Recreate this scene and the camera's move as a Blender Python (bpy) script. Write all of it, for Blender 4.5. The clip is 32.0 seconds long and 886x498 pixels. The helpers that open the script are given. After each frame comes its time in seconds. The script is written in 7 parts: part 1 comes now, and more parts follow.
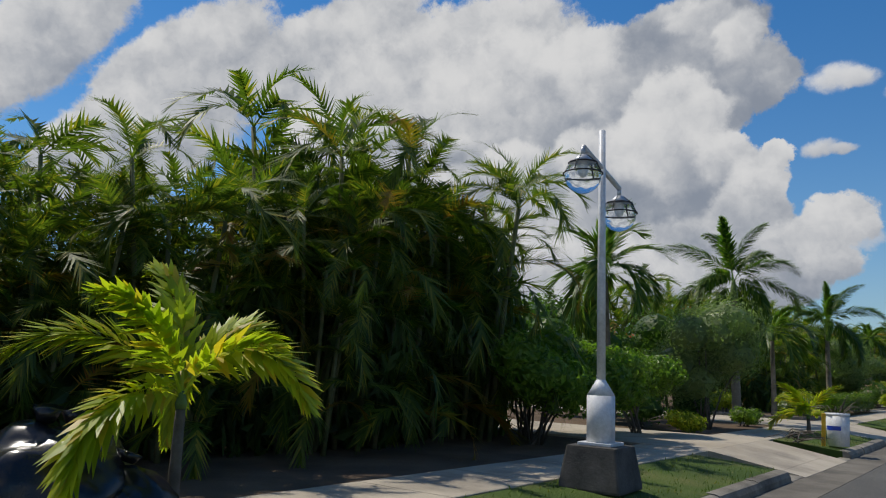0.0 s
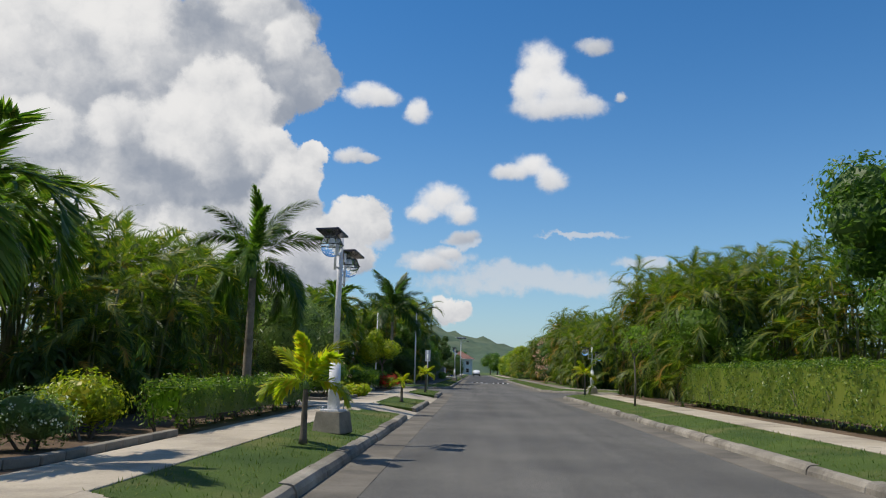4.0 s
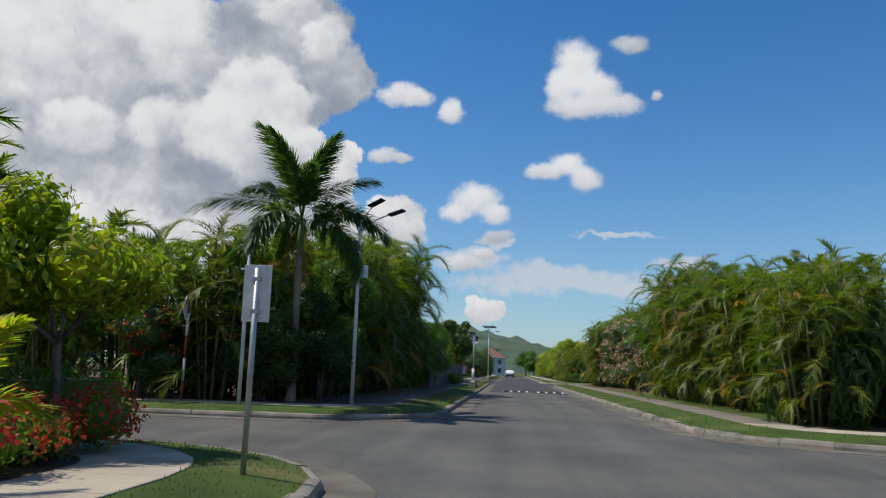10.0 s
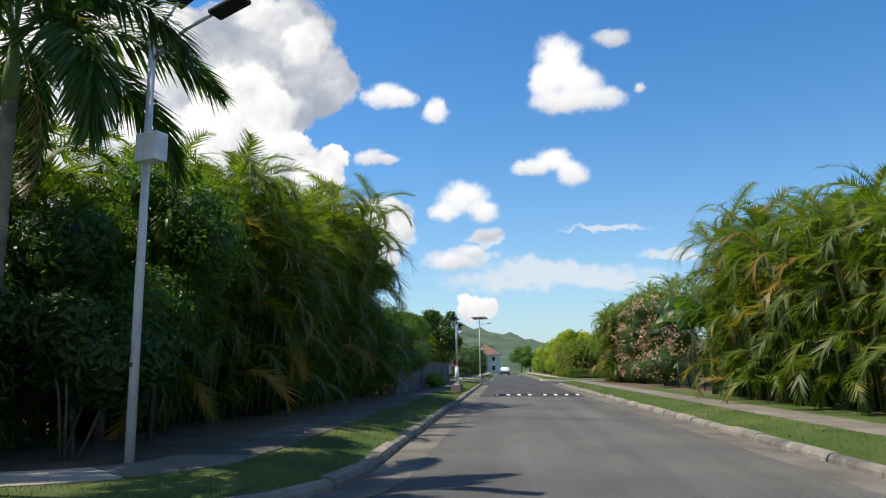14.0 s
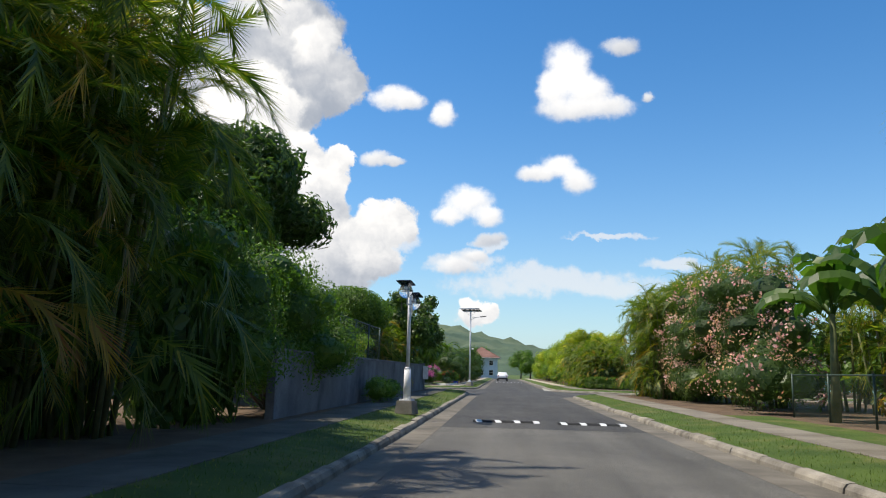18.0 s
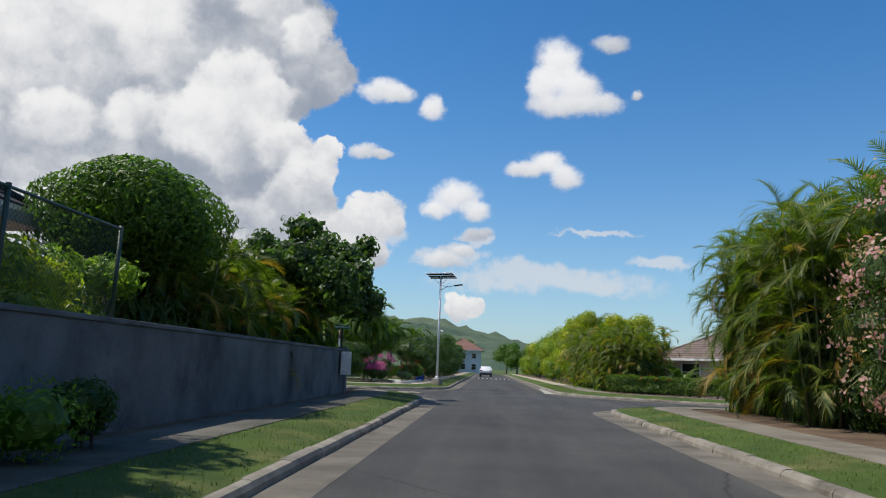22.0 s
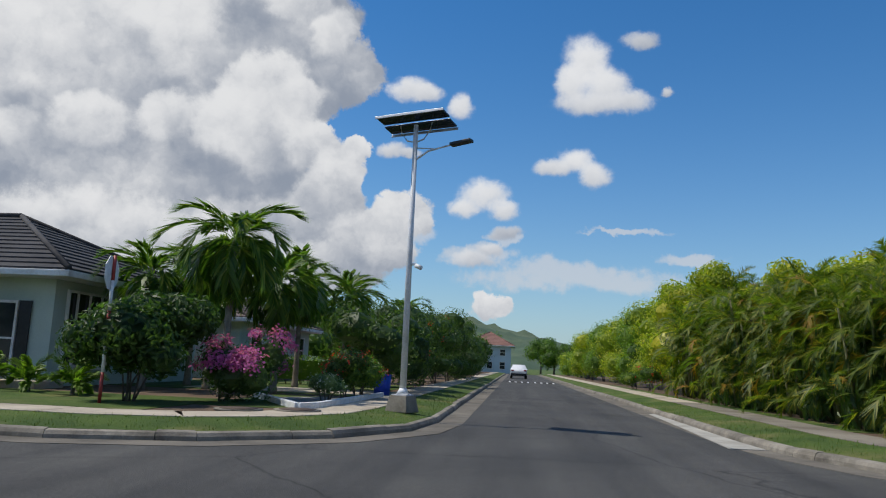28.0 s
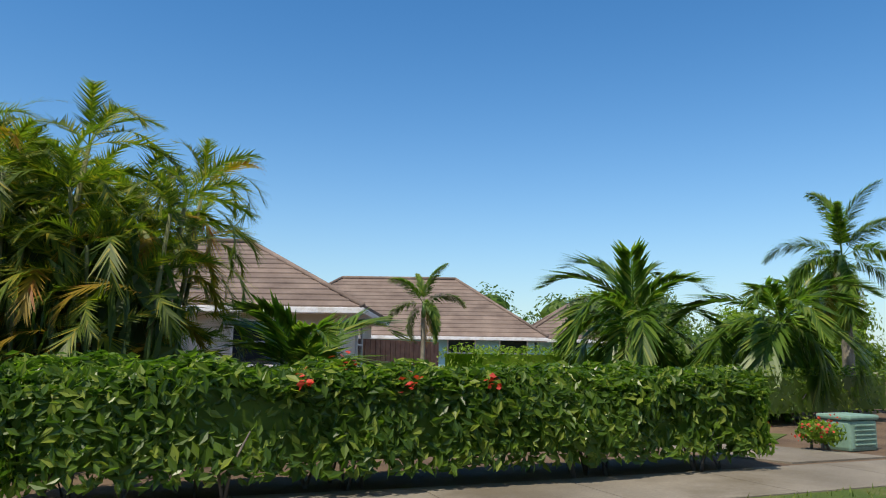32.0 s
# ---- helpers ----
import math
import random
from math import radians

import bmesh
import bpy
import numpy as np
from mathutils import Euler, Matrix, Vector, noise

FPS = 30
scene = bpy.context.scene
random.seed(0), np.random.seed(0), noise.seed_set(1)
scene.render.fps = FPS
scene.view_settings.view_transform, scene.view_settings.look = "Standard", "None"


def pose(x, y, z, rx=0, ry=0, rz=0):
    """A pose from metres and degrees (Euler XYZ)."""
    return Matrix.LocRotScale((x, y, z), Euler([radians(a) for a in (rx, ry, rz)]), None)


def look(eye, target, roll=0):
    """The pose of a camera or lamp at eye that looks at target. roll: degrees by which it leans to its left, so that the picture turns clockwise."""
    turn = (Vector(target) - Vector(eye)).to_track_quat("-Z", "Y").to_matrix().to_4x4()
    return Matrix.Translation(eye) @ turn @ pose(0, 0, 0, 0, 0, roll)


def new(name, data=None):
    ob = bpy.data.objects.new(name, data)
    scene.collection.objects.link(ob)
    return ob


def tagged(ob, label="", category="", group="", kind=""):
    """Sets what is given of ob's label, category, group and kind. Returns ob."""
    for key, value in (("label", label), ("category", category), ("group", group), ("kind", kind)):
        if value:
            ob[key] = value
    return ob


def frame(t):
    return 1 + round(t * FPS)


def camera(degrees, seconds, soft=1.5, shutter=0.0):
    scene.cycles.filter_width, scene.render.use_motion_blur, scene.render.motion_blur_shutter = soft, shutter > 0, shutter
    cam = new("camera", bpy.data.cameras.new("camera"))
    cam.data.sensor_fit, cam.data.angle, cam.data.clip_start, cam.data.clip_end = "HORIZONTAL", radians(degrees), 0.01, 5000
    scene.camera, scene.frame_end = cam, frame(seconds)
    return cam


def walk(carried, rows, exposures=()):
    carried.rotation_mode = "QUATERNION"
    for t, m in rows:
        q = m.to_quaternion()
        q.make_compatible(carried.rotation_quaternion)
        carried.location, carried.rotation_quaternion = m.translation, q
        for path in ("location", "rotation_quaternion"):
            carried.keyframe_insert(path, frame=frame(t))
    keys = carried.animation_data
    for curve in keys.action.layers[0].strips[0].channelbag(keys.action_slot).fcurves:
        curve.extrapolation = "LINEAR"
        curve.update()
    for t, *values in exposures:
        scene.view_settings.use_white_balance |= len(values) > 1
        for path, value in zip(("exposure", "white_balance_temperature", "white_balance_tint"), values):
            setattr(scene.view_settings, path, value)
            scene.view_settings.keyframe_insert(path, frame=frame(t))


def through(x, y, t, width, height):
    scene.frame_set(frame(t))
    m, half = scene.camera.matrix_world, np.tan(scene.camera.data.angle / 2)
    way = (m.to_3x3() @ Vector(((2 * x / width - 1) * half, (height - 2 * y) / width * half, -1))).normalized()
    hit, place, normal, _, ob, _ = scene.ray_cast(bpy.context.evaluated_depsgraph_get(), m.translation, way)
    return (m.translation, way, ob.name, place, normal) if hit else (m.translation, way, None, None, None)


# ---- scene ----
cam = camera(61.76, 32.0, 1.1)
PATH = [
    (0.0, pose(-0.475, -17.324, 1.331, 99.31, -2.24, 37.54)),
    (0.5, pose(-1.072, -15.475, 1.318, 99.08, -1.99, 26.87)),
    (1.0, pose(-1.511, -13.505, 1.269, 98.92, -3.13, 19.65)),
    (1.5, pose(-1.709, -11.380, 1.261, 98.62, -2.84, 11.37)),
    (2.0, pose(-1.708, -8.973, 1.267, 99.03, -1.71, 5.33)),
    (2.5, pose(-1.623, -6.498, 1.258, 99.13, -0.99, 2.77)),
    (3.0, pose(-1.524, -3.828, 1.260, 99.10, -1.01, 1.80)),
    (3.5, pose(-1.380, -1.146, 1.262, 99.23, -1.12, 2.01)),
    (5.5, pose(-1.327, 9.835, 1.273, 99.36, -1.69, 3.79)),
    (6.0, pose(-1.305, 12.413, 1.276, 99.33, -1.48, 3.99)),
    (6.5, pose(-1.301, 14.952, 1.291, 99.49, -1.42, 4.25)),
    (7.0, pose(-1.299, 17.514, 1.292, 99.58, -1.19, 4.53)),
    (7.5, pose(-1.255, 20.177, 1.272, 99.66, -1.16, 4.89)),
    (8.0, pose(-1.295, 22.984, 1.282, 99.69, -1.26, 4.99)),
    (8.5, pose(-1.276, 25.842, 1.276, 99.56, -1.68, 5.15)),
    (9.0, pose(-1.277, 28.771, 1.278, 99.50, -1.76, 4.98)),
    (9.5, pose(-1.263, 31.639, 1.296, 99.56, -1.67, 4.90)),
    (10.0, pose(-1.285, 34.673, 1.315, 99.22, -1.86, 4.99)),
    (10.5, pose(-1.289, 37.301, 1.293, 98.92, -1.68, 5.12)),
    (11.0, pose(-1.313, 39.684, 1.303, 98.89, -1.29, 5.20)),
    (11.5, pose(-1.310, 41.712, 1.311, 98.82, -0.81, 5.29)),
    (12.0, pose(-1.328, 43.368, 1.318, 98.88, -0.32, 5.40)),
    (12.5, pose(-1.347, 44.653, 1.317, 98.98, 0.05, 5.35)),
    (13.0, pose(-1.342, 45.590, 1.313, 99.13, 0.25, 5.16)),
    (13.5, pose(-1.342, 46.391, 1.315, 99.13, 0.42, 4.83)),
    (14.0, pose(-1.326, 47.254, 1.313, 99.20, 0.50, 4.59)),
    (14.5, pose(-1.322, 48.314, 1.312, 99.16, 0.51, 4.61)),
    (16.5, pose(-0.896, 55.684, 1.324, 99.44, 0.57, 4.57)),
    (17.0, pose(-0.906, 58.057, 1.323, 99.33, -0.11, 4.75)),
    (17.5, pose(-0.979, 60.838, 1.328, 99.50, -0.92, 4.81)),
    (18.0, pose(-0.999, 63.585, 1.326, 99.45, -1.32, 4.53)),
    (18.5, pose(-0.960, 66.431, 1.326, 99.43, -1.66, 4.64)),
    (19.0, pose(-0.993, 69.429, 1.322, 99.21, -1.90, 4.81)),
    (19.5, pose(-1.039, 72.434, 1.306, 99.09, -2.29, 4.86)),
    (20.0, pose(-1.055, 75.275, 1.288, 98.91, -2.53, 4.38)),
    (20.5, pose(-1.007, 77.747, 1.287, 98.92, -2.33, 4.06)),
    (21.0, pose(-0.966, 79.888, 1.289, 98.88, -2.11, 3.75)),
    (21.5, pose(-0.890, 81.850, 1.293, 99.00, -2.28, 3.60)),
    (22.0, pose(-0.855, 83.726, 1.294, 99.02, -2.26, 3.35)),
    (22.5, pose(-0.815, 85.599, 1.293, 99.06, -2.23, 3.61)),
    (23.0, pose(-0.758, 87.517, 1.307, 99.07, -1.85, 4.04)),
    (23.5, pose(-0.759, 89.474, 1.308, 98.86, -1.55, 4.55)),
    (24.0, pose(-0.814, 91.610, 1.308, 99.04, -1.39, 5.00)),
    (24.5, pose(-0.883, 94.079, 1.294, 99.20, -1.58, 5.36)),
    (26.5, pose(-1.301, 105.572, 1.283, 99.75, -2.52, 7.23)),
    (27.0, pose(-1.373, 108.133, 1.285, 99.56, -2.66, 7.50)),
    (27.5, pose(-1.402, 110.467, 1.288, 98.85, -2.47, 6.10)),
    (28.0, pose(-1.387, 112.449, 1.278, 98.84, -2.47, 5.52)),
    (28.5, pose(-1.233, 114.030, 1.277, 98.93, -2.41, 3.17)),
    (29.0, pose(-1.011, 115.271, 1.287, 99.11, -1.94, -0.98)),
    (29.5, pose(-0.660, 116.166, 1.296, 99.29, -1.07, -7.70)),
    (30.0, pose(-0.172, 116.984, 1.300, 99.41, -0.21, -14.42)),
    (30.5, pose(0.424, 117.694, 1.295, 99.44, 0.12, -22.31)),
    (31.0, pose(1.239, 118.468, 1.271, 99.42, 0.75, -31.70)),
    (31.5, pose(2.189, 119.052, 1.270, 98.89, -0.40, -42.98)),
    (32.0, pose(3.201, 119.558, 1.282, 98.25, -0.81, -56.69)),
]
# seconds, stops, white balance
EXPOSURES = [(0.0, -0.6, 6500, 10), (2.0, -0.42, 6500, 10), (4.0, -0.3, 6600, 10), (7.0, -0.25, 6450, 10), (10.0, -0.38, 6450, 10), (11.5, -0.3, 6500, 10), (13.0, 0.0, 6600, 10), (17.0, 0.15, 6800, 10),
             (20.0, 0.05, 6700, 10), (23.0, -0.3, 6450, 10), (28.0, -0.4, 6400, 10), (30.0, -0.2, 6600, 10), (32.0, 0.1, 7000, 10)]
walk(cam, PATH, EXPOSURES)

# ---- sky, clouds and sun ----
SUN_DIR = Vector((-0.86, 0.02, 1.45)).normalized()
world = bpy.data.worlds.new("sky")
scene.world = world
world.use_nodes = True
wt = world.node_tree
wt.nodes.clear()


def wn(kind):
    return wt.nodes.new(kind)


def wlink(a, b):
    wt.links.new(a, b)


def wmath(op, a, b=None, clamp=False):
    n = wn("ShaderNodeMath")
    n.operation, n.use_clamp = op, clamp
    for i, q in enumerate((a, b)):
        if q is None:
            continue
        if isinstance(q, (int, float)):
            n.inputs[i].default_value = q
        else:
            wlink(q, n.inputs[i])
    return n.outputs[0]


def wvec(op, a, b):
    n = wn("ShaderNodeVectorMath")
    n.operation = op
    for i, q in enumerate((a, b)):
        if isinstance(q, tuple):
            n.inputs[i].default_value = q
        else:
            wlink(q, n.inputs[i])
    return n.outputs["Value"] if op == "DOT_PRODUCT" else n.outputs[0]


def wstep(x, lo, hi):
    n = wn("ShaderNodeMapRange")
    n.interpolation_type = "SMOOTHSTEP"
    n.inputs[1].default_value, n.inputs[2].default_value = lo, hi
    wlink(x, n.inputs[0])
    return n.outputs[0]


def wnoise(vec, scale, detail, rough=0.55):
    n = wn("ShaderNodeTexNoise")
    n.inputs["Scale"].default_value, n.inputs["Detail"].default_value = scale, detail
    n.inputs["Roughness"].default_value = rough
    wlink(vec, n.inputs["Vector"])
    return n


def wmix(fac, a, b):
    n = wn("ShaderNodeMix")
    n.data_type = "RGBA"
    for i, q in ((0, fac), (6, a), (7, b)):
        if isinstance(q, (tuple, float, int)):
            n.inputs[i].default_value = q
        else:
            wlink(q, n.inputs[i])
    return n.outputs[2]


sky = wn("ShaderNodeTexSky")
sky.sky_type, sky.sun_disc = "NISHITA", False
sky.sun_elevation = math.asin(SUN_DIR.z)
sky.sun_rotation = math.atan2(SUN_DIR.x, SUN_DIR.y)
sky.air_density, sky.dust_density, sky.ozone_density = 1.0, 0.0, 3.5
coord = wn("ShaderNodeTexCoord")
sep = wn("ShaderNodeSeparateXYZ")
wlink(coord.outputs["Generated"], sep.inputs[0])
ahead = wmath("MAXIMUM", sep.outputs[1], 0.05)
comb = wn("ShaderNodeCombineXYZ")
wlink(wmath("DIVIDE", sep.outputs[0], ahead), comb.inputs[0])
wlink(wmath("DIVIDE", sep.outputs[2], ahead), comb.inputs[1])
flat = comb.outputs[0]
warp = wvec("SUBTRACT", wnoise(coord.outputs["Generated"], 11.0, 3, 0.5).outputs["Color"], (0.5, 0.5, 0.5))
curl = wvec("SUBTRACT", wnoise(coord.outputs["Generated"], 30.0, 6, 0.6).outputs["Color"], (0.5, 0.5, 0.5))
flat_w = wvec("ADD", wvec("ADD", flat, wvec("MULTIPLY", warp, (0.050, 0.040, 0.0))), wvec("MULTIPLY", curl, (0.040, 0.036, 0.0)))
warp_s = wvec("SUBTRACT", wnoise(flat, 22.0, 6, 0.64).outputs["Color"], (0.5, 0.5, 0.5))
flat_s = wvec("ADD", flat, wvec("MULTIPLY", warp_s, (0.034, 0.026, 0.0)))
# clouds, back to front: centre and half size as x/y and z/y of the direction, and how white they are
CLOUDS_LOW = [(-0.056, 0.15, 0.046, 0.014), (-0.018, 0.17, 0.023, 0.009), (-0.039, 0.078, 0.033, 0.018), (0.142, 0.186, 0.06, 0.005), (0.234, 0.153, 0.051, 0.009), (0.074, 0.121, 0.17, 0.023), (-0.158, 0.176, 0.047, 0.018)]
CLOUDS_FAR = [(-2.571, 1.071, 0.732, 0.25), (-1.707, 0.752, 0.439, 0.149), (-1.089, 0.648, 0.273, 0.117), (-0.737, 0.541, 0.222, 0.12), (-0.903, 0.433, 0.307, 0.125), (-0.595, 0.363, 0.173, 0.096), (-0.449, 0.27, 0.132, 0.078), (-1.952, 0.576, 0.606, 0.19)]
CLOUDS_BACK = [(-0.961, 0.476, 0.283, 0.154, 0.92), (-0.696, 0.475, 0.154, 0.102, 1.0), (-0.507, 0.482, 0.097, 0.064, 0.97), (-0.35, 0.49, 0.111, 0.063, 0.7), (-0.312, 0.428, 0.092, 0.062, 0.66), (-0.243, 0.402, 0.046, 0.039, 0.66),
               (-0.281, 0.472, 0.035, 0.04, 0.95), (-0.331, 0.516, 0.043, 0.027, 0.92), (-0.618, 0.358, 0.21, 0.062, 0.72), (-0.422, 0.42, 0.062, 0.063, 0.7), (-0.307, 0.359, 0.05, 0.026, 0.66), (-0.885, 0.303, 0.237, 0.081, 0.72)]
CLOUDS_FRONT = [(-0.678, 0.261, 0.238, 0.075, 0.66), (-0.551, 0.229, 0.17, 0.069, 0.72), (-0.633, 0.336, 0.067, 0.04, 0.98), (-0.777, 0.326, 0.055, 0.031, 0.9), (-0.52, 0.345, 0.048, 0.037, 1.0), (-0.406, 0.25, 0.11, 0.079, 0.64),
                (-0.377, 0.393, 0.068, 0.048, 1.0), (-0.415, 0.341, 0.068, 0.052, 1.0), (-0.328, 0.359, 0.038, 0.043, 0.97), (-0.353, 0.309, 0.079, 0.049, 0.92), (-0.294, 0.296, 0.041, 0.038, 0.95), (-0.236, 0.297, 0.023, 0.023, 1.0),
                (-0.258, 0.259, 0.039, 0.041, 0.98), (-0.272, 0.21, 0.061, 0.045, 0.84), (-0.368, 0.175, 0.116, 0.05, 0.72), (-0.666, 0.168, 0.243, 0.061, 0.95), (-0.508, 0.147, 0.17, 0.047, 0.9)]
CLOUDS_RIGHT = [(-0.355, 0.119, 0.13, 0.045, 0.78), (-0.25, 0.122, 0.08, 0.04, 0.8), (-0.22, 0.17, 0.056, 0.04, 0.88), (-0.179, 0.148, 0.047, 0.032, 0.8), (-0.166, 0.2, 0.044, 0.034, 0.92), (-0.037, 0.082, 0.03, 0.019, 0.95), (-0.7, 0.09, 0.3, 0.04, 0.75)]
CLOUDS_SMALL = [(0.087, 0.431, 0.036, 0.039, 1.0), (0.068, 0.394, 0.026, 0.035, 0.98), (0.114, 0.394, 0.035, 0.033, 0.97), (0.095, 0.365, 0.057, 0.018, 0.9), (0.149, 0.371, 0.034, 0.02, 0.92), (0.194, 0.386, 0.012, 0.008, 0.8),
                (0.164, 0.459, 0.029, 0.016, 0.8), (0.073, 0.284, 0.032, 0.019, 1.0), (0.043, 0.272, 0.029, 0.014, 0.9), (0.1, 0.266, 0.026, 0.021, 0.95)]
CLOUDS_WEST = [(-0.159, 0.387, 0.034, 0.02, 0.96), (-0.135, 0.381, 0.023, 0.015, 0.92), (-0.087, 0.359, 0.022, 0.022, 0.95), (-0.182, 0.295, 0.024, 0.014, 0.85), (-0.155, 0.289, 0.019, 0.008, 0.8), (-0.051, 0.234, 0.039, 0.024, 1.0),
               (-0.08, 0.214, 0.023, 0.016, 0.95), (-0.022, 0.211, 0.026, 0.016, 0.93), (-0.018, 0.179, 0.026, 0.011, 0.75), (-0.062, 0.145, 0.036, 0.014, 0.85), (-0.039, 0.159, 0.020, 0.010, 0.85)]
fine = wmath("SUBTRACT", wnoise(coord.outputs["Generated"], 52.0, 8, 0.68).outputs["Fac"], 0.5)
# relief of the heads: how much higher the cloud stands here than a little farther towards the light
ball = wvec("ADD", coord.outputs["Generated"], wvec("MULTIPLY", curl, (0.03, 0.03, 0.03)))
soft_a = wnoise(ball, 11.0, 5, 0.55).outputs["Fac"]
soft_b = wnoise(wvec("ADD", ball, (0.014, 0.0, 0.024)), 11.0, 5, 0.55).outputs["Fac"]
billow = wmath("ADD", wmath("MULTIPLY", wmath("SUBTRACT", soft_a, soft_b), 1.5), wmath("MULTIPLY", wmath("SUBTRACT", soft_a, 0.5), 0.35))


def heap(where, clouds, rough, lo, hi, cut):
    """Rounded heads painted one before another: their joint cover and how bright each place is."""
    state = (0.0, 0.0, 0.0, 1.0)
    for c in clouds:
        u, v, ru, rv = c[:4]
        tone = c[4] if len(c) > 4 else 0.86
        d = wvec("MULTIPLY", wvec("SUBTRACT", where, (u, v, 0.0)), (1 / ru, 1 / rv, 0.0))
        e = wmath("ADD", wmath("SUBTRACT", 1.0, wvec("DOT_PRODUCT", d, d)), wmath("MULTIPLY", fine, rough))
        head = wn("ShaderNodeCombineXYZ")
        wlink(wmath("ADD", wvec("DOT_PRODUCT", d, (-0.03, 0.13, 0.0)), tone), head.inputs[0])
        head.inputs[1].default_value = 1.0
        state = wmix(wstep(e, lo, hi), state, head.outputs[0])
    out = wn("ShaderNodeSeparateXYZ")
    wlink(state, out.inputs[0])
    return wstep(out.outputs[1], *cut), wmath("DIVIDE", out.outputs[0], wmath("MAXIMUM", out.outputs[1], 0.02))


def cloud_colour(bright, k):
    lit = wmath("ADD", bright, wmath("MULTIPLY", billow, k))
    return wmix(wstep(lit, 0.50, 1.18), (0.36, 0.41, 0.50, 1), (1.0, 1.0, 1.0, 1))


m_big, b_big = heap(flat_w, CLOUDS_FAR + CLOUDS_BACK + CLOUDS_FRONT + CLOUDS_RIGHT, 0.9, -0.5, 0.5, (0.25, 0.80))
m_small, b_small = heap(flat_s, CLOUDS_SMALL + CLOUDS_WEST, 0.8, -0.35, 1.15, (0.0, 1.0))
m_low, b_low = heap(flat_w, CLOUDS_LOW, 1.6, -0.3, 1.0, (0.0, 1.0))
m_low = wmath("MULTIPLY", m_low, 0.7)
c_big, c_small = cloud_colour(b_big, 0.55), cloud_colour(b_small, 0.15)
front = wstep(sep.outputs[1], 0.05, 0.12)
up_fade = wstep(sep.outputs[2], 0.0, 0.04)
for_view = wmath("MULTIPLY", front, up_fade)
SKY_GAIN = 0.148
bg_sky = wn("ShaderNodeBackground")
hsv = wn("ShaderNodeHueSaturation")
hsv.inputs["Saturation"].default_value = 1.28
wlink(sky.outputs[0], hsv.inputs["Color"])
bg_sky.inputs[1].default_value = SKY_GAIN
deep = wn("ShaderNodeMix")
deep.data_type, deep.blend_type = "RGBA", "MULTIPLY"
deep.inputs[0].default_value, deep.inputs[7].default_value = 1.0, (0.91, 1.015, 1.05, 1)
wlink(hsv.outputs[0], deep.inputs[6])
wlink(deep.outputs[2], bg_sky.inputs[0])


def cloud_layer(below, mask, colour, strength, place):
    bg = wn("ShaderNodeBackground")
    bg.inputs[1].default_value = strength
    if isinstance(colour, tuple):
        bg.inputs[0].default_value = colour
    else:
        wlink(colour, bg.inputs[0])
    mix = wn("ShaderNodeMixShader")
    wlink(wmath("MULTIPLY", mask, place), mix.inputs[0])
    wlink(below, mix.inputs[1])
    wlink(bg.outputs[0], mix.inputs[2])
    return mix.outputs[0]


# pale haze towards the horizon, all round
haze_bg = wn("ShaderNodeBackground")
haze_bg.inputs[0].default_value, haze_bg.inputs[1].default_value = (0.50, 0.68, 0.84, 1), 0.8
haze_mix = wn("ShaderNodeMixShader")
wlink(wmath("MULTIPLY", wmath("POWER", wmath("SUBTRACT", 1.0, wmath("ABSOLUTE", sep.outputs[2]), True), 7.0), 0.85), haze_mix.inputs[0])
wlink(bg_sky.outputs[0], haze_mix.inputs[1])
wlink(haze_bg.outputs[0], haze_mix.inputs[2])
lay = cloud_layer(haze_mix.outputs[0], m_low, (0.92, 0.95, 1.0, 1), 0.85, for_view)
lay = cloud_layer(lay, m_big, c_big, 1.0, for_view)
lay = cloud_layer(lay, m_small, c_small, 1.08, for_view)
# unseen broken clouds added overhead and behind; their cover sets the fill light
behind = wstep(wmath("ADD", wmath("MULTIPLY", sep.outputs[1], -1.0), wmath("MULTIPLY", sep.outputs[2], 0.35)), 0.25, 0.5)
m_all = wstep(wnoise(coord.outputs["Generated"], 3.2, 6, 0.6).outputs["Fac"], 0.49, 0.63)
lay = cloud_layer(lay, m_all, (0.95, 0.96, 1.0, 1), 1.0, wmath("MULTIPLY", behind, up_fade))
wout = wn("ShaderNodeOutputWorld")
wlink(lay, wout.inputs[0])

sun_data = bpy.data.lights.new("sun", "SUN")
sun_data.energy, sun_data.angle, sun_data.color = 5.0, radians(0.6), (1.0, 0.94, 0.83)
sun = new("sun", sun_data)
sun.matrix_world = look(SUN_DIR * 100, (0, 0, 0))

# ---- materials ----
def mat_base(name):
    m = bpy.data.materials.new(name)
    m.use_nodes = True
    nt = m.node_tree
    return m, nt, nt.nodes["Principled BSDF"]


def tex(nt, scale, detail=4.0, rough=0.55, kind="ShaderNodeTexNoise"):
    tc = nt.nodes.new("ShaderNodeTexCoord")
    n = nt.nodes.new(kind)
    n.inputs["Scale"].default_value = scale
    if kind == "ShaderNodeTexNoise":
        n.inputs["Detail"].default_value, n.inputs["Roughness"].default_value = detail, rough
    nt.links.new(tc.outputs["Object"], n.inputs["Vector"])
    return n


def ramp(nt, fac, stops):
    r = nt.nodes.new("ShaderNodeValToRGB")
    while len(r.color_ramp.elements) < len(stops):
        r.color_ramp.elements.new(0.5)
    for el, (p, c) in zip(r.color_ramp.elements, stops):
        el.position, el.color = p, (*c, 1)
    nt.links.new(fac, r.inputs[0])
    return r.outputs[0]


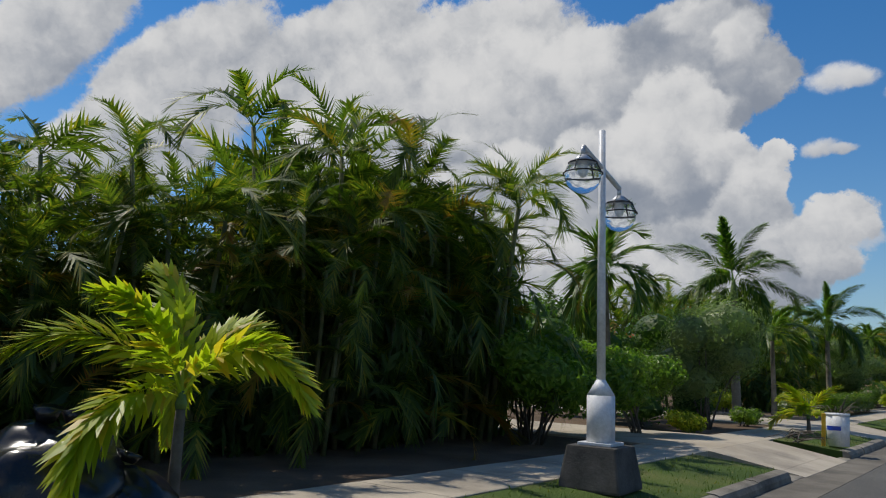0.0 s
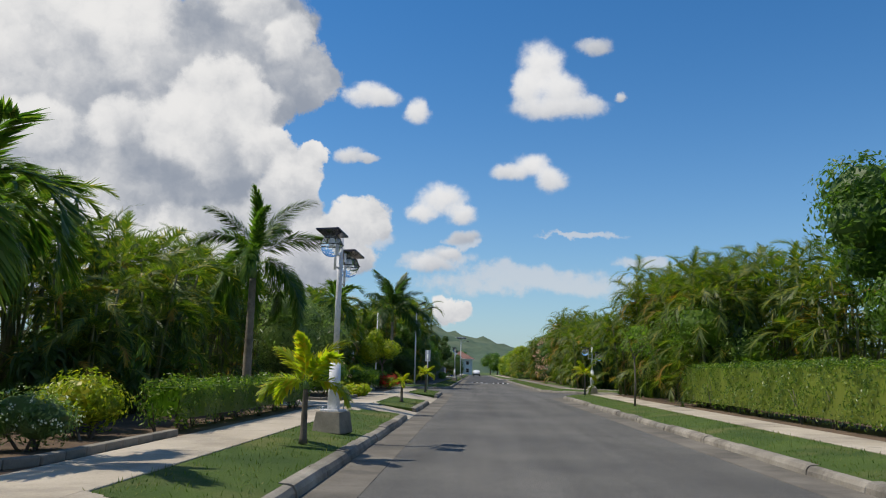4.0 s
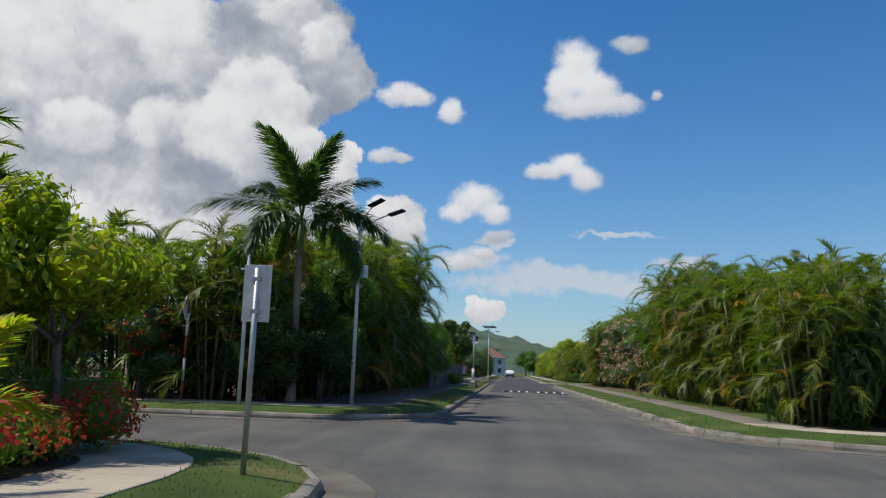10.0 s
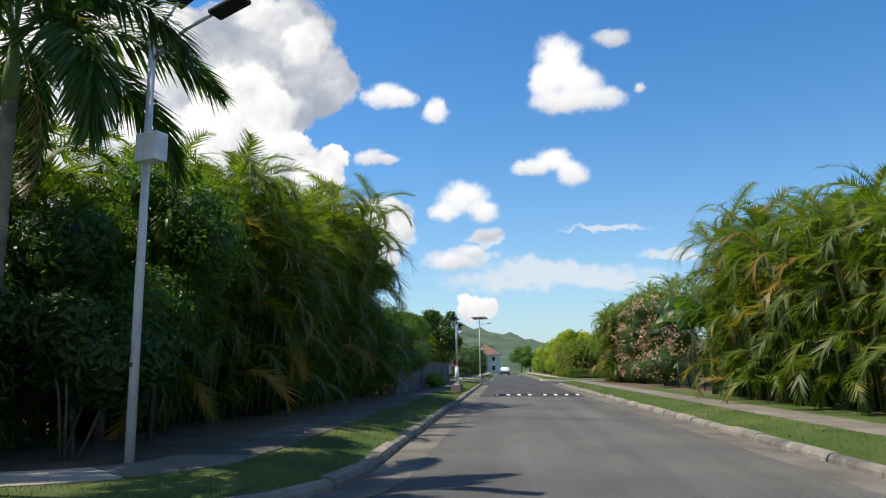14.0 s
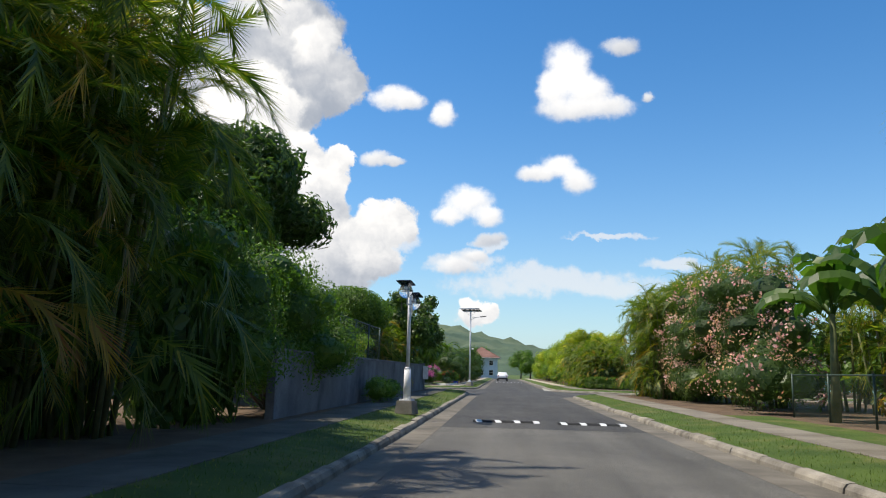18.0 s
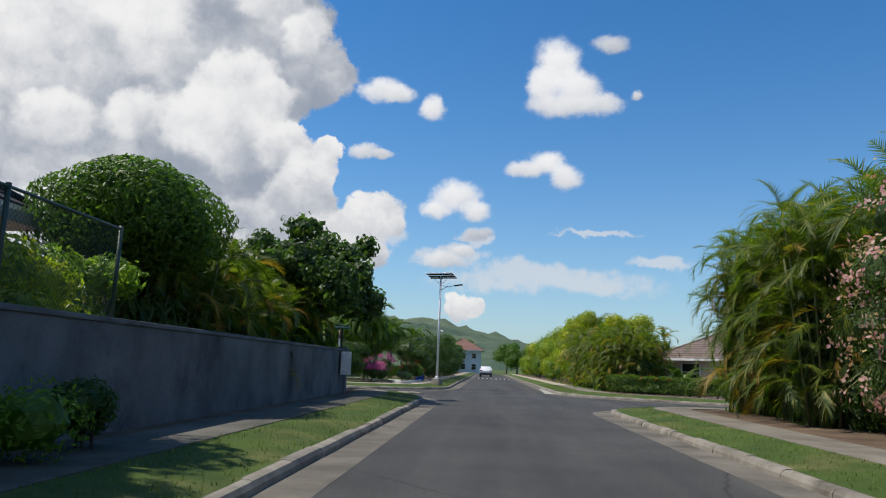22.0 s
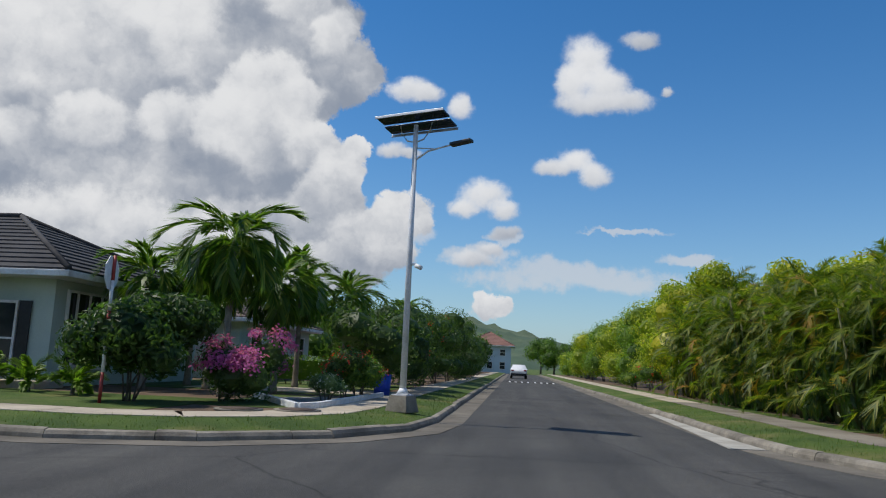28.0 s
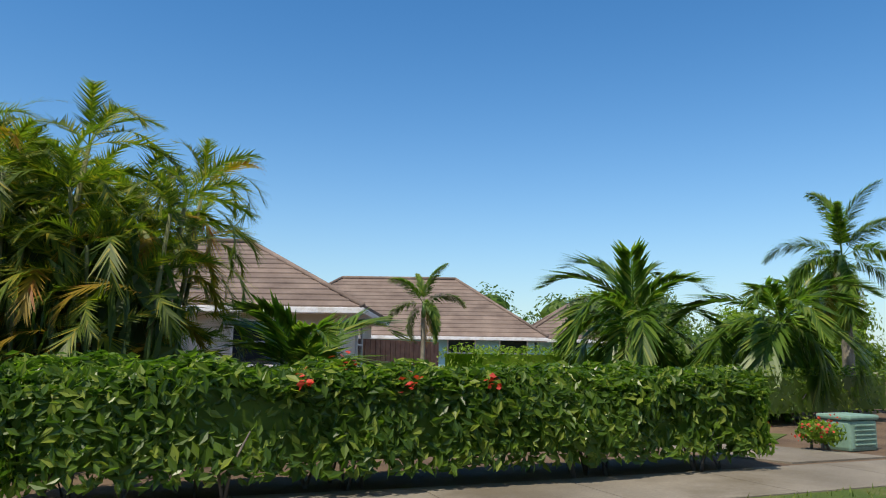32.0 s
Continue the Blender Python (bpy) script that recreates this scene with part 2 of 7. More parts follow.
def bump(nt, bsdf, height, strength, dist=0.02):
    b = nt.nodes.new("ShaderNodeBump")
    b.inputs["Strength"].default_value, b.inputs["Distance"].default_value = strength, dist
    nt.links.new(height, b.inputs["Height"])
    nt.links.new(b.outputs[0], bsdf.inputs["Normal"])


def mixc(nt, fac, a, b, mode="MIX"):
    n = nt.nodes.new("ShaderNodeMix")
    n.data_type, n.blend_type = "RGBA", mode
    for i, q in ((0, fac), (6, a), (7, b)):
        if isinstance(q, (float, int)):
            n.inputs[i].default_value = q
        elif isinstance(q, tuple):
            n.inputs[i].default_value = (*q, 1)
        else:
            nt.links.new(q, n.inputs[i])
    return n.outputs[2]


def rough_mat(name, c0, c1, scale, rough=0.9, fine=60.0, bump_s=0.3, c2=None, scale2=0.6, metal=0.0, spec=0.3, random_tone=0.0):
    """Two scales of tone with a fine relief."""
    m, nt, b = mat_base(name)
    n1, n2 = tex(nt, scale), tex(nt, fine, 6, 0.7)
    col = ramp(nt, n1.outputs["Fac"], [(0.32, c0), (0.68, c1)])
    if c2:
        n3 = tex(nt, scale2, 5, 0.65)
        s = ramp(nt, n3.outputs["Fac"], [(0.5, (0, 0, 0)), (0.72, (1, 1, 1))])
        col = mixc(nt, s, col, c2)
    tone = ramp(nt, n2.outputs["Fac"], [(0.25, (0.72, 0.72, 0.72)), (0.75, (1.25, 1.25, 1.25))])
    col = mixc(nt, 0.65, col, tone, "MULTIPLY")
    if random_tone:
        oi = nt.nodes.new("ShaderNodeObjectInfo")
        col = mixc(nt, random_tone, col, ramp(nt, oi.outputs["Random"], [(0.0, (0.6, 0.6, 0.6)), (1.0, (1.3, 1.27, 1.22))]), "MULTIPLY")
    nt.links.new(col, b.inputs["Base Color"])
    b.inputs["Roughness"].default_value, b.inputs["Metallic"].default_value = rough, metal
    b.inputs["Specular IOR Level"].default_value = spec
    bump(nt, b, n2.outputs["Fac"], bump_s)
    return m


def leaf_mat(name, dark, light, accent=None, accent_at=0.9, gloss=0.45, through=0.45):
    """Foliage: every leaf its own tone, with light passing through it."""
    m, nt, b = mat_base(name)
    geo = nt.nodes.new("ShaderNodeNewGeometry")
    oi = nt.nodes.new("ShaderNodeObjectInfo")
    stops = [(0.0, dark), (0.8, light)]
    if accent:
        stops = [(0.0, dark), (accent_at - 0.15, light), (accent_at, accent)]
    col = ramp(nt, geo.outputs["Random Per Island"], stops)
    n = tex(nt, 0.9, 3)
    patch = ramp(nt, n.outputs["Fac"], [(0.3, (0.75, 0.8, 0.7)), (0.7, (1.2, 1.15, 1.1))])
    col = mixc(nt, 0.8, col, patch, "MULTIPLY")
    col = mixc(nt, 0.5, col, ramp(nt, oi.outputs["Random"], [(0.0, (0.75, 0.85, 0.8)), (1.0, (1.25, 1.15, 1.1))]), "MULTIPLY")
    nt.links.new(col, b.inputs["Base Color"])
    b.inputs["Roughness"].default_value, b.inputs["Specular IOR Level"].default_value = gloss, 0.4
    tr = nt.nodes.new("ShaderNodeBsdfTranslucent")
    bright = mixc(nt, 1.0, col, (1.40, 1.72, 0.75), "MULTIPLY")
    nt.links.new(bright, tr.inputs[0])
    mx = nt.nodes.new("ShaderNodeMixShader")
    mx.inputs[0].default_value = through
    nt.links.new(b.outputs[0], mx.inputs[1])
    nt.links.new(tr.outputs[0], mx.inputs[2])
    nt.links.new(mx.outputs[0], nt.nodes["Material Output"].inputs[0])
    return m


def plain_mat(name, colour, rough=0.5, metal=0.0, wear=0.15, scale=8.0):
    c1 = tuple(min(1, c * (1 + wear)) for c in colour)
    c0 = tuple(c * (1 - wear) for c in colour)
    return rough_mat(name, c0, c1, scale, rough, 40.0, 0.08, metal=metal, spec=0.5)




def asphalt_mat(name, dark, light, cracks):
    """Worn asphalt: pale aggregate, lengthwise wear, stains and, if any, thin cracks."""
    m, nt, b = mat_base(name)
    co = nt.nodes.new("ShaderNodeTexCoord")
    along = nt.nodes.new("ShaderNodeMapping")
    along.inputs["Scale"].default_value = (1.3, 0.045, 1.0)
    nt.links.new(co.outputs["Object"], along.inputs[0])
    wear = tex(nt, 1.0, 4)
    nt.links.new(along.outputs[0], wear.inputs["Vector"])
    stain = tex(nt, 0.35, 5)
    grit = nt.nodes.new("ShaderNodeTexVoronoi")
    grit.inputs["Scale"].default_value = 95.0
    speck = tex(nt, 42.0, 3)
    for n in (stain, grit, speck):
        nt.links.new(co.outputs["Object"], n.inputs["Vector"])
    col = ramp(nt, wear.outputs["Fac"], [(0.32, dark), (0.68, light)])
    col = mixc(nt, 0.75, col, ramp(nt, stain.outputs["Fac"], [(0.32, (0.70, 0.70, 0.71)), (0.62, (1.22, 1.20, 1.16))]), "MULTIPLY")
    gc = ramp(nt, grit.outputs["Color"], [(0.15, (0.55, 0.55, 0.55)), (0.75, (1.1, 1.1, 1.08)), (0.95, (2.3, 2.2, 2.05))])
    col = mixc(nt, 0.75, col, gc, "MULTIPLY")
    col = mixc(nt, 0.6, col, ramp(nt, speck.outputs["Fac"], [(0.35, (0.7, 0.7, 0.7)), (0.65, (1.3, 1.3, 1.3))]), "MULTIPLY")
    if cracks:
        bend = tex(nt, 0.8, 5)
        nt.links.new(co.outputs["Object"], bend.inputs["Vector"])
        add = nt.nodes.new("ShaderNodeMix")
        add.data_type = "RGBA"
        add.inputs[0].default_value = 0.35
        nt.links.new(co.outputs["Object"], add.inputs[6])
        nt.links.new(bend.outputs["Color"], add.inputs[7])
        cell_n = nt.nodes.new("ShaderNodeTexVoronoi")
        cell_n.feature = "DISTANCE_TO_EDGE"
        cell_n.inputs["Scale"].default_value = 0.32
        nt.links.new(add.outputs[2], cell_n.inputs["Vector"])
        col = mixc(nt, 1.0, col, ramp(nt, cell_n.outputs["Distance"], [(0.0, (0.45, 0.45, 0.45)), (0.006, (1.0, 1.0, 1.0))]), "MULTIPLY")
    nt.links.new(col, b.inputs["Base Color"])
    b.inputs["Roughness"].default_value = 0.82
    b.inputs["Specular IOR Level"].default_value = 0.35
    bump(nt, b, grit.outputs["Distance"], 0.5)
    return m


ASPHALT = asphalt_mat("asphalt", (0.098, 0.094, 0.086), (0.146, 0.140, 0.128), False)
# same road, lower light on its far stretch put into a darker colour
ASPHALT_DIM = asphalt_mat("dimmed_asphalt", (0.050, 0.0493, 0.0485), (0.083, 0.081, 0.077), True)
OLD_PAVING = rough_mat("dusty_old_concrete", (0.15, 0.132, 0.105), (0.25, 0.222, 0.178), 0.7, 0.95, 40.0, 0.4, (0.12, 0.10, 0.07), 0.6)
CONCRETE = rough_mat("pale_concrete", (0.37, 0.315, 0.24), (0.50, 0.435, 0.34), 0.8, 0.92, 45.0, 0.3, (0.24, 0.21, 0.17), 0.7)
KERB = rough_mat("kerb_concrete", (0.19, 0.17, 0.14), (0.33, 0.30, 0.25), 1.6, 0.95, 35.0, 0.5, (0.09, 0.08, 0.065), 1.1, random_tone=0.5)
GUTTER = rough_mat("gutter_concrete", (0.11, 0.098, 0.08), (0.20, 0.178, 0.145), 0.9, 0.95, 40.0, 0.35, (0.085, 0.077, 0.066), 0.8)
EARTH = rough_mat("earth", (0.09, 0.06, 0.04), (0.16, 0.11, 0.07), 1.5, 1.0, 25.0, 0.8)
LAWN = rough_mat("lawn", (0.042, 0.078, 0.013), (0.078, 0.122, 0.020), 0.9, 0.95, 55.0, 0.9, (0.17, 0.16, 0.055), 0.5)
BLADES = leaf_mat("grass_blades", (0.055, 0.098, 0.012), (0.135, 0.195, 0.030), (0.24, 0.22, 0.08), 0.95, 0.6, 0.3)
PLASTER = rough_mat("grey_render_wall", (0.12, 0.121, 0.126), (0.21, 0.21, 0.215), 0.9, 0.95, 25.0, 0.25, (0.07, 0.07, 0.075), 0.6)
# old concrete darkened: shade of wall and plants put into its colour
SHADED_PAVING = rough_mat("shaded_concrete", (0.075, 0.072, 0.06), (0.15, 0.14, 0.115), 0.9, 0.95, 40.0, 0.4, (0.05, 0.055, 0.035), 0.6)
WHITE_PAINT = rough_mat("white_paint", (0.62, 0.63, 0.65), (0.76, 0.76, 0.77), 2.0, 0.45, 30.0, 0.06, (0.45, 0.42, 0.38), 1.4)
STEEL = rough_mat("galvanised_steel", (0.40, 0.41, 0.43), (0.55, 0.56, 0.58), 3.0, 0.45, 40.0, 0.08, metal=0.6)
DARK_METAL = plain_mat("dark_metal", (0.03, 0.03, 0.033), 0.45, 0.4)
PANEL = plain_mat("solar_panel", (0.01, 0.013, 0.03), 0.15)
BLACK_BAG = plain_mat("black_plastic", (0.012, 0.012, 0.014), 0.22)
RUBBER = rough_mat("black_rubber", (0.015, 0.015, 0.015), (0.03, 0.03, 0.03), 5, 0.85)
STONE = rough_mat("field_stone", (0.22, 0.20, 0.17), (0.42, 0.39, 0.34), 2.0, 0.95, 12.0, 0.8, random_tone=0.5)
BARK = rough_mat("grey_bark", (0.10, 0.085, 0.07), (0.20, 0.175, 0.145), 4.0, 0.95, 25.0, 0.7)
PALM_BARK = rough_mat("palm_bark", (0.17, 0.145, 0.11), (0.30, 0.265, 0.21), 3.0, 0.95, 22.0, 0.6, (0.09, 0.08, 0.06), 2.0)
CANE = rough_mat("palm_cane", (0.09, 0.11, 0.04), (0.20, 0.19, 0.09), 3.0, 0.7, 30.0, 0.3)
SHAFT = rough_mat("palm_crownshaft", (0.10, 0.17, 0.04), (0.17, 0.25, 0.07), 3.0, 0.5, 30.0, 0.15)
L_ARECA = leaf_mat("areca_leaf", (0.048, 0.084, 0.012), (0.140, 0.188, 0.022), (0.30, 0.26, 0.03), 0.94, 0.5, 0.46)
L_ORANGE = leaf_mat("turning_frond", (0.20, 0.15, 0.02), (0.38, 0.25, 0.03), (0.30, 0.12, 0.03), 0.9)
L_PALM = leaf_mat("palm_leaf", (0.052, 0.112, 0.017), (0.140, 0.225, 0.032), (0.24, 0.27, 0.05), 0.95, 0.4, 0.45)
L_ROYAL = leaf_mat("royal_palm_leaf", (0.036, 0.080, 0.022), (0.090, 0.158, 0.040), (0.18, 0.16, 0.05), 0.95)
L_YOUNG = leaf_mat("yellow_palm_leaf", (0.30, 0.36, 0.025), (0.60, 0.58, 0.035), (0.62, 0.42, 0.04), 0.93, 0.4, 0.5)
L_DRY = leaf_mat("dry_frond", (0.20, 0.11, 0.03), (0.36, 0.22, 0.07))
L_SHRUB = leaf_mat("shrub_leaf", (0.085, 0.150, 0.019), (0.208, 0.305, 0.039))
L_OLIVE = leaf_mat("olive_leaf", (0.10, 0.145, 0.06), (0.24, 0.30, 0.13), None, 0.9, 0.35, 0.5)
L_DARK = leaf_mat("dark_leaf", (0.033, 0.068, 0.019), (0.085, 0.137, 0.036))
L_TREE = leaf_mat("tree_leaf", (0.045, 0.100, 0.018), (0.119, 0.200, 0.030))
L_LIME = leaf_mat("lime_leaf", (0.163, 0.225, 0.015), (0.375, 0.400, 0.025), (0.500, 0.450, 0.037), 0.92)
L_HEDGE = leaf_mat("hedge_leaf", (0.046, 0.098, 0.014), (0.127, 0.201, 0.025), (0.276, 0.322, 0.057), 0.93, 0.35)
L_BANANA = leaf_mat("banana_leaf", (0.035, 0.085, 0.012), (0.085, 0.150, 0.025))
L_PALE = leaf_mat("pale_yellow_leaf", (0.36, 0.34, 0.08), (0.66, 0.58, 0.22))
F_PINK = leaf_mat("pink_blossom", (0.52, 0.20, 0.24), (0.72, 0.46, 0.46), None, 0.9, 0.6, 0.4)
F_MAGENTA = leaf_mat("magenta_blossom", (0.42, 0.07, 0.32), (0.60, 0.16, 0.46), None, 0.9, 0.6, 0.4)
F_RED = leaf_mat("red_blossom", (0.50, 0.03, 0.02), (0.65, 0.07, 0.04), None, 0.9, 0.6, 0.3)
F_WHITE = leaf_mat("white_blossom", (0.65, 0.65, 0.60), (0.75, 0.75, 0.70), None, 0.9, 0.6, 0.3)

# ---- mesh helpers ----


class Geo:
    """Collects triangles and quads of one mesh."""

    def __init__(self):
        self.v, self.f, self.n = [], [], 0

    def add(self, verts, faces):
        verts = np.asarray(verts, float)
        self.v.append(verts)
        self.f.extend([tuple(i + self.n for i in q) for q in faces])
        self.n += len(verts)

    def mesh(self, name, material, smooth=False):
        me = bpy.data.meshes.new(name)
        me.from_pydata(np.concatenate(self.v).tolist() if self.v else [], [], self.f)
        for m in (material if isinstance(material, (list, tuple)) else [material]):
            me.materials.append(m)
        if smooth:
            me.shade_smooth()
        me.update()
        return me


def thing(name, label, category, x=0.0, y=0.0, z=0.0, rz=0.0, group="", kind=""):
    e = new(name)
    e.empty_display_size = 0.2
    e.matrix_basis = pose(x, y, z, 0, 0, rz)
    return tagged(e, label, category, group, kind)


def put(name, me, parent=None, m=None, label=""):
    ob = new(name, me)
    if parent is not None:
        ob.parent = parent
    if m is not None:
        ob.matrix_basis = m
    if label:
        ob["label"] = label
    return ob


def part(name, bm, material, parent, label="", m=None, smooth=False):
    me = bpy.data.meshes.new(name)
    bm.to_mesh(me)
    bm.free()
    me.materials.append(material)
    if smooth:
        me.shade_smooth()
    return put(name, me, parent, m, label)


def box_bm(sx, sy, sz, bevel=0.01, x=0.0, y=0.0, z=0.0):
    """A bevelled block that stands on z."""
    bm = bmesh.new()
    bmesh.ops.create_cube(bm, size=1.0, matrix=Matrix.Translation((x, y, z + sz / 2)) @ Matrix.Diagonal((sx, sy, sz, 1)))
    if bevel:
        bmesh.ops.bevel(bm, geom=bm.edges[:], offset=bevel, segments=2, affect="EDGES", profile=0.6)
    return bm


def tube_geo(g, path, radii, sides=8, cap=True):
    """A round tube along a line of points."""
    pts = [Vector(p) for p in path]
    rings = []
    for i, p in enumerate(pts):
        d = (pts[min(i + 1, len(pts) - 1)] - pts[max(i - 1, 0)]).normalized()
        a = d.orthogonal().normalized() if abs(d.z) < 0.95 else Vector((1, 0, 0)).cross(d).normalized()
        b = d.cross(a)
        rings.append([p + (a * math.cos(q) + b * math.sin(q)) * radii[i] for q in (2 * math.pi * k / sides for k in range(sides))])
    vs = [tuple(q) for r in rings for q in r]
    fs = []
    for i in range(len(pts) - 1):
        for k in range(sides):
            k2 = (k + 1) % sides
            fs.append((i * sides + k, i * sides + k2, (i + 1) * sides + k2, (i + 1) * sides + k))
    if cap:
        fs.append(tuple(range(sides - 1, -1, -1)))
        fs.append(tuple((len(pts) - 1) * sides + k for k in range(sides)))
    g.add(vs, fs)


def tube(name, path, radii, material, parent=None, sides=10, label="", m=None):
    g = Geo()
    tube_geo(g, path, radii, sides)
    return put(name, g.mesh(name, material, True), parent, m, label)


def slab(name, outline, z0, z1, material, label, category, kind="structure", edge=0.0, lift=None):
    """A flat piece of ground with thickness from an outline; lift gives the top's height at a point."""
    bm = bmesh.new()
    top = [bm.verts.new((x, y, lift(x, y) if lift else z1)) for x, y in outline]
    low = [bm.verts.new((x, y, z0)) for x, y in outline]
    bm.faces.new(top)
    n = len(outline)
    for i in range(n):
        bm.faces.new((top[i], low[i], low[(i + 1) % n], top[(i + 1) % n]))
    bmesh.ops.recalc_face_normals(bm, faces=bm.faces[:])
    if edge:
        bmesh.ops.bevel(bm, geom=[e for e in bm.edges if e.verts[0] in top and e.verts[1] in top], offset=edge, segments=2, affect="EDGES")
    ob = part(name, bm, material, None)
    return tagged(ob, label, category, kind=kind)


# ---- leaves and fronds ----
def leaf_cloud(g, centres, normals, size, r, slim=0.45, droop=0.3):
    """Folded leaves at the given places, facing roughly along the normals."""
    n = len(centres)
    d = r.normal(size=(n, 3))
    d -= (d * normals).sum(1, keepdims=True) * normals * 0.7
    d[:, 2] -= droop
    d /= np.linalg.norm(d, axis=1, keepdims=True) + 1e-9
    nn = normals + r.normal(size=(n, 3)) * 0.45
    side = np.cross(d, nn)
    side /= np.linalg.norm(side, axis=1, keepdims=True) + 1e-9
    up = np.cross(side, d)
    s = (size * r.uniform(0.6, 1.3, n))[:, None]
    base, tip = centres - d * s * 0.5, centres + d * s * 0.5
    mid = centres + up * s * 0.08
    v = np.stack([base, mid + side * s * slim * 0.5, tip, mid - side * s * slim * 0.5], 1).reshape(-1, 3)
    f = [q for i in range(0, 4 * n, 4) for q in ((i, i + 1, i + 2), (i, i + 2, i + 3))]
    g.add(v, f)


def blob_points(blobs, n, r, shell=0.28, rough=0.16):
    """Places in the outer shell of a union of ellipsoids (cx, cy, cz, rx, ry, rz), and outward normals."""
    bl = np.array(blobs, float)
    area = (bl[:, 3] * bl[:, 4] + bl[:, 3] * bl[:, 5] + bl[:, 4] * bl[:, 5])
    pick = r.choice(len(bl), size=int(n * 1.6), p=area / area.sum())
    u = r.normal(size=(len(pick), 3))
    u /= np.linalg.norm(u, axis=1, keepdims=True)
    lump = np.array([noise.noise(Vector(q * 2.2) + Vector((float(k), 0, 0))) for q, k in zip(u, pick)])
    k = 1 - shell * r.random(len(pick)) ** 1.7 + lump * rough
    p = bl[pick, :3] + u * bl[pick, 3:] * k[:, None]
    keep = np.ones(len(p), bool)
    for i, b in enumerate(bl):
        q = (p - b[:3]) / (b[3:] * 0.72)
        keep &= ((q * q).sum(1) > 1) | (pick == i)
    nrm = u / bl[pick, 3:]
    nrm /= np.linalg.norm(nrm, axis=1, keepdims=True)
    return p[keep][:n], nrm[keep][:n]


def core_geo(g, blobs, k=0.74):
    """The dense inside of a crown: lumpy forms inside its leaf shell."""
    for cx, cy, cz, rx, ry, rz in blobs:
        bm = bmesh.new()
        bmesh.ops.create_icosphere(bm, subdivisions=2, radius=1.0)
        vs = []
        for v in bm.verts:
            q = k * (1 + 0.22 * noise.noise(v.co * 2.3 + Vector((cx, cy, cz))))
            vs.append((cx + v.co.x * rx * q, cy + v.co.y * ry * q, cz + v.co.z * rz * q))
        g.add(vs, [tuple(w.index for w in f.verts) for f in bm.faces])
        bm.free()


def frond_geo(g, m, length, up, arch, leaves, leaf_len, leaf_w, vee=25, plume=0.0, droop=0.25, r=None, start=0.14, fine=False):
    """One feather frond: a bending midrib with leaflets on both sides. It starts at the origin along +y, raised by up degrees."""
    seg = 7
    ang = [radians(up) - radians(arch) * (i / seg) ** 1.35 for i in range(seg + 1)]
    pts = [Vector((0, 0, 0))]
    for i in range(seg):
        a = (ang[i] + ang[i + 1]) / 2
        pts.append(pts[-1] + Vector((0, math.cos(a), math.sin(a))) * (length / seg))
    rg = Geo()
    wr = [0.018 * (1 - 0.8 * i / seg) * max(length / 2, 0.5) for i in range(seg + 1)]
    if fine:
        rg.add([(sx * wr[i], q.y, q.z) for i, q in enumerate(pts) for sx in (-1, 1)], [(2 * i, 2 * i + 1, 2 * i + 3, 2 * i + 2) for i in range(seg)])
    else:
        rg.add([(sx * wr[i], q.y, q.z - abs(sx) * 0.3 * wr[i]) for i, q in enumerate(pts) for sx in (-1, 0, 1)],
               [(3 * i + k, 3 * i + k + 1, 3 * i + k + 4, 3 * i + k + 3) for i in range(seg) for k in (0, 1)])
    vs, fs = [np.concatenate(rg.v)], list(rg.f)
    n0 = rg.n
    s = np.repeat(np.linspace(start, 0.99, leaves), 2) + r.uniform(-0.004, 0.004, 2 * leaves)
    side = np.tile([1.0, -1.0], leaves)
    p = np.array([tuple(q) for q in pts])
    k = np.clip(s * seg, 0, seg - 1e-6)
    i0 = k.astype(int)
    w = (k - i0)[:, None]
    base = p[i0] * (1 - w) + p[i0 + 1] * w
    tan = p[i0 + 1] - p[i0]
    tan /= np.linalg.norm(tan, axis=1, keepdims=True)
    out = np.stack([side, np.zeros_like(side), np.zeros_like(side)], 1)
    upv = np.cross(np.array([1.0, 0, 0]), tan)
    lean = np.radians(58 - 34 * s + r.uniform(-6, 6, len(s)))[:, None]
    va = np.radians(vee + plume * r.uniform(-60, 60, len(s)) + r.uniform(-8, 8, len(s)))[:, None]
    d = np.cos(lean) * tan + np.sin(lean) * (np.cos(va) * out + np.sin(va) * upv)
    ln = (leaf_len * np.sin(np.pi * np.clip(0.16 + 0.80 * s, 0, 1)) ** 0.55 * r.uniform(0.85, 1.12, len(s)))[:, None]
    wd = np.cross(d, upv)
    wd /= np.linalg.norm(wd, axis=1, keepdims=True) + 1e-9
    wd = wd * leaf_w * (0.5 + 0.5 * np.sin(np.pi * s))[:, None]
    grav = np.array([0, 0, -1.0]) * droop * ln
    mid = base + d * ln * 0.42 + grav * 0.16
    tip = base + d * ln * 0.96 + grav
    if fine:
        vs.append(np.stack([base + wd * 0.5, tip, base - wd * 0.5], 1).reshape(-1, 3))
        fs.extend([(n0 + 3 * i, n0 + 3 * i + 1, n0 + 3 * i + 2) for i in range(len(s))])
    else:
        vs.append(np.stack([base, mid + wd * 0.55, tip, mid - wd * 0.55], 1).reshape(-1, 3))
    for i in range(0 if fine else len(s)):
        b = n0 + 4 * i
        fs.append((b, b + 1, b + 3))
        fs.append((b + 3, b + 1, b + 2))
    allv = np.concatenate(vs)
    mm = np.array(m)
    g.add(allv @ mm[:3, :3].T + mm[:3, 3], fs)


def frond_mesh(name, material, seed, **kw):
    g = Geo()
    frond_geo(g, Matrix.Identity(4), r=np.random.default_rng(seed), **kw)
    return g.mesh(name, material)


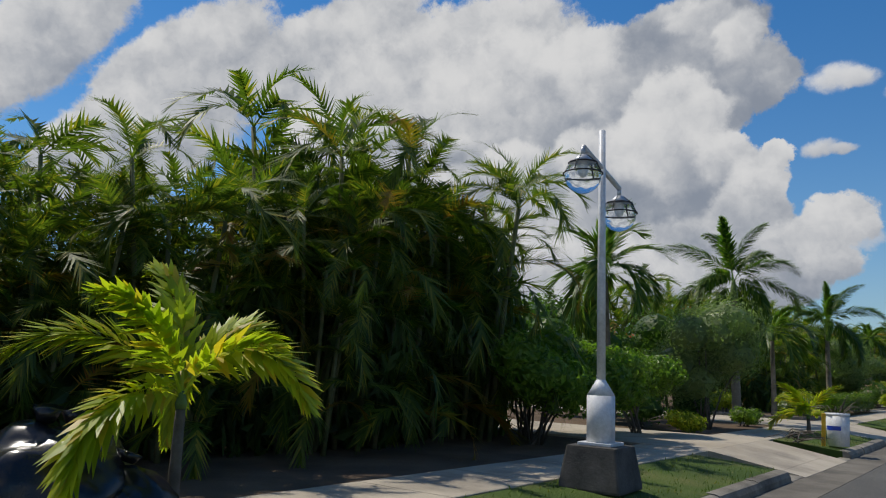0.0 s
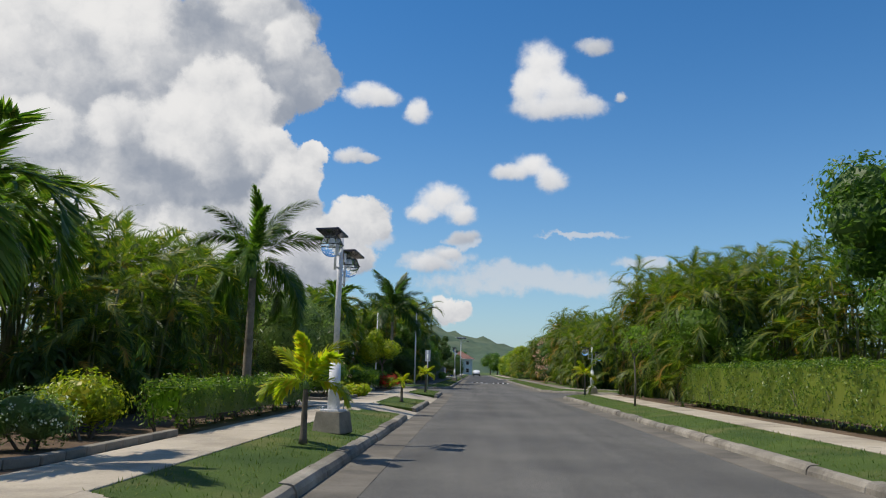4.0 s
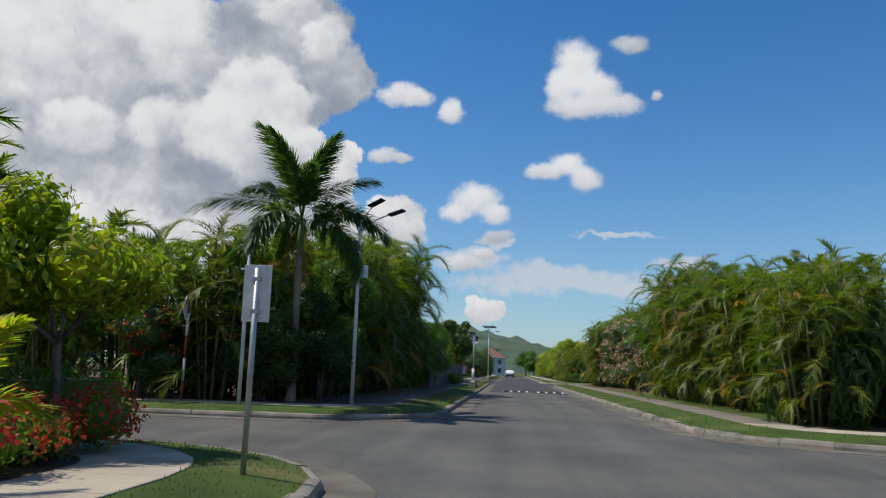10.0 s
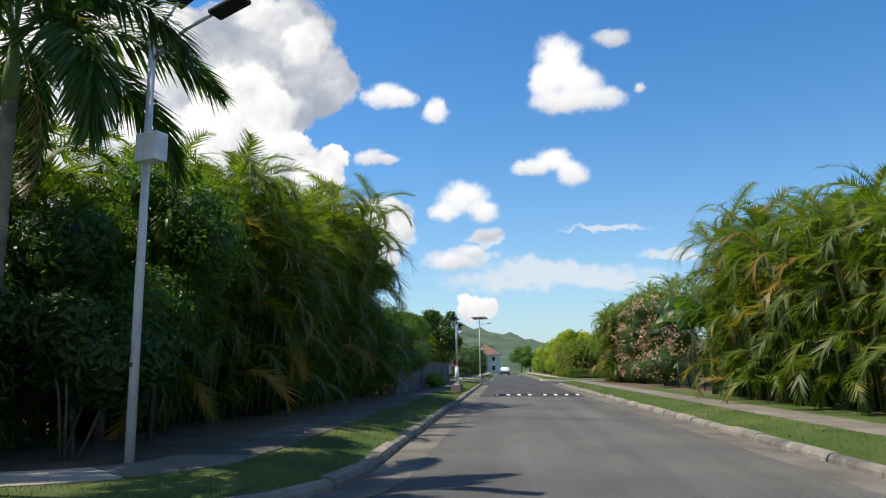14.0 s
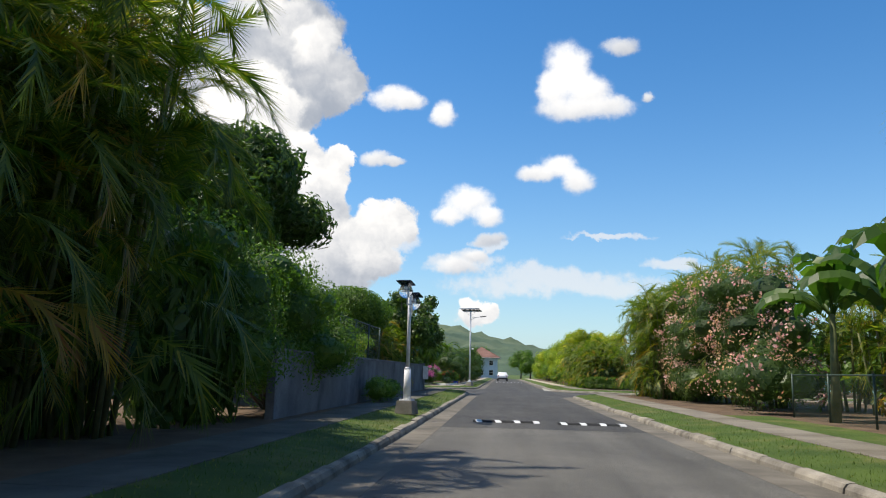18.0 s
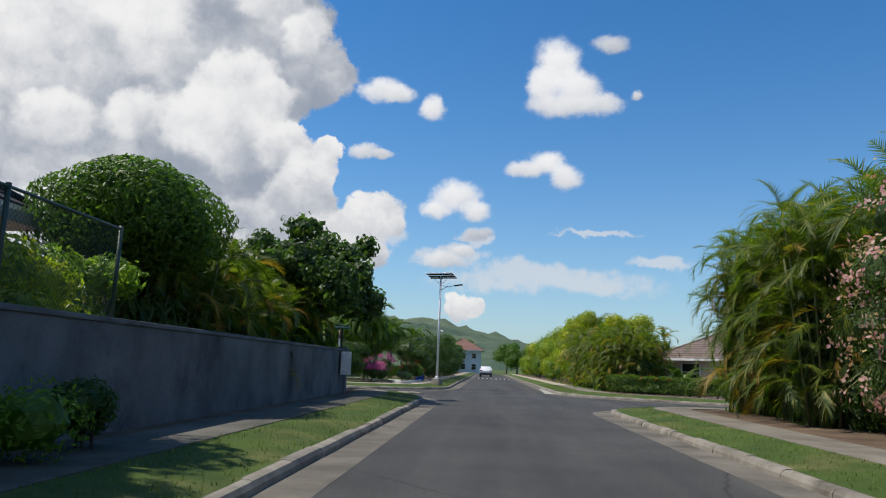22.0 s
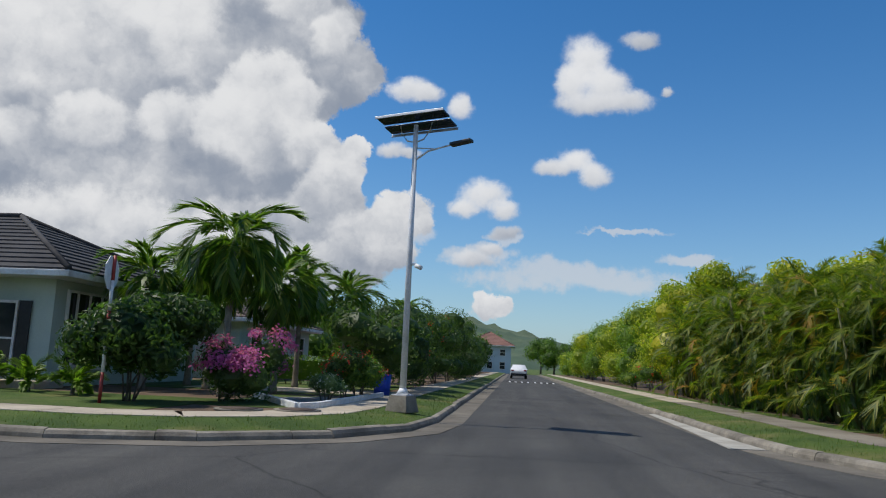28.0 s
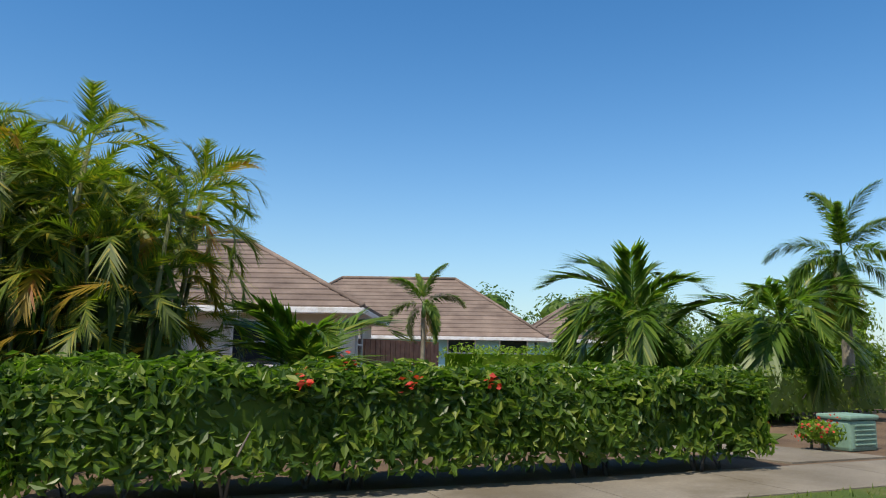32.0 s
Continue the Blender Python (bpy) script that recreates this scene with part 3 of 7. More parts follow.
def ringed_trunk(g, height, r0, r1, lean=0.0, rings=14, sides=10):
    """A palm trunk with leaf-scar rings."""
    path, rad = [], []
    for i in range(rings * 2 + 1):
        t = i / (rings * 2)
        path.append((lean * t * t, 0, height * t))
        rad.append((r0 * (1 - t) + r1 * t) * (1.07 if i % 2 else 0.97) * (1 + 0.35 * math.exp(-t * 14)))
    tube_geo(g, path, rad, sides)

# ---- ground, road, kerbs ----
KX, GX = 3.05, 2.50          # kerb face, edge of the asphalt
VZ, PZ, GZ = 0.15, 0.26, 0.24   # verge, footpath and garden heights
Y0, Y1 = -60.0, 252.0


def big_sheet(name, half, z, material, label, category):
    g = Geo()
    g.add([(-half, -half, z), (half, -half, z), (half, half, z), (-half, half, z)], [(0, 1, 2, 3)])
    return tagged(put(name, g.mesh(name, material)), label, category, kind="structure")


big_sheet("ground", 2600, -0.06, LAWN, "green land reaching to the horizon", "ground")
slab("road", [(-GX, Y0), (GX, Y0), (GX, 82.2), (0.4, 82.35), (-GX, 82.25)], -0.05, 0.0, ASPHALT, "worn grey asphalt road with pale patches", "road")
# from here on the asphalt colour holds the dimmer light
slab("road", [(-GX, 82.25), (0.4, 82.35), (GX, 82.2), (GX, Y1), (-GX, Y1)], -0.05, 0.002, ASPHALT_DIM, "asphalt road coloured darker for the lower light here", "road")
slab("side_road", [(-45, 40.0), (45, 40.0), (45, 58.0), (-45, 58.0)], -0.05, -0.004, ASPHALT, "worn grey asphalt side road", "road")
slab("side_road", [(-45, 98.0), (45, 92.0), (45, 129.0), (-45, 129.0)], -0.05, -0.004, ASPHALT_DIM, "worn grey asphalt side road", "road")


def corner(cx, cy, r, a0, a1, n=6):
    return [(cx + r * math.cos(radians(a0 + (a1 - a0) * i / n)), cy + r * math.sin(radians(a0 + (a1 - a0) * i / n))) for i in range(n + 1)]


# kerb lines of the six blocks; side is +1 where the block lies to the left of the line
BLOCKS = [
    (1, [(-KX, Y0)] + corner(-7.05, 41.6, 4.0, 0, 90) + [(-45, 45.6)], [(-70, 45.6), (-70, Y0)]),
    (1, [(-45, 52.6)] + corner(-7.05, 56.6, 4.0, -90, 0) + [(-KX, 108.5), (-3.1, 111.2), (-3.4, 113.6), (-4.3, 115.5), (-6.2, 116.9), (-9.0, 117.5), (-45, 117.9)], [(-70, 117.8), (-70, 52.6)]),
    (1, [(-45, 122.4), (-8.0, 122.6), (-6.0, 123.2), (-4.3, 124.6), (-3.3, 126.6), (-KX, 129.0), (-KX, Y1)], [(-70, Y1), (-70, 122.4)]),
    (-1, [(KX, Y0)] + corner(7.05, 39.4, 4.0, 180, 90) + [(45, 43.4)], [(70, 43.4), (70, Y0)]),
    (-1, [(45, 49.6)] + corner(7.05, 53.6, 4.0, 270, 180) + corner(7.05, 107.6, 4.0, 180, 90) + [(9.5, 111.0), (28, 99.0)], [(70, 99.0), (70, 49.6)]),
    (-1, [(28, 107.0), (9.1, 119.4), (6.7, 121.0), (5.0, 122.3), (3.9, 123.8), (3.25, 125.7), (KX, 128.0), (KX, Y1)], [(70, Y1), (70, 106.6)]),
]
DRIVES_L = [(-5.3, -2.0), (3.5, 7.5), (20.4, 24.7), (30.5, 35.5)]
KERB_PROFILE = [(0.0, -0.04), (0.015, 0.07), (0.05, 0.125), (0.10, 0.14), (0.20, 0.145), (0.20, -0.04)]


def refine(pts):
    """The line cut into steps of about 1.5 m where the camera passes, longer far off."""
    out = [pts[0]]
    for p, q in zip(pts, pts[1:]):
        d, t = math.dist(p, q), 0.0
        while t < d - 0.3:
            y = p[1] + (q[1] - p[1]) * t / d
            x = p[0] + (q[0] - p[0]) * t / d
            t = min(d, t + (1.5 if -22 < y < 142 and abs(x) < 14 else 6.0))
            if d - t < 0.4:
                t = d
            out.append((p[0] + (q[0] - p[0]) * t / d, p[1] + (q[1] - p[1]) * t / d))
    return out


def normals(pts, side):
    ns = []
    for i in range(len(pts)):
        a, b = pts[max(0, i - 1)], pts[min(len(pts) - 1, i + 1)]
        d = Vector((b[0] - a[0], b[1] - a[1])).normalized()
        ns.append(Vector((-d.y, d.x)) * side)
    return ns


def off(p, n, o):
    return (p[0] + n.x * o, p[1] + n.y * o)


def cell(g, a, b, na, nb, prof, gap=0.0):
    """One piece between two stations of a line, with the given profile of (offset, height)."""
    vs = []
    for s in (0, 1):
        for o, z in prof:
            pa, pb = off(a, na, o), off(b, nb, o)
            t = gap if s == 0 else 1 - gap
            vs.append((pa[0] + (pb[0] - pa[0]) * t, pa[1] + (pb[1] - pa[1]) * t, z))
    n = len(prof)
    fs = [(i, (i + 1) % n, n + (i + 1) % n, n + i) for i in range(n)] + [tuple(range(n - 1, -1, -1)), tuple(range(n, 2 * n))]
    g.add(vs, fs)


def fix_normals(me):
    bm = bmesh.new()
    bm.from_mesh(me)
    bmesh.ops.recalc_face_normals(bm, faces=bm.faces[:])
    bm.to_mesh(me)
    bm.free()
    return me


VERGES = []
far_kerb, far_path = Geo(), Geo()
for side, line, close in BLOCKS:
    raw_n = normals(line, side)
    bm = bmesh.new()
    ring = [off(p, n, 2.45) for p, n in zip(line, raw_n)] + close
    slab("garden_ground", ring, -0.05, GZ, EARTH, "brown soil under the garden planting", "ground")
    pts = refine(line)
    ns = normals(pts, side)
    kerb = thing("kerb", "weathered concrete kerb along the road", "kerb", kind="structure")
    path = thing("pavement", "pale concrete footpath with joints", "pavement", kind="structure")
    gut, verge = Geo(), Geo()
    for a, b, na, nb in zip(pts, pts[1:], ns, ns[1:]):
        mx, my = (a[0] + b[0]) / 2, (a[1] + b[1]) / 2
        drive = mx < 0 and mx > -3.3 and any(u < my < v for u, v in DRIVES_L)
        near = -22 < my < 142 and abs(mx) < 14
        j = random.uniform(-0.012, 0.012)
        k = 0.18 if drive else random.uniform(0.9, 1.06)
        cell(gut, a, b, na, nb, [(-0.55, -0.03), (-0.55, 0.004), (0.02, 0.008), (0.02, -0.03)])
        g = Geo() if near else far_kerb
        cell(g, a, b, na, nb, [(o + j, z * k if z > 0 else z) for o, z in KERB_PROFILE], 0.004)
        if near:
            put("kerb_stone", fix_normals(g.mesh("kerb_stone", KERB)), kerb)
        if not drive:
            cell(verge, a, b, na, nb, [(0.15, 0.0), (0.15, 0.135), (0.5, 0.175), (0.9, 0.215), (1.38, PZ - 0.015), (1.38, 0.0)])
            if near:
                VERGES.append((a, b, na, nb))
        g = Geo() if near else far_path
        cell(g, a, b, na, nb, [(1.36, 0.0), (1.36, PZ - 0.006), (1.37, PZ), (2.48, PZ), (2.49, PZ - 0.006), (2.49, 0.0)], 0.004)
        if near:
            # left slabs beside the wall carry their shade in the base colour
            put("paving_slab", fix_normals(g.mesh("paving_slab", SHADED_PAVING if mx < 0 and 57 < my < 112 else OLD_PAVING if (mx > 0 and my > 54) or (mx < 0 and 54 < my < 118) else CONCRETE)), path)
    tagged(put("gutter", fix_normals(gut.mesh("gutter", GUTTER))), "stained concrete gutter between asphalt and kerb", "gutter", kind="structure")
    tagged(put("grass_verge", fix_normals(verge.mesh("grass_verge", LAWN))), "strip of mown green grass beside the kerb", "grass", kind="structure")
tagged(put("kerb_far", fix_normals(far_kerb.mesh("kerb_far", KERB))), "weathered concrete kerb farther along the road", "kerb", kind="stuff")
tagged(put("pavement_far", fix_normals(far_path.mesh("pavement_far", CONCRETE))), "pale concrete footpath farther along the road", "pavement", kind="stuff")

for a, b in DRIVES_L:
    bands = [(-KX + 0.02, 0.012, 0.0), (-3.35, 0.075, 0.02), (-4.42, PZ + 0.004, 0.05), (-5.6, PZ + 0.012, 0.0), (-9.0, PZ + 0.016, -0.3), (-14.0, PZ + 0.018, -0.5)]
    drive = thing("driveway", "dusty pale concrete driveway crossing the verge", "driveway", kind="structure")
    for (xa, za, ea), (xb, zb, eb) in zip(bands, bands[1:]):
        g = Geo()
        q = [(xa - 0.006, a - ea + (0.9 if xa < -5.0 and a > 20 else 0.0), za), (xa - 0.006, b + ea, za), (xb, b + eb, zb), (xb, a - eb + (0.9 if xb < -5.0 and a > 20 else 0.0), zb)]
        g.add(q + [(x, y, -0.02) for x, y, z in q], [(0, 1, 2, 3), (7, 6, 5, 4), (0, 4, 5, 1), (1, 5, 6, 2), (2, 6, 7, 3), (3, 7, 4, 0)])
        put("concrete_slab", fix_normals(g.mesh("concrete_slab", CONCRETE)), drive)


def strip(name, xa, xb, ya, yb, z1, material, label, category):
    return slab(name, [(xa, ya), (xb, ya), (xb, yb), (xa, yb)], 0.0, z1, material, label, category)


for xa, xb, ya, yb in ((5.55, 7.0, 56.0, 87.0), (5.55, 14.0, -10.0, 14.6), (-7.98, -5.55, 127.5, 133.0), (5.55, 6.2, 129.0, 170.0), (-30.0, -8.0, 125.2, 129.6)):
    strip("lawn", xa, xb, ya, yb, GZ + 0.012, LAWN, "mown green lawn behind the footpath", "grass")


def grass_tufts():
    """Short blades over the verges that the camera passes."""
    r = np.random.default_rng(5)
    g, vs = Geo(), []
    for a, b, na, nb in VERGES:
        ar = math.dist(a, b)
        n = int(130 * ar)
        s, o = r.random(n), r.uniform(0.18, 1.36, n)
        px = (a[0] + na.x * o) * (1 - s) + (b[0] + nb.x * o) * s
        py = (a[1] + na.y * o) * (1 - s) + (b[1] + nb.y * o) * s
        pz = 0.13 + (PZ - 0.15) * (o - 0.15) / 1.23
        an, h = r.uniform(0, 6.28, n), r.uniform(0.025, 0.07, n)
        dx, dy = np.cos(an) * 0.008, np.sin(an) * 0.008
        lx, ly = r.normal(size=n) * 0.02, r.normal(size=n) * 0.02
        vs.append(np.stack([np.stack([px - dx, py - dy, pz], 1), np.stack([px + dx, py + dy, pz], 1), np.stack([px + lx, py + ly, pz + h], 1)], 1).reshape(-1, 3))
    v = np.concatenate(vs)
    g.add(v, [(i, i + 1, i + 2) for i in range(0, len(v), 3)])
    tagged(put("grass", g.mesh("grass", BLADES)), "short green grass blades on the verges", "grass", kind="stuff")


grass_tufts()

# ---- planting ----


def areca_meshes(seed, h=5.0, stems=10, pairs=34, reach=1.27, low=22):
    """A clump of slender canes with arching feather fronds, bushy down to the ground."""
    r = np.random.default_rng(seed)
    gs, gc, gd = Geo(), Geo(), Geo()

    def crown(x, y, z, n, out, lo, hi, bend, count, hang, turning):
        for k in range(n):
            yaw = out + 360 * k / n + r.uniform(-30, 30)
            m = pose(x, y, z, 0, 0, yaw) @ pose(0, 0, 0, 0, r.uniform(-30, 30), 0)
            q = k * 0.618 % 1.0
            ln = r.uniform(0.82, 1.16) * reach * (1.08 - 0.18 * q)
            up = lo + (hi - lo) * q + r.uniform(-6, 6)
            dry = up < 60 and r.random() < turning
            frond_geo(gd if dry else gc, m, ln, up, r.uniform(*bend) * (1.2 - 0.6 * q), count, ln * 0.30, 1.0 / count, vee=30, plume=0.10, droop=hang, r=r, fine=True)

    for i in range(stems):
        a = 2 * math.pi * (i + r.uniform(-0.3, 0.3)) / stems
        rad = r.uniform(0.15, 0.6)
        bx, by = rad * math.cos(a), rad * math.sin(a)
        hs = (0.38 + 0.44 * ((i * 0.618) % 1.0)) * h
        lx, ly = bx + math.cos(a) * hs * 0.12, by + math.sin(a) * hs * 0.12
        tube_geo(gs, [(bx, by, 0), ((bx + lx) / 2 * 0.96, (by + ly) / 2 * 0.96, hs * 0.5), (lx, ly, hs)], [0.045, 0.04, 0.03], 5)
        crown(lx, ly, hs, 8, math.degrees(a) - 90, 28, 86, (85, 130), pairs, 0.26, 0.03)
    for i in range(low):
        a = 2 * math.pi * (i * 0.382 + r.uniform(-0.04, 0.04))
        hs = (0.10 + 0.62 * i / low) * h
        w = 1.0 - 0.25 * i / low
        crown(w * math.cos(a), w * math.sin(a), hs, 3, math.degrees(a) - 90, 25, 65, (95, 150), int(pairs * 0.85), 0.42, 0.15)
    return gs.mesh("cane", CANE, True), gc.mesh("crown", L_ARECA), gd.mesh("dry_foliage", L_ORANGE)


ARECA = [areca_meshes(100 + i) for i in range(6)]
ARECA_BACK = [areca_meshes(160 + i, pairs=18, low=10) for i in range(3)]
ARECA_TALL = [areca_meshes(180 + i, 8.0, 15, 36, 1.75, 36) for i in range(4)]
ARECA_TALL_BACK = [areca_meshes(190 + i, 8.0, 12, 20, 2.0, 14) for i in range(2)]
ARECA_L = "clump of areca palms with arching green and yellow fronds"


def areca(x, y, h, group="areca palm screen", label=ARECA_L):
    front, tall = abs(x) < 9.0 and -18 < y < 142, h > 6.6
    pool = (ARECA_TALL if tall else ARECA) if front else (ARECA_TALL_BACK if tall else ARECA_BACK)
    base = 8.0 if tall else 5.0
    k = int(abs(x * 7.3 + y * 3.1)) % len(pool)
    t = thing("areca_palm", label, "palm", x, y, GZ, random.uniform(0, 360), group)
    s = Matrix.Diagonal((h / base * 0.98, h / base * 0.98, h / base * 0.96, 1))
    put("cane", pool[k][0], t, s)
    put("crown", pool[k][1], t, s)
    put("dry_foliage", pool[k][2], t, s, "orange-brown dry fronds")
    # dark filler leaves put shade into the clump's foot
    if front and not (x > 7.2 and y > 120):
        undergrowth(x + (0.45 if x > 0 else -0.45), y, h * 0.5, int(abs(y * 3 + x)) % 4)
    return t


def many_blobs(seed, n, box, rad):
    """Ellipsoids spread in a box (x0, x1, y0, y1, z0, z1)."""
    r = random.Random(seed)
    out = []
    for i in range(n):
        q = r.uniform(*rad)
        out.append((r.uniform(box[0], box[1]), r.uniform(box[2], box[3]), r.uniform(box[4], box[5]), q * r.uniform(0.9, 1.3), q * r.uniform(0.9, 1.3), q * r.uniform(0.75, 1.0)))
    return out


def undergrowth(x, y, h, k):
    """Added dense leaves, coloured dark for the deep shade at the foot of a palm screen."""
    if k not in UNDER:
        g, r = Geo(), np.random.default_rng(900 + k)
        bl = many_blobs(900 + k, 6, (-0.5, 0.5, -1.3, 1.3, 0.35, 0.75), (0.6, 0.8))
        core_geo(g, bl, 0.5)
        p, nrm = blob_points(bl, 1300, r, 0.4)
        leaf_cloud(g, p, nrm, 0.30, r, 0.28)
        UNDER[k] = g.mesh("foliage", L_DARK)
    t = thing("undergrowth", "added leaves coloured dark for the shade inside the palm screen", "shrub", x, y, GZ - 0.02, 0, "undergrowth below the palms")
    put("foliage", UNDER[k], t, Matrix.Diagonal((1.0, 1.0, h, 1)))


UNDER = {}


def areca_row(x0, y0, x1, y1, step, h0, h1, jitter=0.35, group="areca palm screen"):
    d = math.dist((x0, y0), (x1, y1))
    n = max(1, round(d / step))
    for i in range(n + 1):
        q = i / n
        x, y, h = x0 + (x1 - x0) * q, y0 + (y1 - y0) * q, h0 + (h1 - h0) * q
        areca(x + random.uniform(-jitter, jitter), y + random.uniform(-jitter, jitter), h * random.uniform(0.88, 1.1), group)


# single palms with fronds as parts
FX = [frond_mesh("frond", L_PALM, 200 + i, length=2.3, up=0, arch=a, leaves=190, leaf_len=0.40, leaf_w=0.042, vee=15, plume=2.1, droop=0.34) for i, a in enumerate((65, 95, 115))]
RY = [frond_mesh("frond", L_ROYAL, 220 + i, length=2.7, up=0, arch=a, leaves=170, leaf_len=0.60, leaf_w=0.048, vee=14, plume=1.2, droop=0.38) for i, a in enumerate((45, 62, 85))]
MN = [frond_mesh("frond", L_PALM, 240 + i, length=1.75, up=0, arch=a, leaves=60, leaf_len=0.50, leaf_w=0.058, vee=30, plume=0.15, droop=0.50) for i, a in enumerate((105, 138, 160))]
YG = [frond_mesh("frond", L_YOUNG, 260 + i, length=0.95, up=0, arch=a, leaves=66, leaf_len=0.25, leaf_w=0.060, vee=15, plume=1.0, droop=0.25) for i, a in enumerate((55, 80, 100))]
YB = [frond_mesh("frond", L_YOUNG, 265 + i, length=1.32, up=0, arch=a, leaves=84, leaf_len=0.25, leaf_w=0.06, vee=5, plume=1.4, droop=0.30) for i, a in enumerate((80, 105, 120))]
YH = [frond_mesh("frond", L_SHRUB, 270 + i, length=0.95, up=0, arch=a, leaves=66, leaf_len=0.25, leaf_w=0.060, vee=15, plume=1.0, droop=0.25) for i, a in enumerate((55, 80, 100))]
DRY = [frond_mesh("dry_frond", L_DRY, 280, length=2.2, up=0, arch=70, leaves=40, leaf_len=0.45, leaf_w=0.03, vee=-30, plume=0.8, droop=0.6)]


def palm(name, x, y, trunk_h, r0, fronds, n, scale=1.0, ups=(80, -5), lean=0.0, label="", shaft=0.0, dry=0, group="", z=GZ, seed=1, bark=None, category="palm"):
    r = random.Random(seed)
    t = thing(name, label, category, x, y, z, r.uniform(0, 360), group)
    g = Geo()
    ringed_trunk(g, trunk_h, r0, r0 * 0.72, lean, max(5, int(trunk_h * 5)))
    put("trunk", g.mesh("trunk", bark or PALM_BARK, True), t)
    top = trunk_h
    if shaft:
        tube("crownshaft", [(lean, 0, top), (lean, 0, top + shaft * 0.3), (lean, 0, top + shaft)], [r0 * 0.78, r0 * 0.9, r0 * 0.35], SHAFT, t)
        top += shaft
    for i in range(n):
        q = i / max(1, n - 1)
        up = ups[0] + (ups[1] - ups[0]) * q + r.uniform(-8, 8)
        m = pose(lean, 0, top - 0.04, 0, 0, i * 137.5 + r.uniform(-15, 15)) @ pose(0, 0, 0, up, r.uniform(-12, 12), 0) @ Matrix.Scale(scale * r.uniform(0.88, 1.1), 4)
        put("frond", fronds[min(len(fronds) - 1, int(q * len(fronds)))], t, m)
    for i in range(dry):
        put("dry_frond", DRY[0], t, pose(lean, 0, top - 0.1, 0, 0, i * 95 + 20) @ pose(0, 0, 0, -50, 0, 0) @ Matrix.Scale(scale * 0.8, 4), "brown hanging dead frond")
    return t


def young_palm(x, y, trunk_h, n=7, scale=1.0, seed=1, label="young foxtail palm with bright yellow-green fronds", group="young palms on the verge"):
    return palm("young_palm", x, y, trunk_h, 0.05, YG, n, scale, (78, 15), 0.0, label, 0.12, 0, group, VZ + 0.06, seed, BARK)


def shrub(name, x, y, blobs, n, leaf, material, label, category="shrub", stems=5, flowers=None, seed=1, group="", z=GZ - 0.01, slim=0.45, core=0.62):
    """A leafy bush: bent stems, a dense leafy crown and, if any, blossom. Blobs are relative to its foot."""
    r = np.random.default_rng(seed)
    t = thing(name, label, category, x, y, z, 0, group)
    for i in range(stems):
        b = blobs[i % len(blobs)]
        a = 2 * math.pi * i / max(1, stems) + r.uniform(-0.4, 0.4)
        sx, sy = 0.10 * math.cos(a), 0.10 * math.sin(a)
        ex, ey, ez = b[0] + 0.45 * b[3] * math.cos(a), b[1] + 0.45 * b[4] * math.sin(a), b[2]
        rr = 0.018 + 0.012 * b[5]
        tube("stem", [(sx, sy, 0), (sx * 0.4 + ex * 0.35, sy * 0.4 + ey * 0.35, ez * 0.5), (ex, ey, ez)], [rr, rr * 0.8, rr * 0.4], BARK, t, 5)
    p, nrm = blob_points(blobs, n, r)
    gc = Geo()
    if core:
        core_geo(gc, blobs, core)
    leaf_cloud(gc, p, nrm, leaf, r, slim)
    p, nrm = blob_points([(b[0], b[1], b[2], b[3] * 0.8, b[4] * 0.8, b[5] * 0.8) for b in blobs], n // 3, r)
    leaf_cloud(gc, p, nrm, leaf * 1.6, r, max(slim, 0.45))
    put("crown", gc.mesh("crown", material), t)
    if flowers:
        fm, fn, fs, fz = flowers
        p, nrm = blob_points(blobs, fn * (6 if fn > 300 else 3), r, 0.10)
        keep = (p[:, 2] > fz)
        if fn > 300:
            keep &= np.array([noise.noise(Vector(q) * 1.5) for q in p]) > 0.04
        p, nrm = p[keep][:fn], nrm[keep][:fn]
        gf = Geo()
        cl = np.repeat(p, 6, 0) + r.normal(size=(len(p) * 6, 3)) * fs * 0.9 + np.repeat(nrm, 6, 0) * fs * 0.5
        leaf_cloud(gf, cl, np.repeat(nrm, 6, 0), fs, r, 0.8, 0.0)
        put("blossom", gf.mesh("blossom", fm), t)
    return t


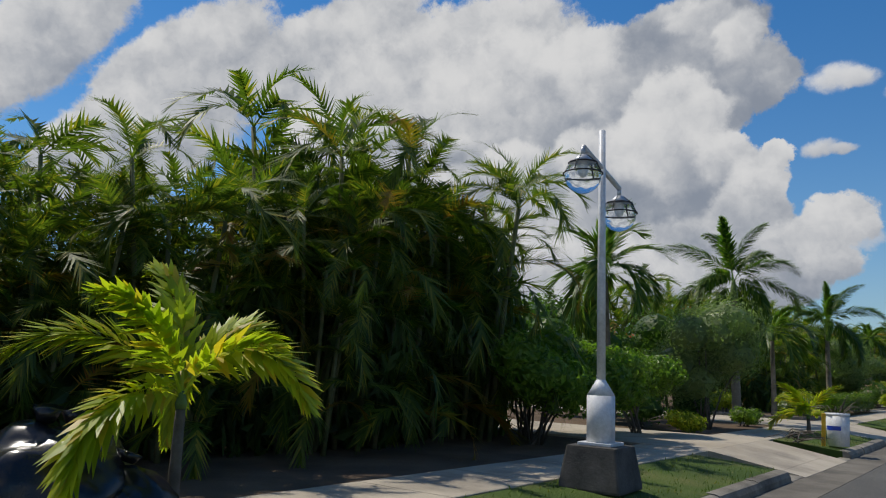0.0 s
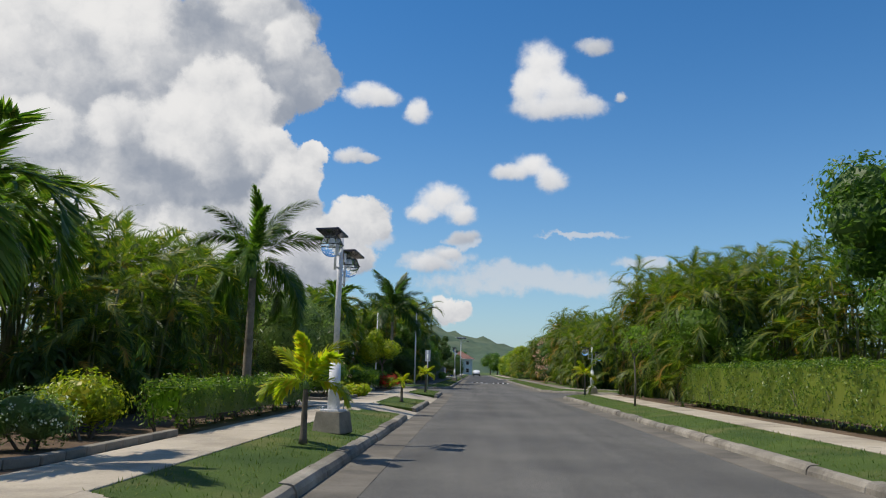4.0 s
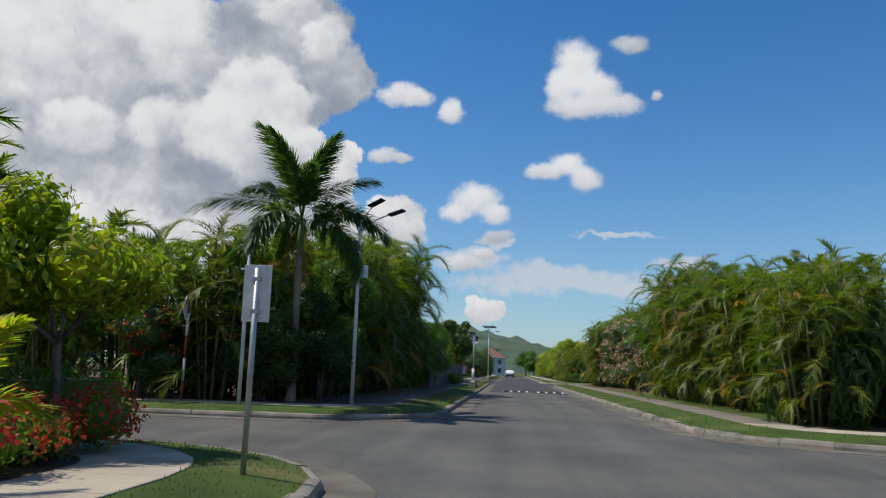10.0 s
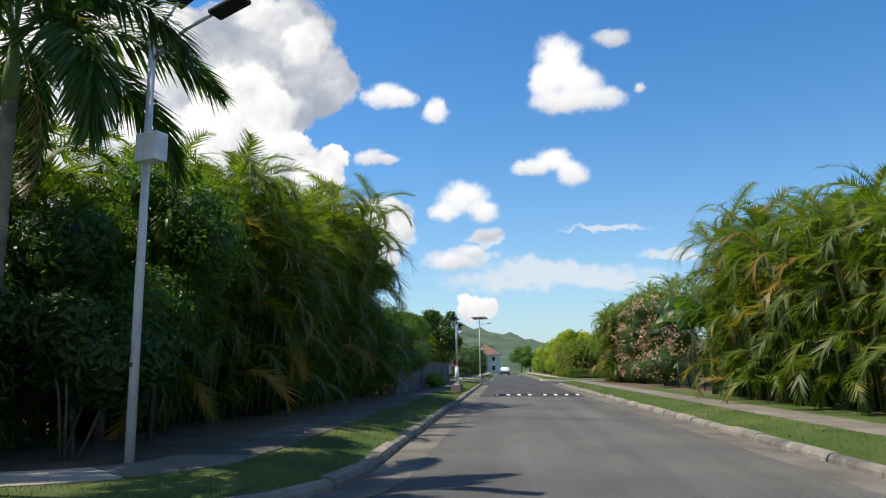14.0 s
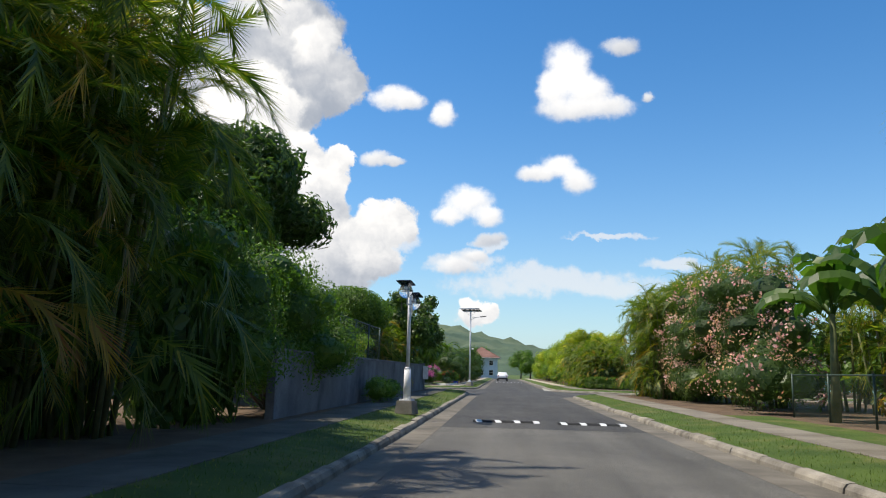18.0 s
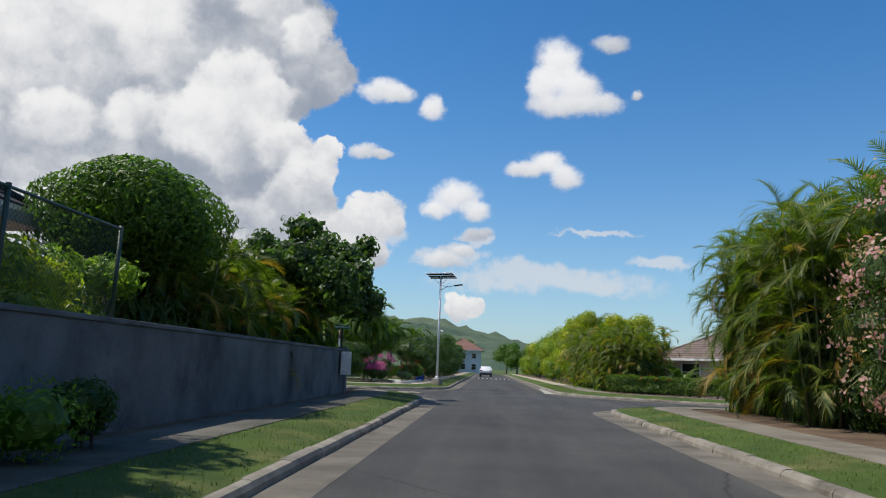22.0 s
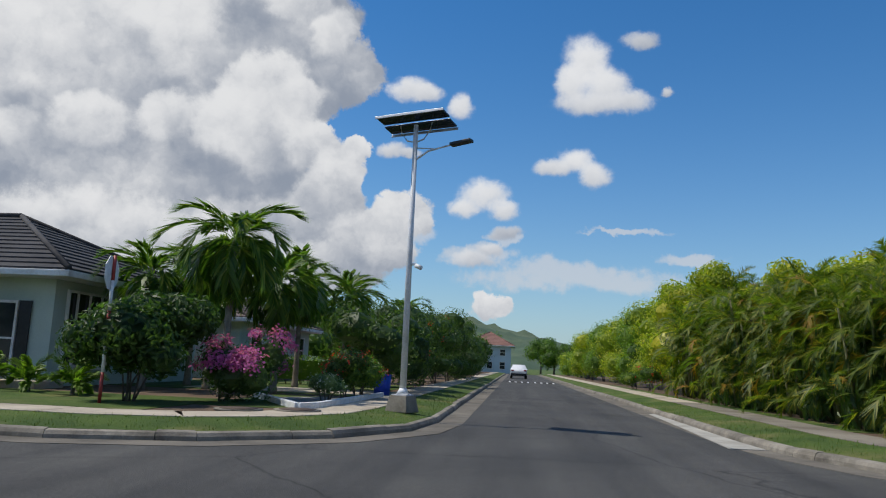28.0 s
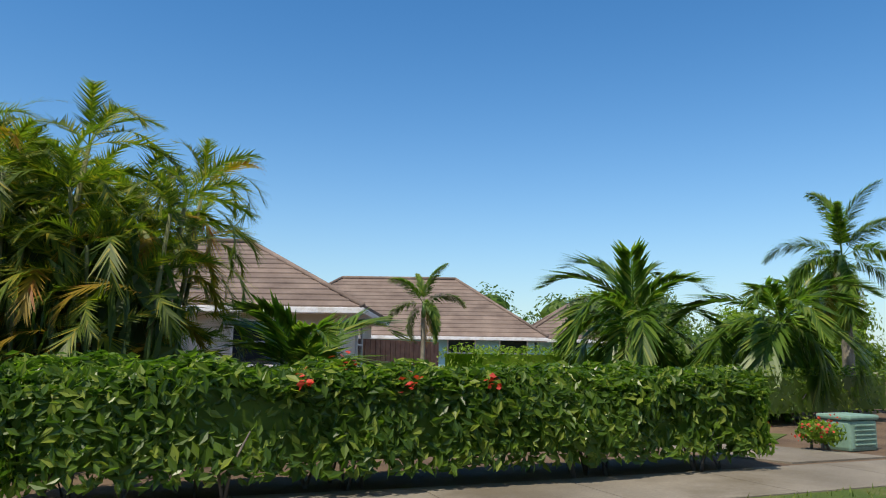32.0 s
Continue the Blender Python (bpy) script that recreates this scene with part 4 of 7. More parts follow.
def hedge(x0, y0, x1, y1, w, h, n, leaf, material, label, flowers=None, seed=3, foot=0.12, z=GZ - 0.01):
    """A clipped hedge: leaves over an uneven box, on many small stems."""
    r = np.random.default_rng(seed)
    ln = math.dist((x0, y0), (x1, y1))
    t = thing("hedge", label, "hedge", (x0 + x1) / 2, (y0 + y1) / 2, z, math.degrees(math.atan2(y1 - y0, x1 - x0)))
    areas = np.array([ln * w, ln * (h - foot) * 0.9, ln * (h - foot) * 0.9, w * h, w * h])
    face = r.choice(5, size=n, p=areas / areas.sum())
    a, b = r.uniform(-0.5, 0.5, n), r.uniform(0, 1, n)
    p, nr = np.zeros((n, 3)), np.zeros((n, 3))
    zz = foot + (h - foot) * b ** 0.85
    m = face == 0
    p[m] = np.stack([a[m] * ln, (b[m] - 0.5) * w, np.full(m.sum(), h)], 1); nr[m] = (0, 0, 1)
    for fi, sy in ((1, 1), (2, -1)):
        m = face == fi
        p[m] = np.stack([a[m] * ln, np.full(m.sum(), sy * w / 2), zz[m]], 1); nr[m] = (0, sy, 0.2)
    for fi, sx in ((3, 1), (4, -1)):
        m = face == fi
        p[m] = np.stack([np.full(m.sum(), sx * ln / 2), a[m] * w, zz[m]], 1); nr[m] = (sx, 0, 0.2)
    wob = np.array([noise.noise(Vector((q[0] * 1.7, q[1] * 3, q[2] * 2.2 + seed))) for q in p])
    p += nr * (wob * 0.17 - r.random(n) * 0.14)[:, None]
    # rounded edges
    top = np.clip((p[:, 2] - h + 0.18) / 0.18, 0, 1)
    p[:, 1] *= 1 - 0.22 * top * top
    g = Geo()
    leaf_cloud(g, p, nr, leaf, r, 0.42, 0.15)
    put("foliage", g.mesh("foliage", material), t)
    g = Geo()
    nx, nz = max(2, int(ln / 0.5)), 3
    for sy in (-1, 1):
        vs = [(-ln / 2 + 0.12 + (ln - 0.24) * i / nx, sy * (w / 2 - 0.13 - 0.03 * math.sin(i * 2.1)), foot + 0.1 + (h - foot - 0.24) * k / nz) for i in range(nx + 1) for k in range(nz + 1)]
        g.add(vs, [(i * (nz + 1) + k, (i + 1) * (nz + 1) + k, (i + 1) * (nz + 1) + k + 1, i * (nz + 1) + k + 1) for i in range(nx) for k in range(nz)])
    e = [(-ln / 2 + 0.12, -w / 2 + 0.13), (ln / 2 - 0.12, -w / 2 + 0.13), (ln / 2 - 0.12, w / 2 - 0.13), (-ln / 2 + 0.12, w / 2 - 0.13)]
    g.add([(*q, h - 0.14) for q in e], [(0, 1, 2, 3)])
    put("inner_foliage", g.mesh("inner_foliage", material), t)
    g = Geo()
    for i in range(int(ln / 0.35)):
        bx, by = r.uniform(-ln / 2, ln / 2), r.uniform(-w / 3, w / 3)
        for k in range(2):
            tube_geo(g, [(bx, by, 0), (bx + r.uniform(-0.1, 0.1), by + r.uniform(-0.1, 0.1), foot + 0.1), (bx + r.uniform(-0.25, 0.25), by + r.uniform(-0.2, 0.2), h * 0.55)], [0.016, 0.012, 0.006], 4)
    put("stem", g.mesh("stem", BARK, True), t)["kind"] = "stuff"
    if flowers:
        fm, spots, fs = flowers
        for q, s in spots:
            gf = Geo()
            c = np.array([[q, -s * (w / 2 + 0.02), h * 0.9]]) if abs(s) == 1 else np.array([[q, s, h + 0.03]])
            cl = np.repeat(c, 14, 0) + r.normal(size=(14, 3)) * fs * 0.7
            leaf_cloud(gf, cl, np.tile([0, 0.0, 1.0], (14, 1)), fs, r, 0.8, 0.0)
            put("flower_head", gf.mesh("flower_head", fm), t, None, "red flower head")
    return t


def tree(name, x, y, trunk_h, r0, blobs, n, leaf, material, label, seed=1, z=GZ, slim=0.45, limbs=7, core=0.62, shell=0.34, rough=0.22):
    """A tapered trunk with limbs into a crown of many leaves."""
    r = np.random.default_rng(seed)
    t = thing(name, label, "tree", x, y, z)
    g = Geo()
    tube_geo(g, [(0, 0, 0), (0.04, 0.03, trunk_h * 0.5), (0, 0, trunk_h)], [r0 * 1.25, r0, r0 * 0.8], 9)
    put("trunk", g.mesh("trunk", BARK, True), t)
    for i in range(limbs):
        b = blobs[i % len(blobs)]
        e = np.array(b[:3]) + r.normal(size=3) * np.array(b[3:]) * 0.3
        mid = np.array([0, 0, trunk_h]) * 0.5 + e * 0.5 + r.normal(size=3) * 0.15
        tube("limb", [(0, 0, trunk_h * 0.93), tuple(mid), tuple(e)], [r0 * 0.55, r0 * 0.35, r0 * 0.1], BARK, t, 6)
    p, nrm = blob_points(blobs, n, r, shell, rough)
    gc = Geo()
    if core:
        core_geo(gc, blobs, core)
    leaf_cloud(gc, p, nrm, leaf, r, slim)
    p, nrm = blob_points([(b[0], b[1], b[2], b[3] * 0.8, b[4] * 0.8, b[5] * 0.8) for b in blobs], n // 3, r)
    leaf_cloud(gc, p, nrm, leaf * 1.6, r, max(slim, 0.45))
    put("crown", gc.mesh("crown", material), t)
    return t



# ---- left of the road, first gardens ----
areca_row(-8.5, -23.0, -8.0, -11.0, 1.5, 3.0, 4.0)
areca_row(-8.1, -9.6, -8.1, -7.3, 1.2, 5.4, 5.2)
areca_row(-10.2, -22.0, -9.8, -11.0, 2.0, 3.4, 4.6)
areca_row(-9.5, -9.6, -9.3, -6.6, 1.5, 6.0, 5.2)
# extra dark filler for the near-black shade low in these palms
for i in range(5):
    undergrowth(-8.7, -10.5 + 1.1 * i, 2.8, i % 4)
palm("young_palm", -4.9, -14.4, 0.80, 0.045, YB, 7, 1.0, (82, 26), 0.0, "young foxtail palm with yellow-green fronds beside refuse bags", 0.12, 0, "young palms on the verge", VZ + 0.06, 3, BARK)
for i, (x, y, rr, hh) in enumerate(((-6.6, -6.9, 0.95, 1.9), (-6.4, -4.9, 0.85, 1.65), (-6.5, -3.2, 0.8, 1.55), (-7.6, -5.6, 0.9, 1.8))):
    shrub("shrub", x, y, many_blobs(40 + i, 8, (-rr * .8, rr * .8, -rr * .8, rr * .8, hh * .45, hh * .85), (rr * .45, rr * .62)), 3200, 0.11, L_SHRUB,
          "bushy bright green shrub with bare forking stems", stems=9, seed=40 + i, group="green garden shrubs")
palm("palm_tree", -8.7, 0.2, 3.5, 0.10, MN, 13, 1.25, (80, -15), 0.1, "palm with a dense crown of stiff green fronds", 0.3, 0, "garden palms", seed=5)
palm("foxtail_palm", -6.75, 4.2, 3.35, 0.12, FX, 14, 0.98, (84, -30), 0.0, "tall foxtail palm with bushy drooping fronds", 0.6, 0, "garden palms", seed=6)
shrub("shrub", -6.25, 0.1, many_blobs(51, 11, (-0.7, 0.5, -0.9, 0.9, 0.7, 2.45), (0.6, 0.85)), 8000, 0.075, L_OLIVE, "large olive-green bush with fine leaves", stems=7, seed=51, slim=0.3)
shrub("shrub", -9.6, 2.4, many_blobs(52, 6, (-1.2, 1.2, -1.5, 1.5, 1.0, 2.6), (0.8, 1.1)), 4000, 0.10, L_TREE, "tall dark green shrub dotted with red flowers", stems=6, seed=52, flowers=(F_RED, 10, 0.07, 1.5))
palm("palm_tree", -7.0, 9.2, 2.5, 0.09, MN, 13, 0.95, (80, -20), 0.0, "slender palm with a leaning trunk and full crown", 0.3, 0, "garden palms", seed=8)
palm("palm_tree", -9.6, 13.6, 3.2, 0.09, MN, 12, 1.0, (80, -20), 0.0, "slender palm with a leaning trunk and full crown", 0.3, 0, "garden palms", seed=9)
areca_row(-11.8, 9.0, -12.2, 36.0, 2.1, 5.4, 7.0)
areca_row(-8.6, 14.5, -8.8, 19.5, 2.2, 3.6, 4.4)
young_palm(-3.75, 12.2, 0.75, 8, 0.9, 11)
palm("foxtail_palm", -7.75, 22.4, 3.5, 0.13, FX, 16, 1.12, (86, -35), 0.0, "tall foxtail palm with bushy drooping fronds", 0.6, 0, "garden palms", seed=12)
hedge(-6.0, 12.6, -6.0, 21.2, 0.75, 0.82, 6000, 0.075, L_HEDGE, "low clipped green hedge behind the footpath")
shrub("oleander", -7.9, 29.3, many_blobs(61, 9, (-1.2, 1.2, -1.6, 1.6, 1.0, 4.0), (0.8, 1.1)), 9000, 0.12, L_OLIVE, "tall grey-green oleander bush", stems=8, seed=61, slim=0.22)
shrub("shrub", -6.4, 27.2, many_blobs(62, 5, (-0.6, 0.6, -0.9, 0.9, 0.5, 1.0), (0.45, 0.6)), 1800, 0.09, L_TREE, "rounded shrub with dusty pink blossom", stems=6, seed=62, flowers=(F_PINK, 30, 0.05, 0.7))
young_palm(-3.78, 26.6, 0.55, 7, 0.48, 13)
shrub("croton", -6.3, 33.8, many_blobs(63, 6, (-0.3, 0.3, -0.3, 0.3, 0.4, 1.0), (0.22, 0.34)), 900, 0.13, L_LIME, "lime-yellow croton shrub beside the path", stems=5, seed=63)
shrub("croton", -7.3, 37.4, many_blobs(64, 4, (-0.3, 0.3, -0.3, 0.3, 0.5, 0.9), (0.35, 0.45)), 900, 0.13, L_LIME, "lime-yellow croton shrub beside the path", stems=5, seed=64)
palm("palm_tree", -7.7, 34.9, 3.7, 0.08, MN, 16, 1.05, (80, -20), 0.0, "slender palm with a leaning trunk and full crown", 0.3, 0, "garden palms", seed=14)
areca_row(-10.4, 37.0, -10.4, 44.5, 2.0, 5.4, 5.8)
areca_row(-8.9, 37.2, -9.3, 43.6, 1.7, 5.2, 5.6)
areca_row(-12.0, 43.8, -26.0, 43.8, 2.1, 5.0, 5.4)
hedge(-6.6, 37.2, -6.9, 44.6, 0.9, 0.95, 6000, 0.075, L_HEDGE, "clipped green hedge at the street corner")
shrub("ixora", -6.0, 42.4, many_blobs(65, 6, (-0.3, 0.3, -1.6, 1.2, 0.3, 0.4), (0.32, 0.4)), 1500, 0.07, L_SHRUB, "low ixora bush covered in orange-red flowers", stems=4, seed=65, flowers=(F_RED, 300, 0.06, 0.25))
shrub("shrub", -7.0, 38.6, many_blobs(66, 4, (-0.4, 0.4, -0.4, 0.4, 0.5, 0.9), (0.45, 0.6)), 1600, 0.10, L_SHRUB, "rounded bright green shrub above the hedge", stems=5, seed=66)
tree("small_tree", -6.5, 42.9, 1.3, 0.05, many_blobs(67, 9, (-0.9, 0.8, -0.8, 0.8, 1.6, 2.9), (0.45, 0.7)), 3600, 0.13, L_LIME, "small leafy tree with yellow-green leaves", 67)
young_palm(-3.72, 37.7, 0.75, 8, 0.62, 15)

# ---- left of the road, after the first side street ----
palm("royal_palm", -7.45, 55.7, 4.45, 0.125, RY, 16, 1.2, (88, -8), 0.0, "royal palm with a grey-green trunk and dark fronds", 0.9, 2, "", seed=20)
for i, (x, y, hh) in enumerate(((-6.7, 56.3, 3.4), (-8.3, 55.5, 2.9), (-9.7, 55.6, 2.8), (-11.3, 55.6, 3.0))):
    shrub("shrub", x, y, many_blobs(170 + i, 9, (-0.6, 0.6, -0.1, 0.5, 0.6, hh * 0.85), (0.55, 0.8)), 4200, 0.13, L_DARK, "dense dark green shrub at the street corner", stems=5, seed=170 + i, group="dark corner shrubs")
tree("leafy_tree", -7.3, 58.0, 1.5, 0.06, many_blobs(176, 22, (-1.0, 1.3, -1.0, 2.2, 1.6, 4.3), (0.5, 0.85)), 14000, 0.09, L_TREE, "dense leafy tree with several pale slender stems", 176, slim=0.4, limbs=9)
areca_row(-8.6, 59.6, -7.5, 64.0, 1.8, 5.2, 7.0)
areca_row(-7.5, 65.8, -7.7, 74.6, 1.75, 7.2, 8.8)
areca_row(-9.8, 58.0, -9.8, 76.0, 2.4, 6.0, 9.0)
undergrowth(-7.0, 77.4, 3.2, 1)
undergrowth(-8.2, 79.5, 3.2, 2)
areca_row(-10.0, 55.4, -26.0, 55.6, 2.0, 4.8, 5.2)
areca_row(-11.0, 57.4, -27.0, 57.6, 2.4, 6.2, 6.4)
shrub("bougainvillea", -11.4, 54.6, many_blobs(76, 6, (-0.9, 0.9, -0.3, 0.3, 0.6, 2.2), (0.45, 0.6)), 2400, 0.08, L_DARK, "dark climbing bush with red blossom", stems=5, seed=76, flowers=(F_RED, 60, 0.08, 1.2))
tree("mango_tree", -10.9, 89.3, 2.8, 0.24, many_blobs(70, 20, (-1.7, 1.5, -3.6, 3.4, 3.6, 8.5), (1.2, 1.6)), 20000, 0.30, L_DARK, "large dark green mango tree", 70, slim=0.36)
shrub("shrub", -7.3, 83.5, many_blobs(71, 17, (-0.7, 0.8, -5.8, 2.2, 0.9, 3.5), (0.95, 1.25)), 15000, 0.10, L_TREE, "overgrown green shrub screen", stems=9, seed=71)
shrub("shrub", -6.35, 83.2, many_blobs(75, 13, (-0.5, 0.6, -5.0, 2.4, 0.6, 3.3), (0.7, 1.0)), 11500, 0.09, L_TREE, "green shrub spilling over the wall", stems=8, seed=75)
tree("round_tree", -8.3, 98.5, 2.2, 0.12, [(0, 0, 3.75, 2.0, 2.2, 1.25), (0.3, -0.7, 3.9, 1.3, 1.3, 1.1), (-0.2, 0.9, 3.85, 1.3, 1.3, 1.1)], 15000, 0.13, L_TREE, "clipped round-headed tree behind the wall", 72, core=0.74, shell=0.2, rough=0.08)
for i, (x, y) in enumerate(((-7.2, 89.0), (-7.3, 91.2), (-7.1, 93.2), (-7.4, 95.2))):
    shrub("shrub", x, y, many_blobs(190 + i, 5, (-0.5, 0.4, -0.7, 0.7, 1.2, 2.3), (0.4, 0.55)), 1500, 0.13, L_LIME if i % 2 == 0 else L_SHRUB, "yellow-green shrub behind the fenced wall", stems=6, seed=190 + i, group="shrubs behind the wall")
areca_row(-8.0, 99.8, -7.6, 110.4, 1.6, 4.4, 4.2)
areca_row(-9.8, 100.5, -9.8, 110.5, 2.0, 5.0, 5.3)
tree("sea_grape_tree", -7.2, 110.3, 2.6, 0.16, many_blobs(73, 34, (-2.0, 2.1, -2.9, 2.8, 2.9, 5.7), (0.5, 0.78)), 9000, 0.20, L_DARK, "spreading tree with large round glossy leaves", 73, slim=0.75, limbs=16, core=0.4, shell=0.6, rough=0.5)
shrub("shrub", -5.3, 89.9, many_blobs(74, 4, (-0.2, 0.2, -0.9, 0.9, 0.4, 0.6), (0.4, 0.5)), 1400, 0.07, L_SHRUB, "low green shrub in front of the wall", stems=5, seed=74)

# ---- left of the road, house corner and beyond ----
for i, (x, y, hh, sc) in enumerate(((-11.7, 132.4, 2.9, 1.0), (-8.6, 130.5, 3.7, 1.15), (-8.3, 133.5, 3.0, 1.05), (-10.5, 134.0, 3.2, 1.0), (-9.0, 138.0, 3.4, 1.1), (-8.5, 143.0, 3.4, 1.05), (-9.5, 149.0, 3.6, 1.1), (-8.0, 156.0, 3.6, 1.1), (-12.0, 136.0, 3.4, 1.1))):
    palm("palm_tree", x, y, hh, 0.10, MN, 22, sc * 1.0, (74, -40), 0.0, "palm with a grey trunk and drooping dark green fronds", 0.3, 0, "palms beside the house", seed=30 + i)
shrub("shrub", -9.3, 127.3, many_blobs(80, 9, (-0.9, 0.9, -0.8, 0.8, 0.6, 1.9), (0.55, 0.8)), 3600, 0.15, L_DARK, "rounded dark shrub with dull purple-green leaves", stems=6, seed=80)
shrub("bougainvillea", -7.9, 128.9, many_blobs(81, 7, (-0.9, 0.9, -0.8, 0.8, 0.5, 1.15), (0.5, 0.65)), 2600, 0.07, L_DARK, "bougainvillea bush topped with magenta blossom", stems=5, seed=81, flowers=(F_MAGENTA, 420, 0.075, 0.75))
shrub("shrub", -5.6, 132.6, many_blobs(82, 5, (-0.4, 0.4, -0.7, 0.7, 0.4, 0.9), (0.4, 0.55)), 1500, 0.09, L_TREE, "green shrub with a few red flowers", stems=5, seed=82, flowers=(F_RED, 14, 0.05, 0.6))
for i in range(9):
    shrub("shrub", -5.4 + random.uniform(-0.5, 0.3), 137.5 + 5.2 * i, many_blobs(90 + i, 8, (-0.8, 0.5, -2.2, 2.2, 0.8, 2.7 + 0.25 * i), (0.8, 1.1)), 2600, 0.13, L_DARK,
          "dark bushy roadside shrub" + (" with red flowers" if i in (1, 2) else ""), stems=5, seed=90 + i, flowers=(F_RED, 26, 0.07, 0.8) if i in (1, 2) else None, group="shrubs along the far road")

# ---- right of the road ----
tree("shade_tree", 9.5, 18.0, 1.8, 0.18, many_blobs(110, 26, (-2.0, 2.4, -2.6, 2.8, 1.7, 6.0), (0.9, 1.25)), 14000, 0.15, L_TREE, "broad green shade tree", 110)
shrub("shrub", 7.5, 13.4, many_blobs(111, 14, (-0.9, 1.2, -0.9, 0.9, 0.5, 2.8), (0.4, 0.6)), 2300, 0.24, L_PALE, "open shrub with pale yellow leaves", stems=7, seed=111)
hedge(6.4, 14.6, 6.4, 28.6, 0.9, 1.45, 16000, 0.085, L_HEDGE, "tall clipped green hedge beside the footpath", seed=112)
areca_row(7.6, 29.0, 7.5, 39.6, 1.8, 5.8, 7.6)
areca(6.7, 41.0, 5.6)
areca_row(9.8, 24.0, 9.8, 40.0, 2.2, 5.8, 7.8)
shrub("shrub", 7.4, 30.5, many_blobs(113, 8, (-0.8, 0.8, -3.4, 3.4, 1.2, 3.4), (0.9, 1.2)), 6000, 0.11, L_SHRUB, "tall loose green shrub", stems=6, seed=113)
areca_row(10.6, 41.6, 26.0, 41.8, 2.2, 5.2, 5.4)
young_palm(4.15, 39.6, 0.95, 7, 0.9, 16)
tree("young_tree", 4.1, 27.6, 1.7, 0.03, many_blobs(114, 4, (-0.3, 0.3, -0.3, 0.3, 1.9, 2.6), (0.25, 0.35)), 260, 0.12, L_SHRUB, "thin young tree on the grass verge", 114, z=VZ + 0.06, core=0, limbs=4)
areca(6.2, 53.9, 4.5)
areca_row(7.4, 56.0, 7.4, 75.0, 1.75, 4.9, 7.8)
areca_row(9.4, 57.0, 9.4, 76.0, 2.4, 5.3, 8.0)
areca_row(11.5, 78.0, 12.0, 92.0, 2.4, 5.0, 5.4)
areca_row(9.4, 52.4, 26.0, 51.8, 2.0, 4.1, 3.6)
shrub("bougainvillea", 7.9, 91.0, many_blobs(115, 30, (-0.9, 0.9, -3.4, 4.4, 0.7, 4.5), (0.8, 1.2)), 19000, 0.08, L_DARK, "wide bougainvillea with pink blossom", stems=8, seed=115, flowers=(F_PINK, 620, 0.11, 0.5))
shrub("bougainvillea", 8.0, 99.5, many_blobs(116, 21, (-0.8, 0.8, -3.4, 2.6, 0.7, 4.8), (0.85, 1.2)), 14000, 0.08, L_DARK, "wide bougainvillea with pink blossom", stems=8, seed=116, flowers=(F_PINK, 420, 0.11, 0.6))
areca_row(7.2, 102.2, 7.5, 107.8, 1.5, 6.4, 6.6)
areca_row(9.4, 94.0, 9.4, 107.8, 2.2, 7.2, 7.2)
areca(7.6, 126.4, 3.6)
areca_row(6.9, 127.2, 6.9, 150.0, 1.5, 4.1, 5.4)
areca_row(8.5, 127.8, 9.0, 152.0, 2.0, 4.3, 6.5)
for i, (x, y, hh) in enumerate(((9.4, 137.0, 5.4), (8.8, 142.5, 6.2), (8.0, 147.5, 6.7), (8.0, 153.0, 6.4))):
    tree("small_tree", x, y, hh * 0.4, 0.09, many_blobs(140 + i, 9, (-1.1, 1.1, -1.9, 1.9, hh * 0.5, hh * 0.86), (0.7, 1.0)), 3600, 0.18, L_LIME, "sunlit tree with lime-green leaves", 140 + i)
for i in range(8):
    shrub("shrub", 7.4 + random.uniform(-0.4, 0.4), 154.0 + 7.0 * i, many_blobs(120 + i, 9, (-0.9, 0.9, -2.8, 2.8, 1.2, 5.0), (1.2, 1.6)), 3200, 0.17, L_LIME if i % 3 < 2 else L_SHRUB,
          "tall sunlit roadside hedge of green bushes", stems=5, seed=120 + i, group="bushes along the far road")
hedge(5.8, 124.8, 11.25, 121.3, 1.0, 0.95, 20000, 0.115, L_HEDGE, "clipped hibiscus hedge with scattered red flowers", seed=130, foot=0.18,
      flowers=(F_RED, ((-1.3, 1), (-0.5, 1), (-0.9, -0.2), (0.2, 1)), 0.06))

# ---- street furniture ----
GLASS, gnt, gb = mat_base("clear_globe")
gb.inputs["Base Color"].default_value = (0.9, 0.92, 0.93, 1)
gb.inputs["Roughness"].default_value, gb.inputs["Transmission Weight"].default_value, gb.inputs["IOR"].default_value = 0.08, 0.92, 1.15
PANE = plain_mat("dark_window_glass", (0.02, 0.025, 0.03), 0.06, 0.0, 0.1)
RED_PAINT = plain_mat("red_paint", (0.30, 0.035, 0.03), 0.5)
GREEN_SIGN = plain_mat("green_sign", (0.015, 0.11, 0.07), 0.4)
SIGN_WHITE = plain_mat("sign_white", (0.72, 0.72, 0.72), 0.45)
MINT = rough_mat("pale_mint_wall", (0.38, 0.46, 0.43), (0.47, 0.55, 0.51), 0.9, 0.85, 30.0, 0.1)
AQUA = rough_mat("aqua_wall", (0.30, 0.55, 0.56), (0.36, 0.62, 0.62), 0.9, 0.85, 30.0, 0.1)
DARK_TILE = rough_mat("dark_roof_tile", (0.032, 0.031, 0.034), (0.060, 0.057, 0.058), 1.2, 0.85, 20.0, 0.3, random_tone=0.35)
BROWN_TILE = rough_mat("brown_roof_tile", (0.135, 0.10, 0.085), (0.215, 0.165, 0.14), 1.2, 0.85, 20.0, 0.3, random_tone=0.35)
RED_TILE = rough_mat("red_roof_tile", (0.19, 0.10, 0.078), (0.26, 0.145, 0.115), 0.6, 0.85, 10.0, 0.2)
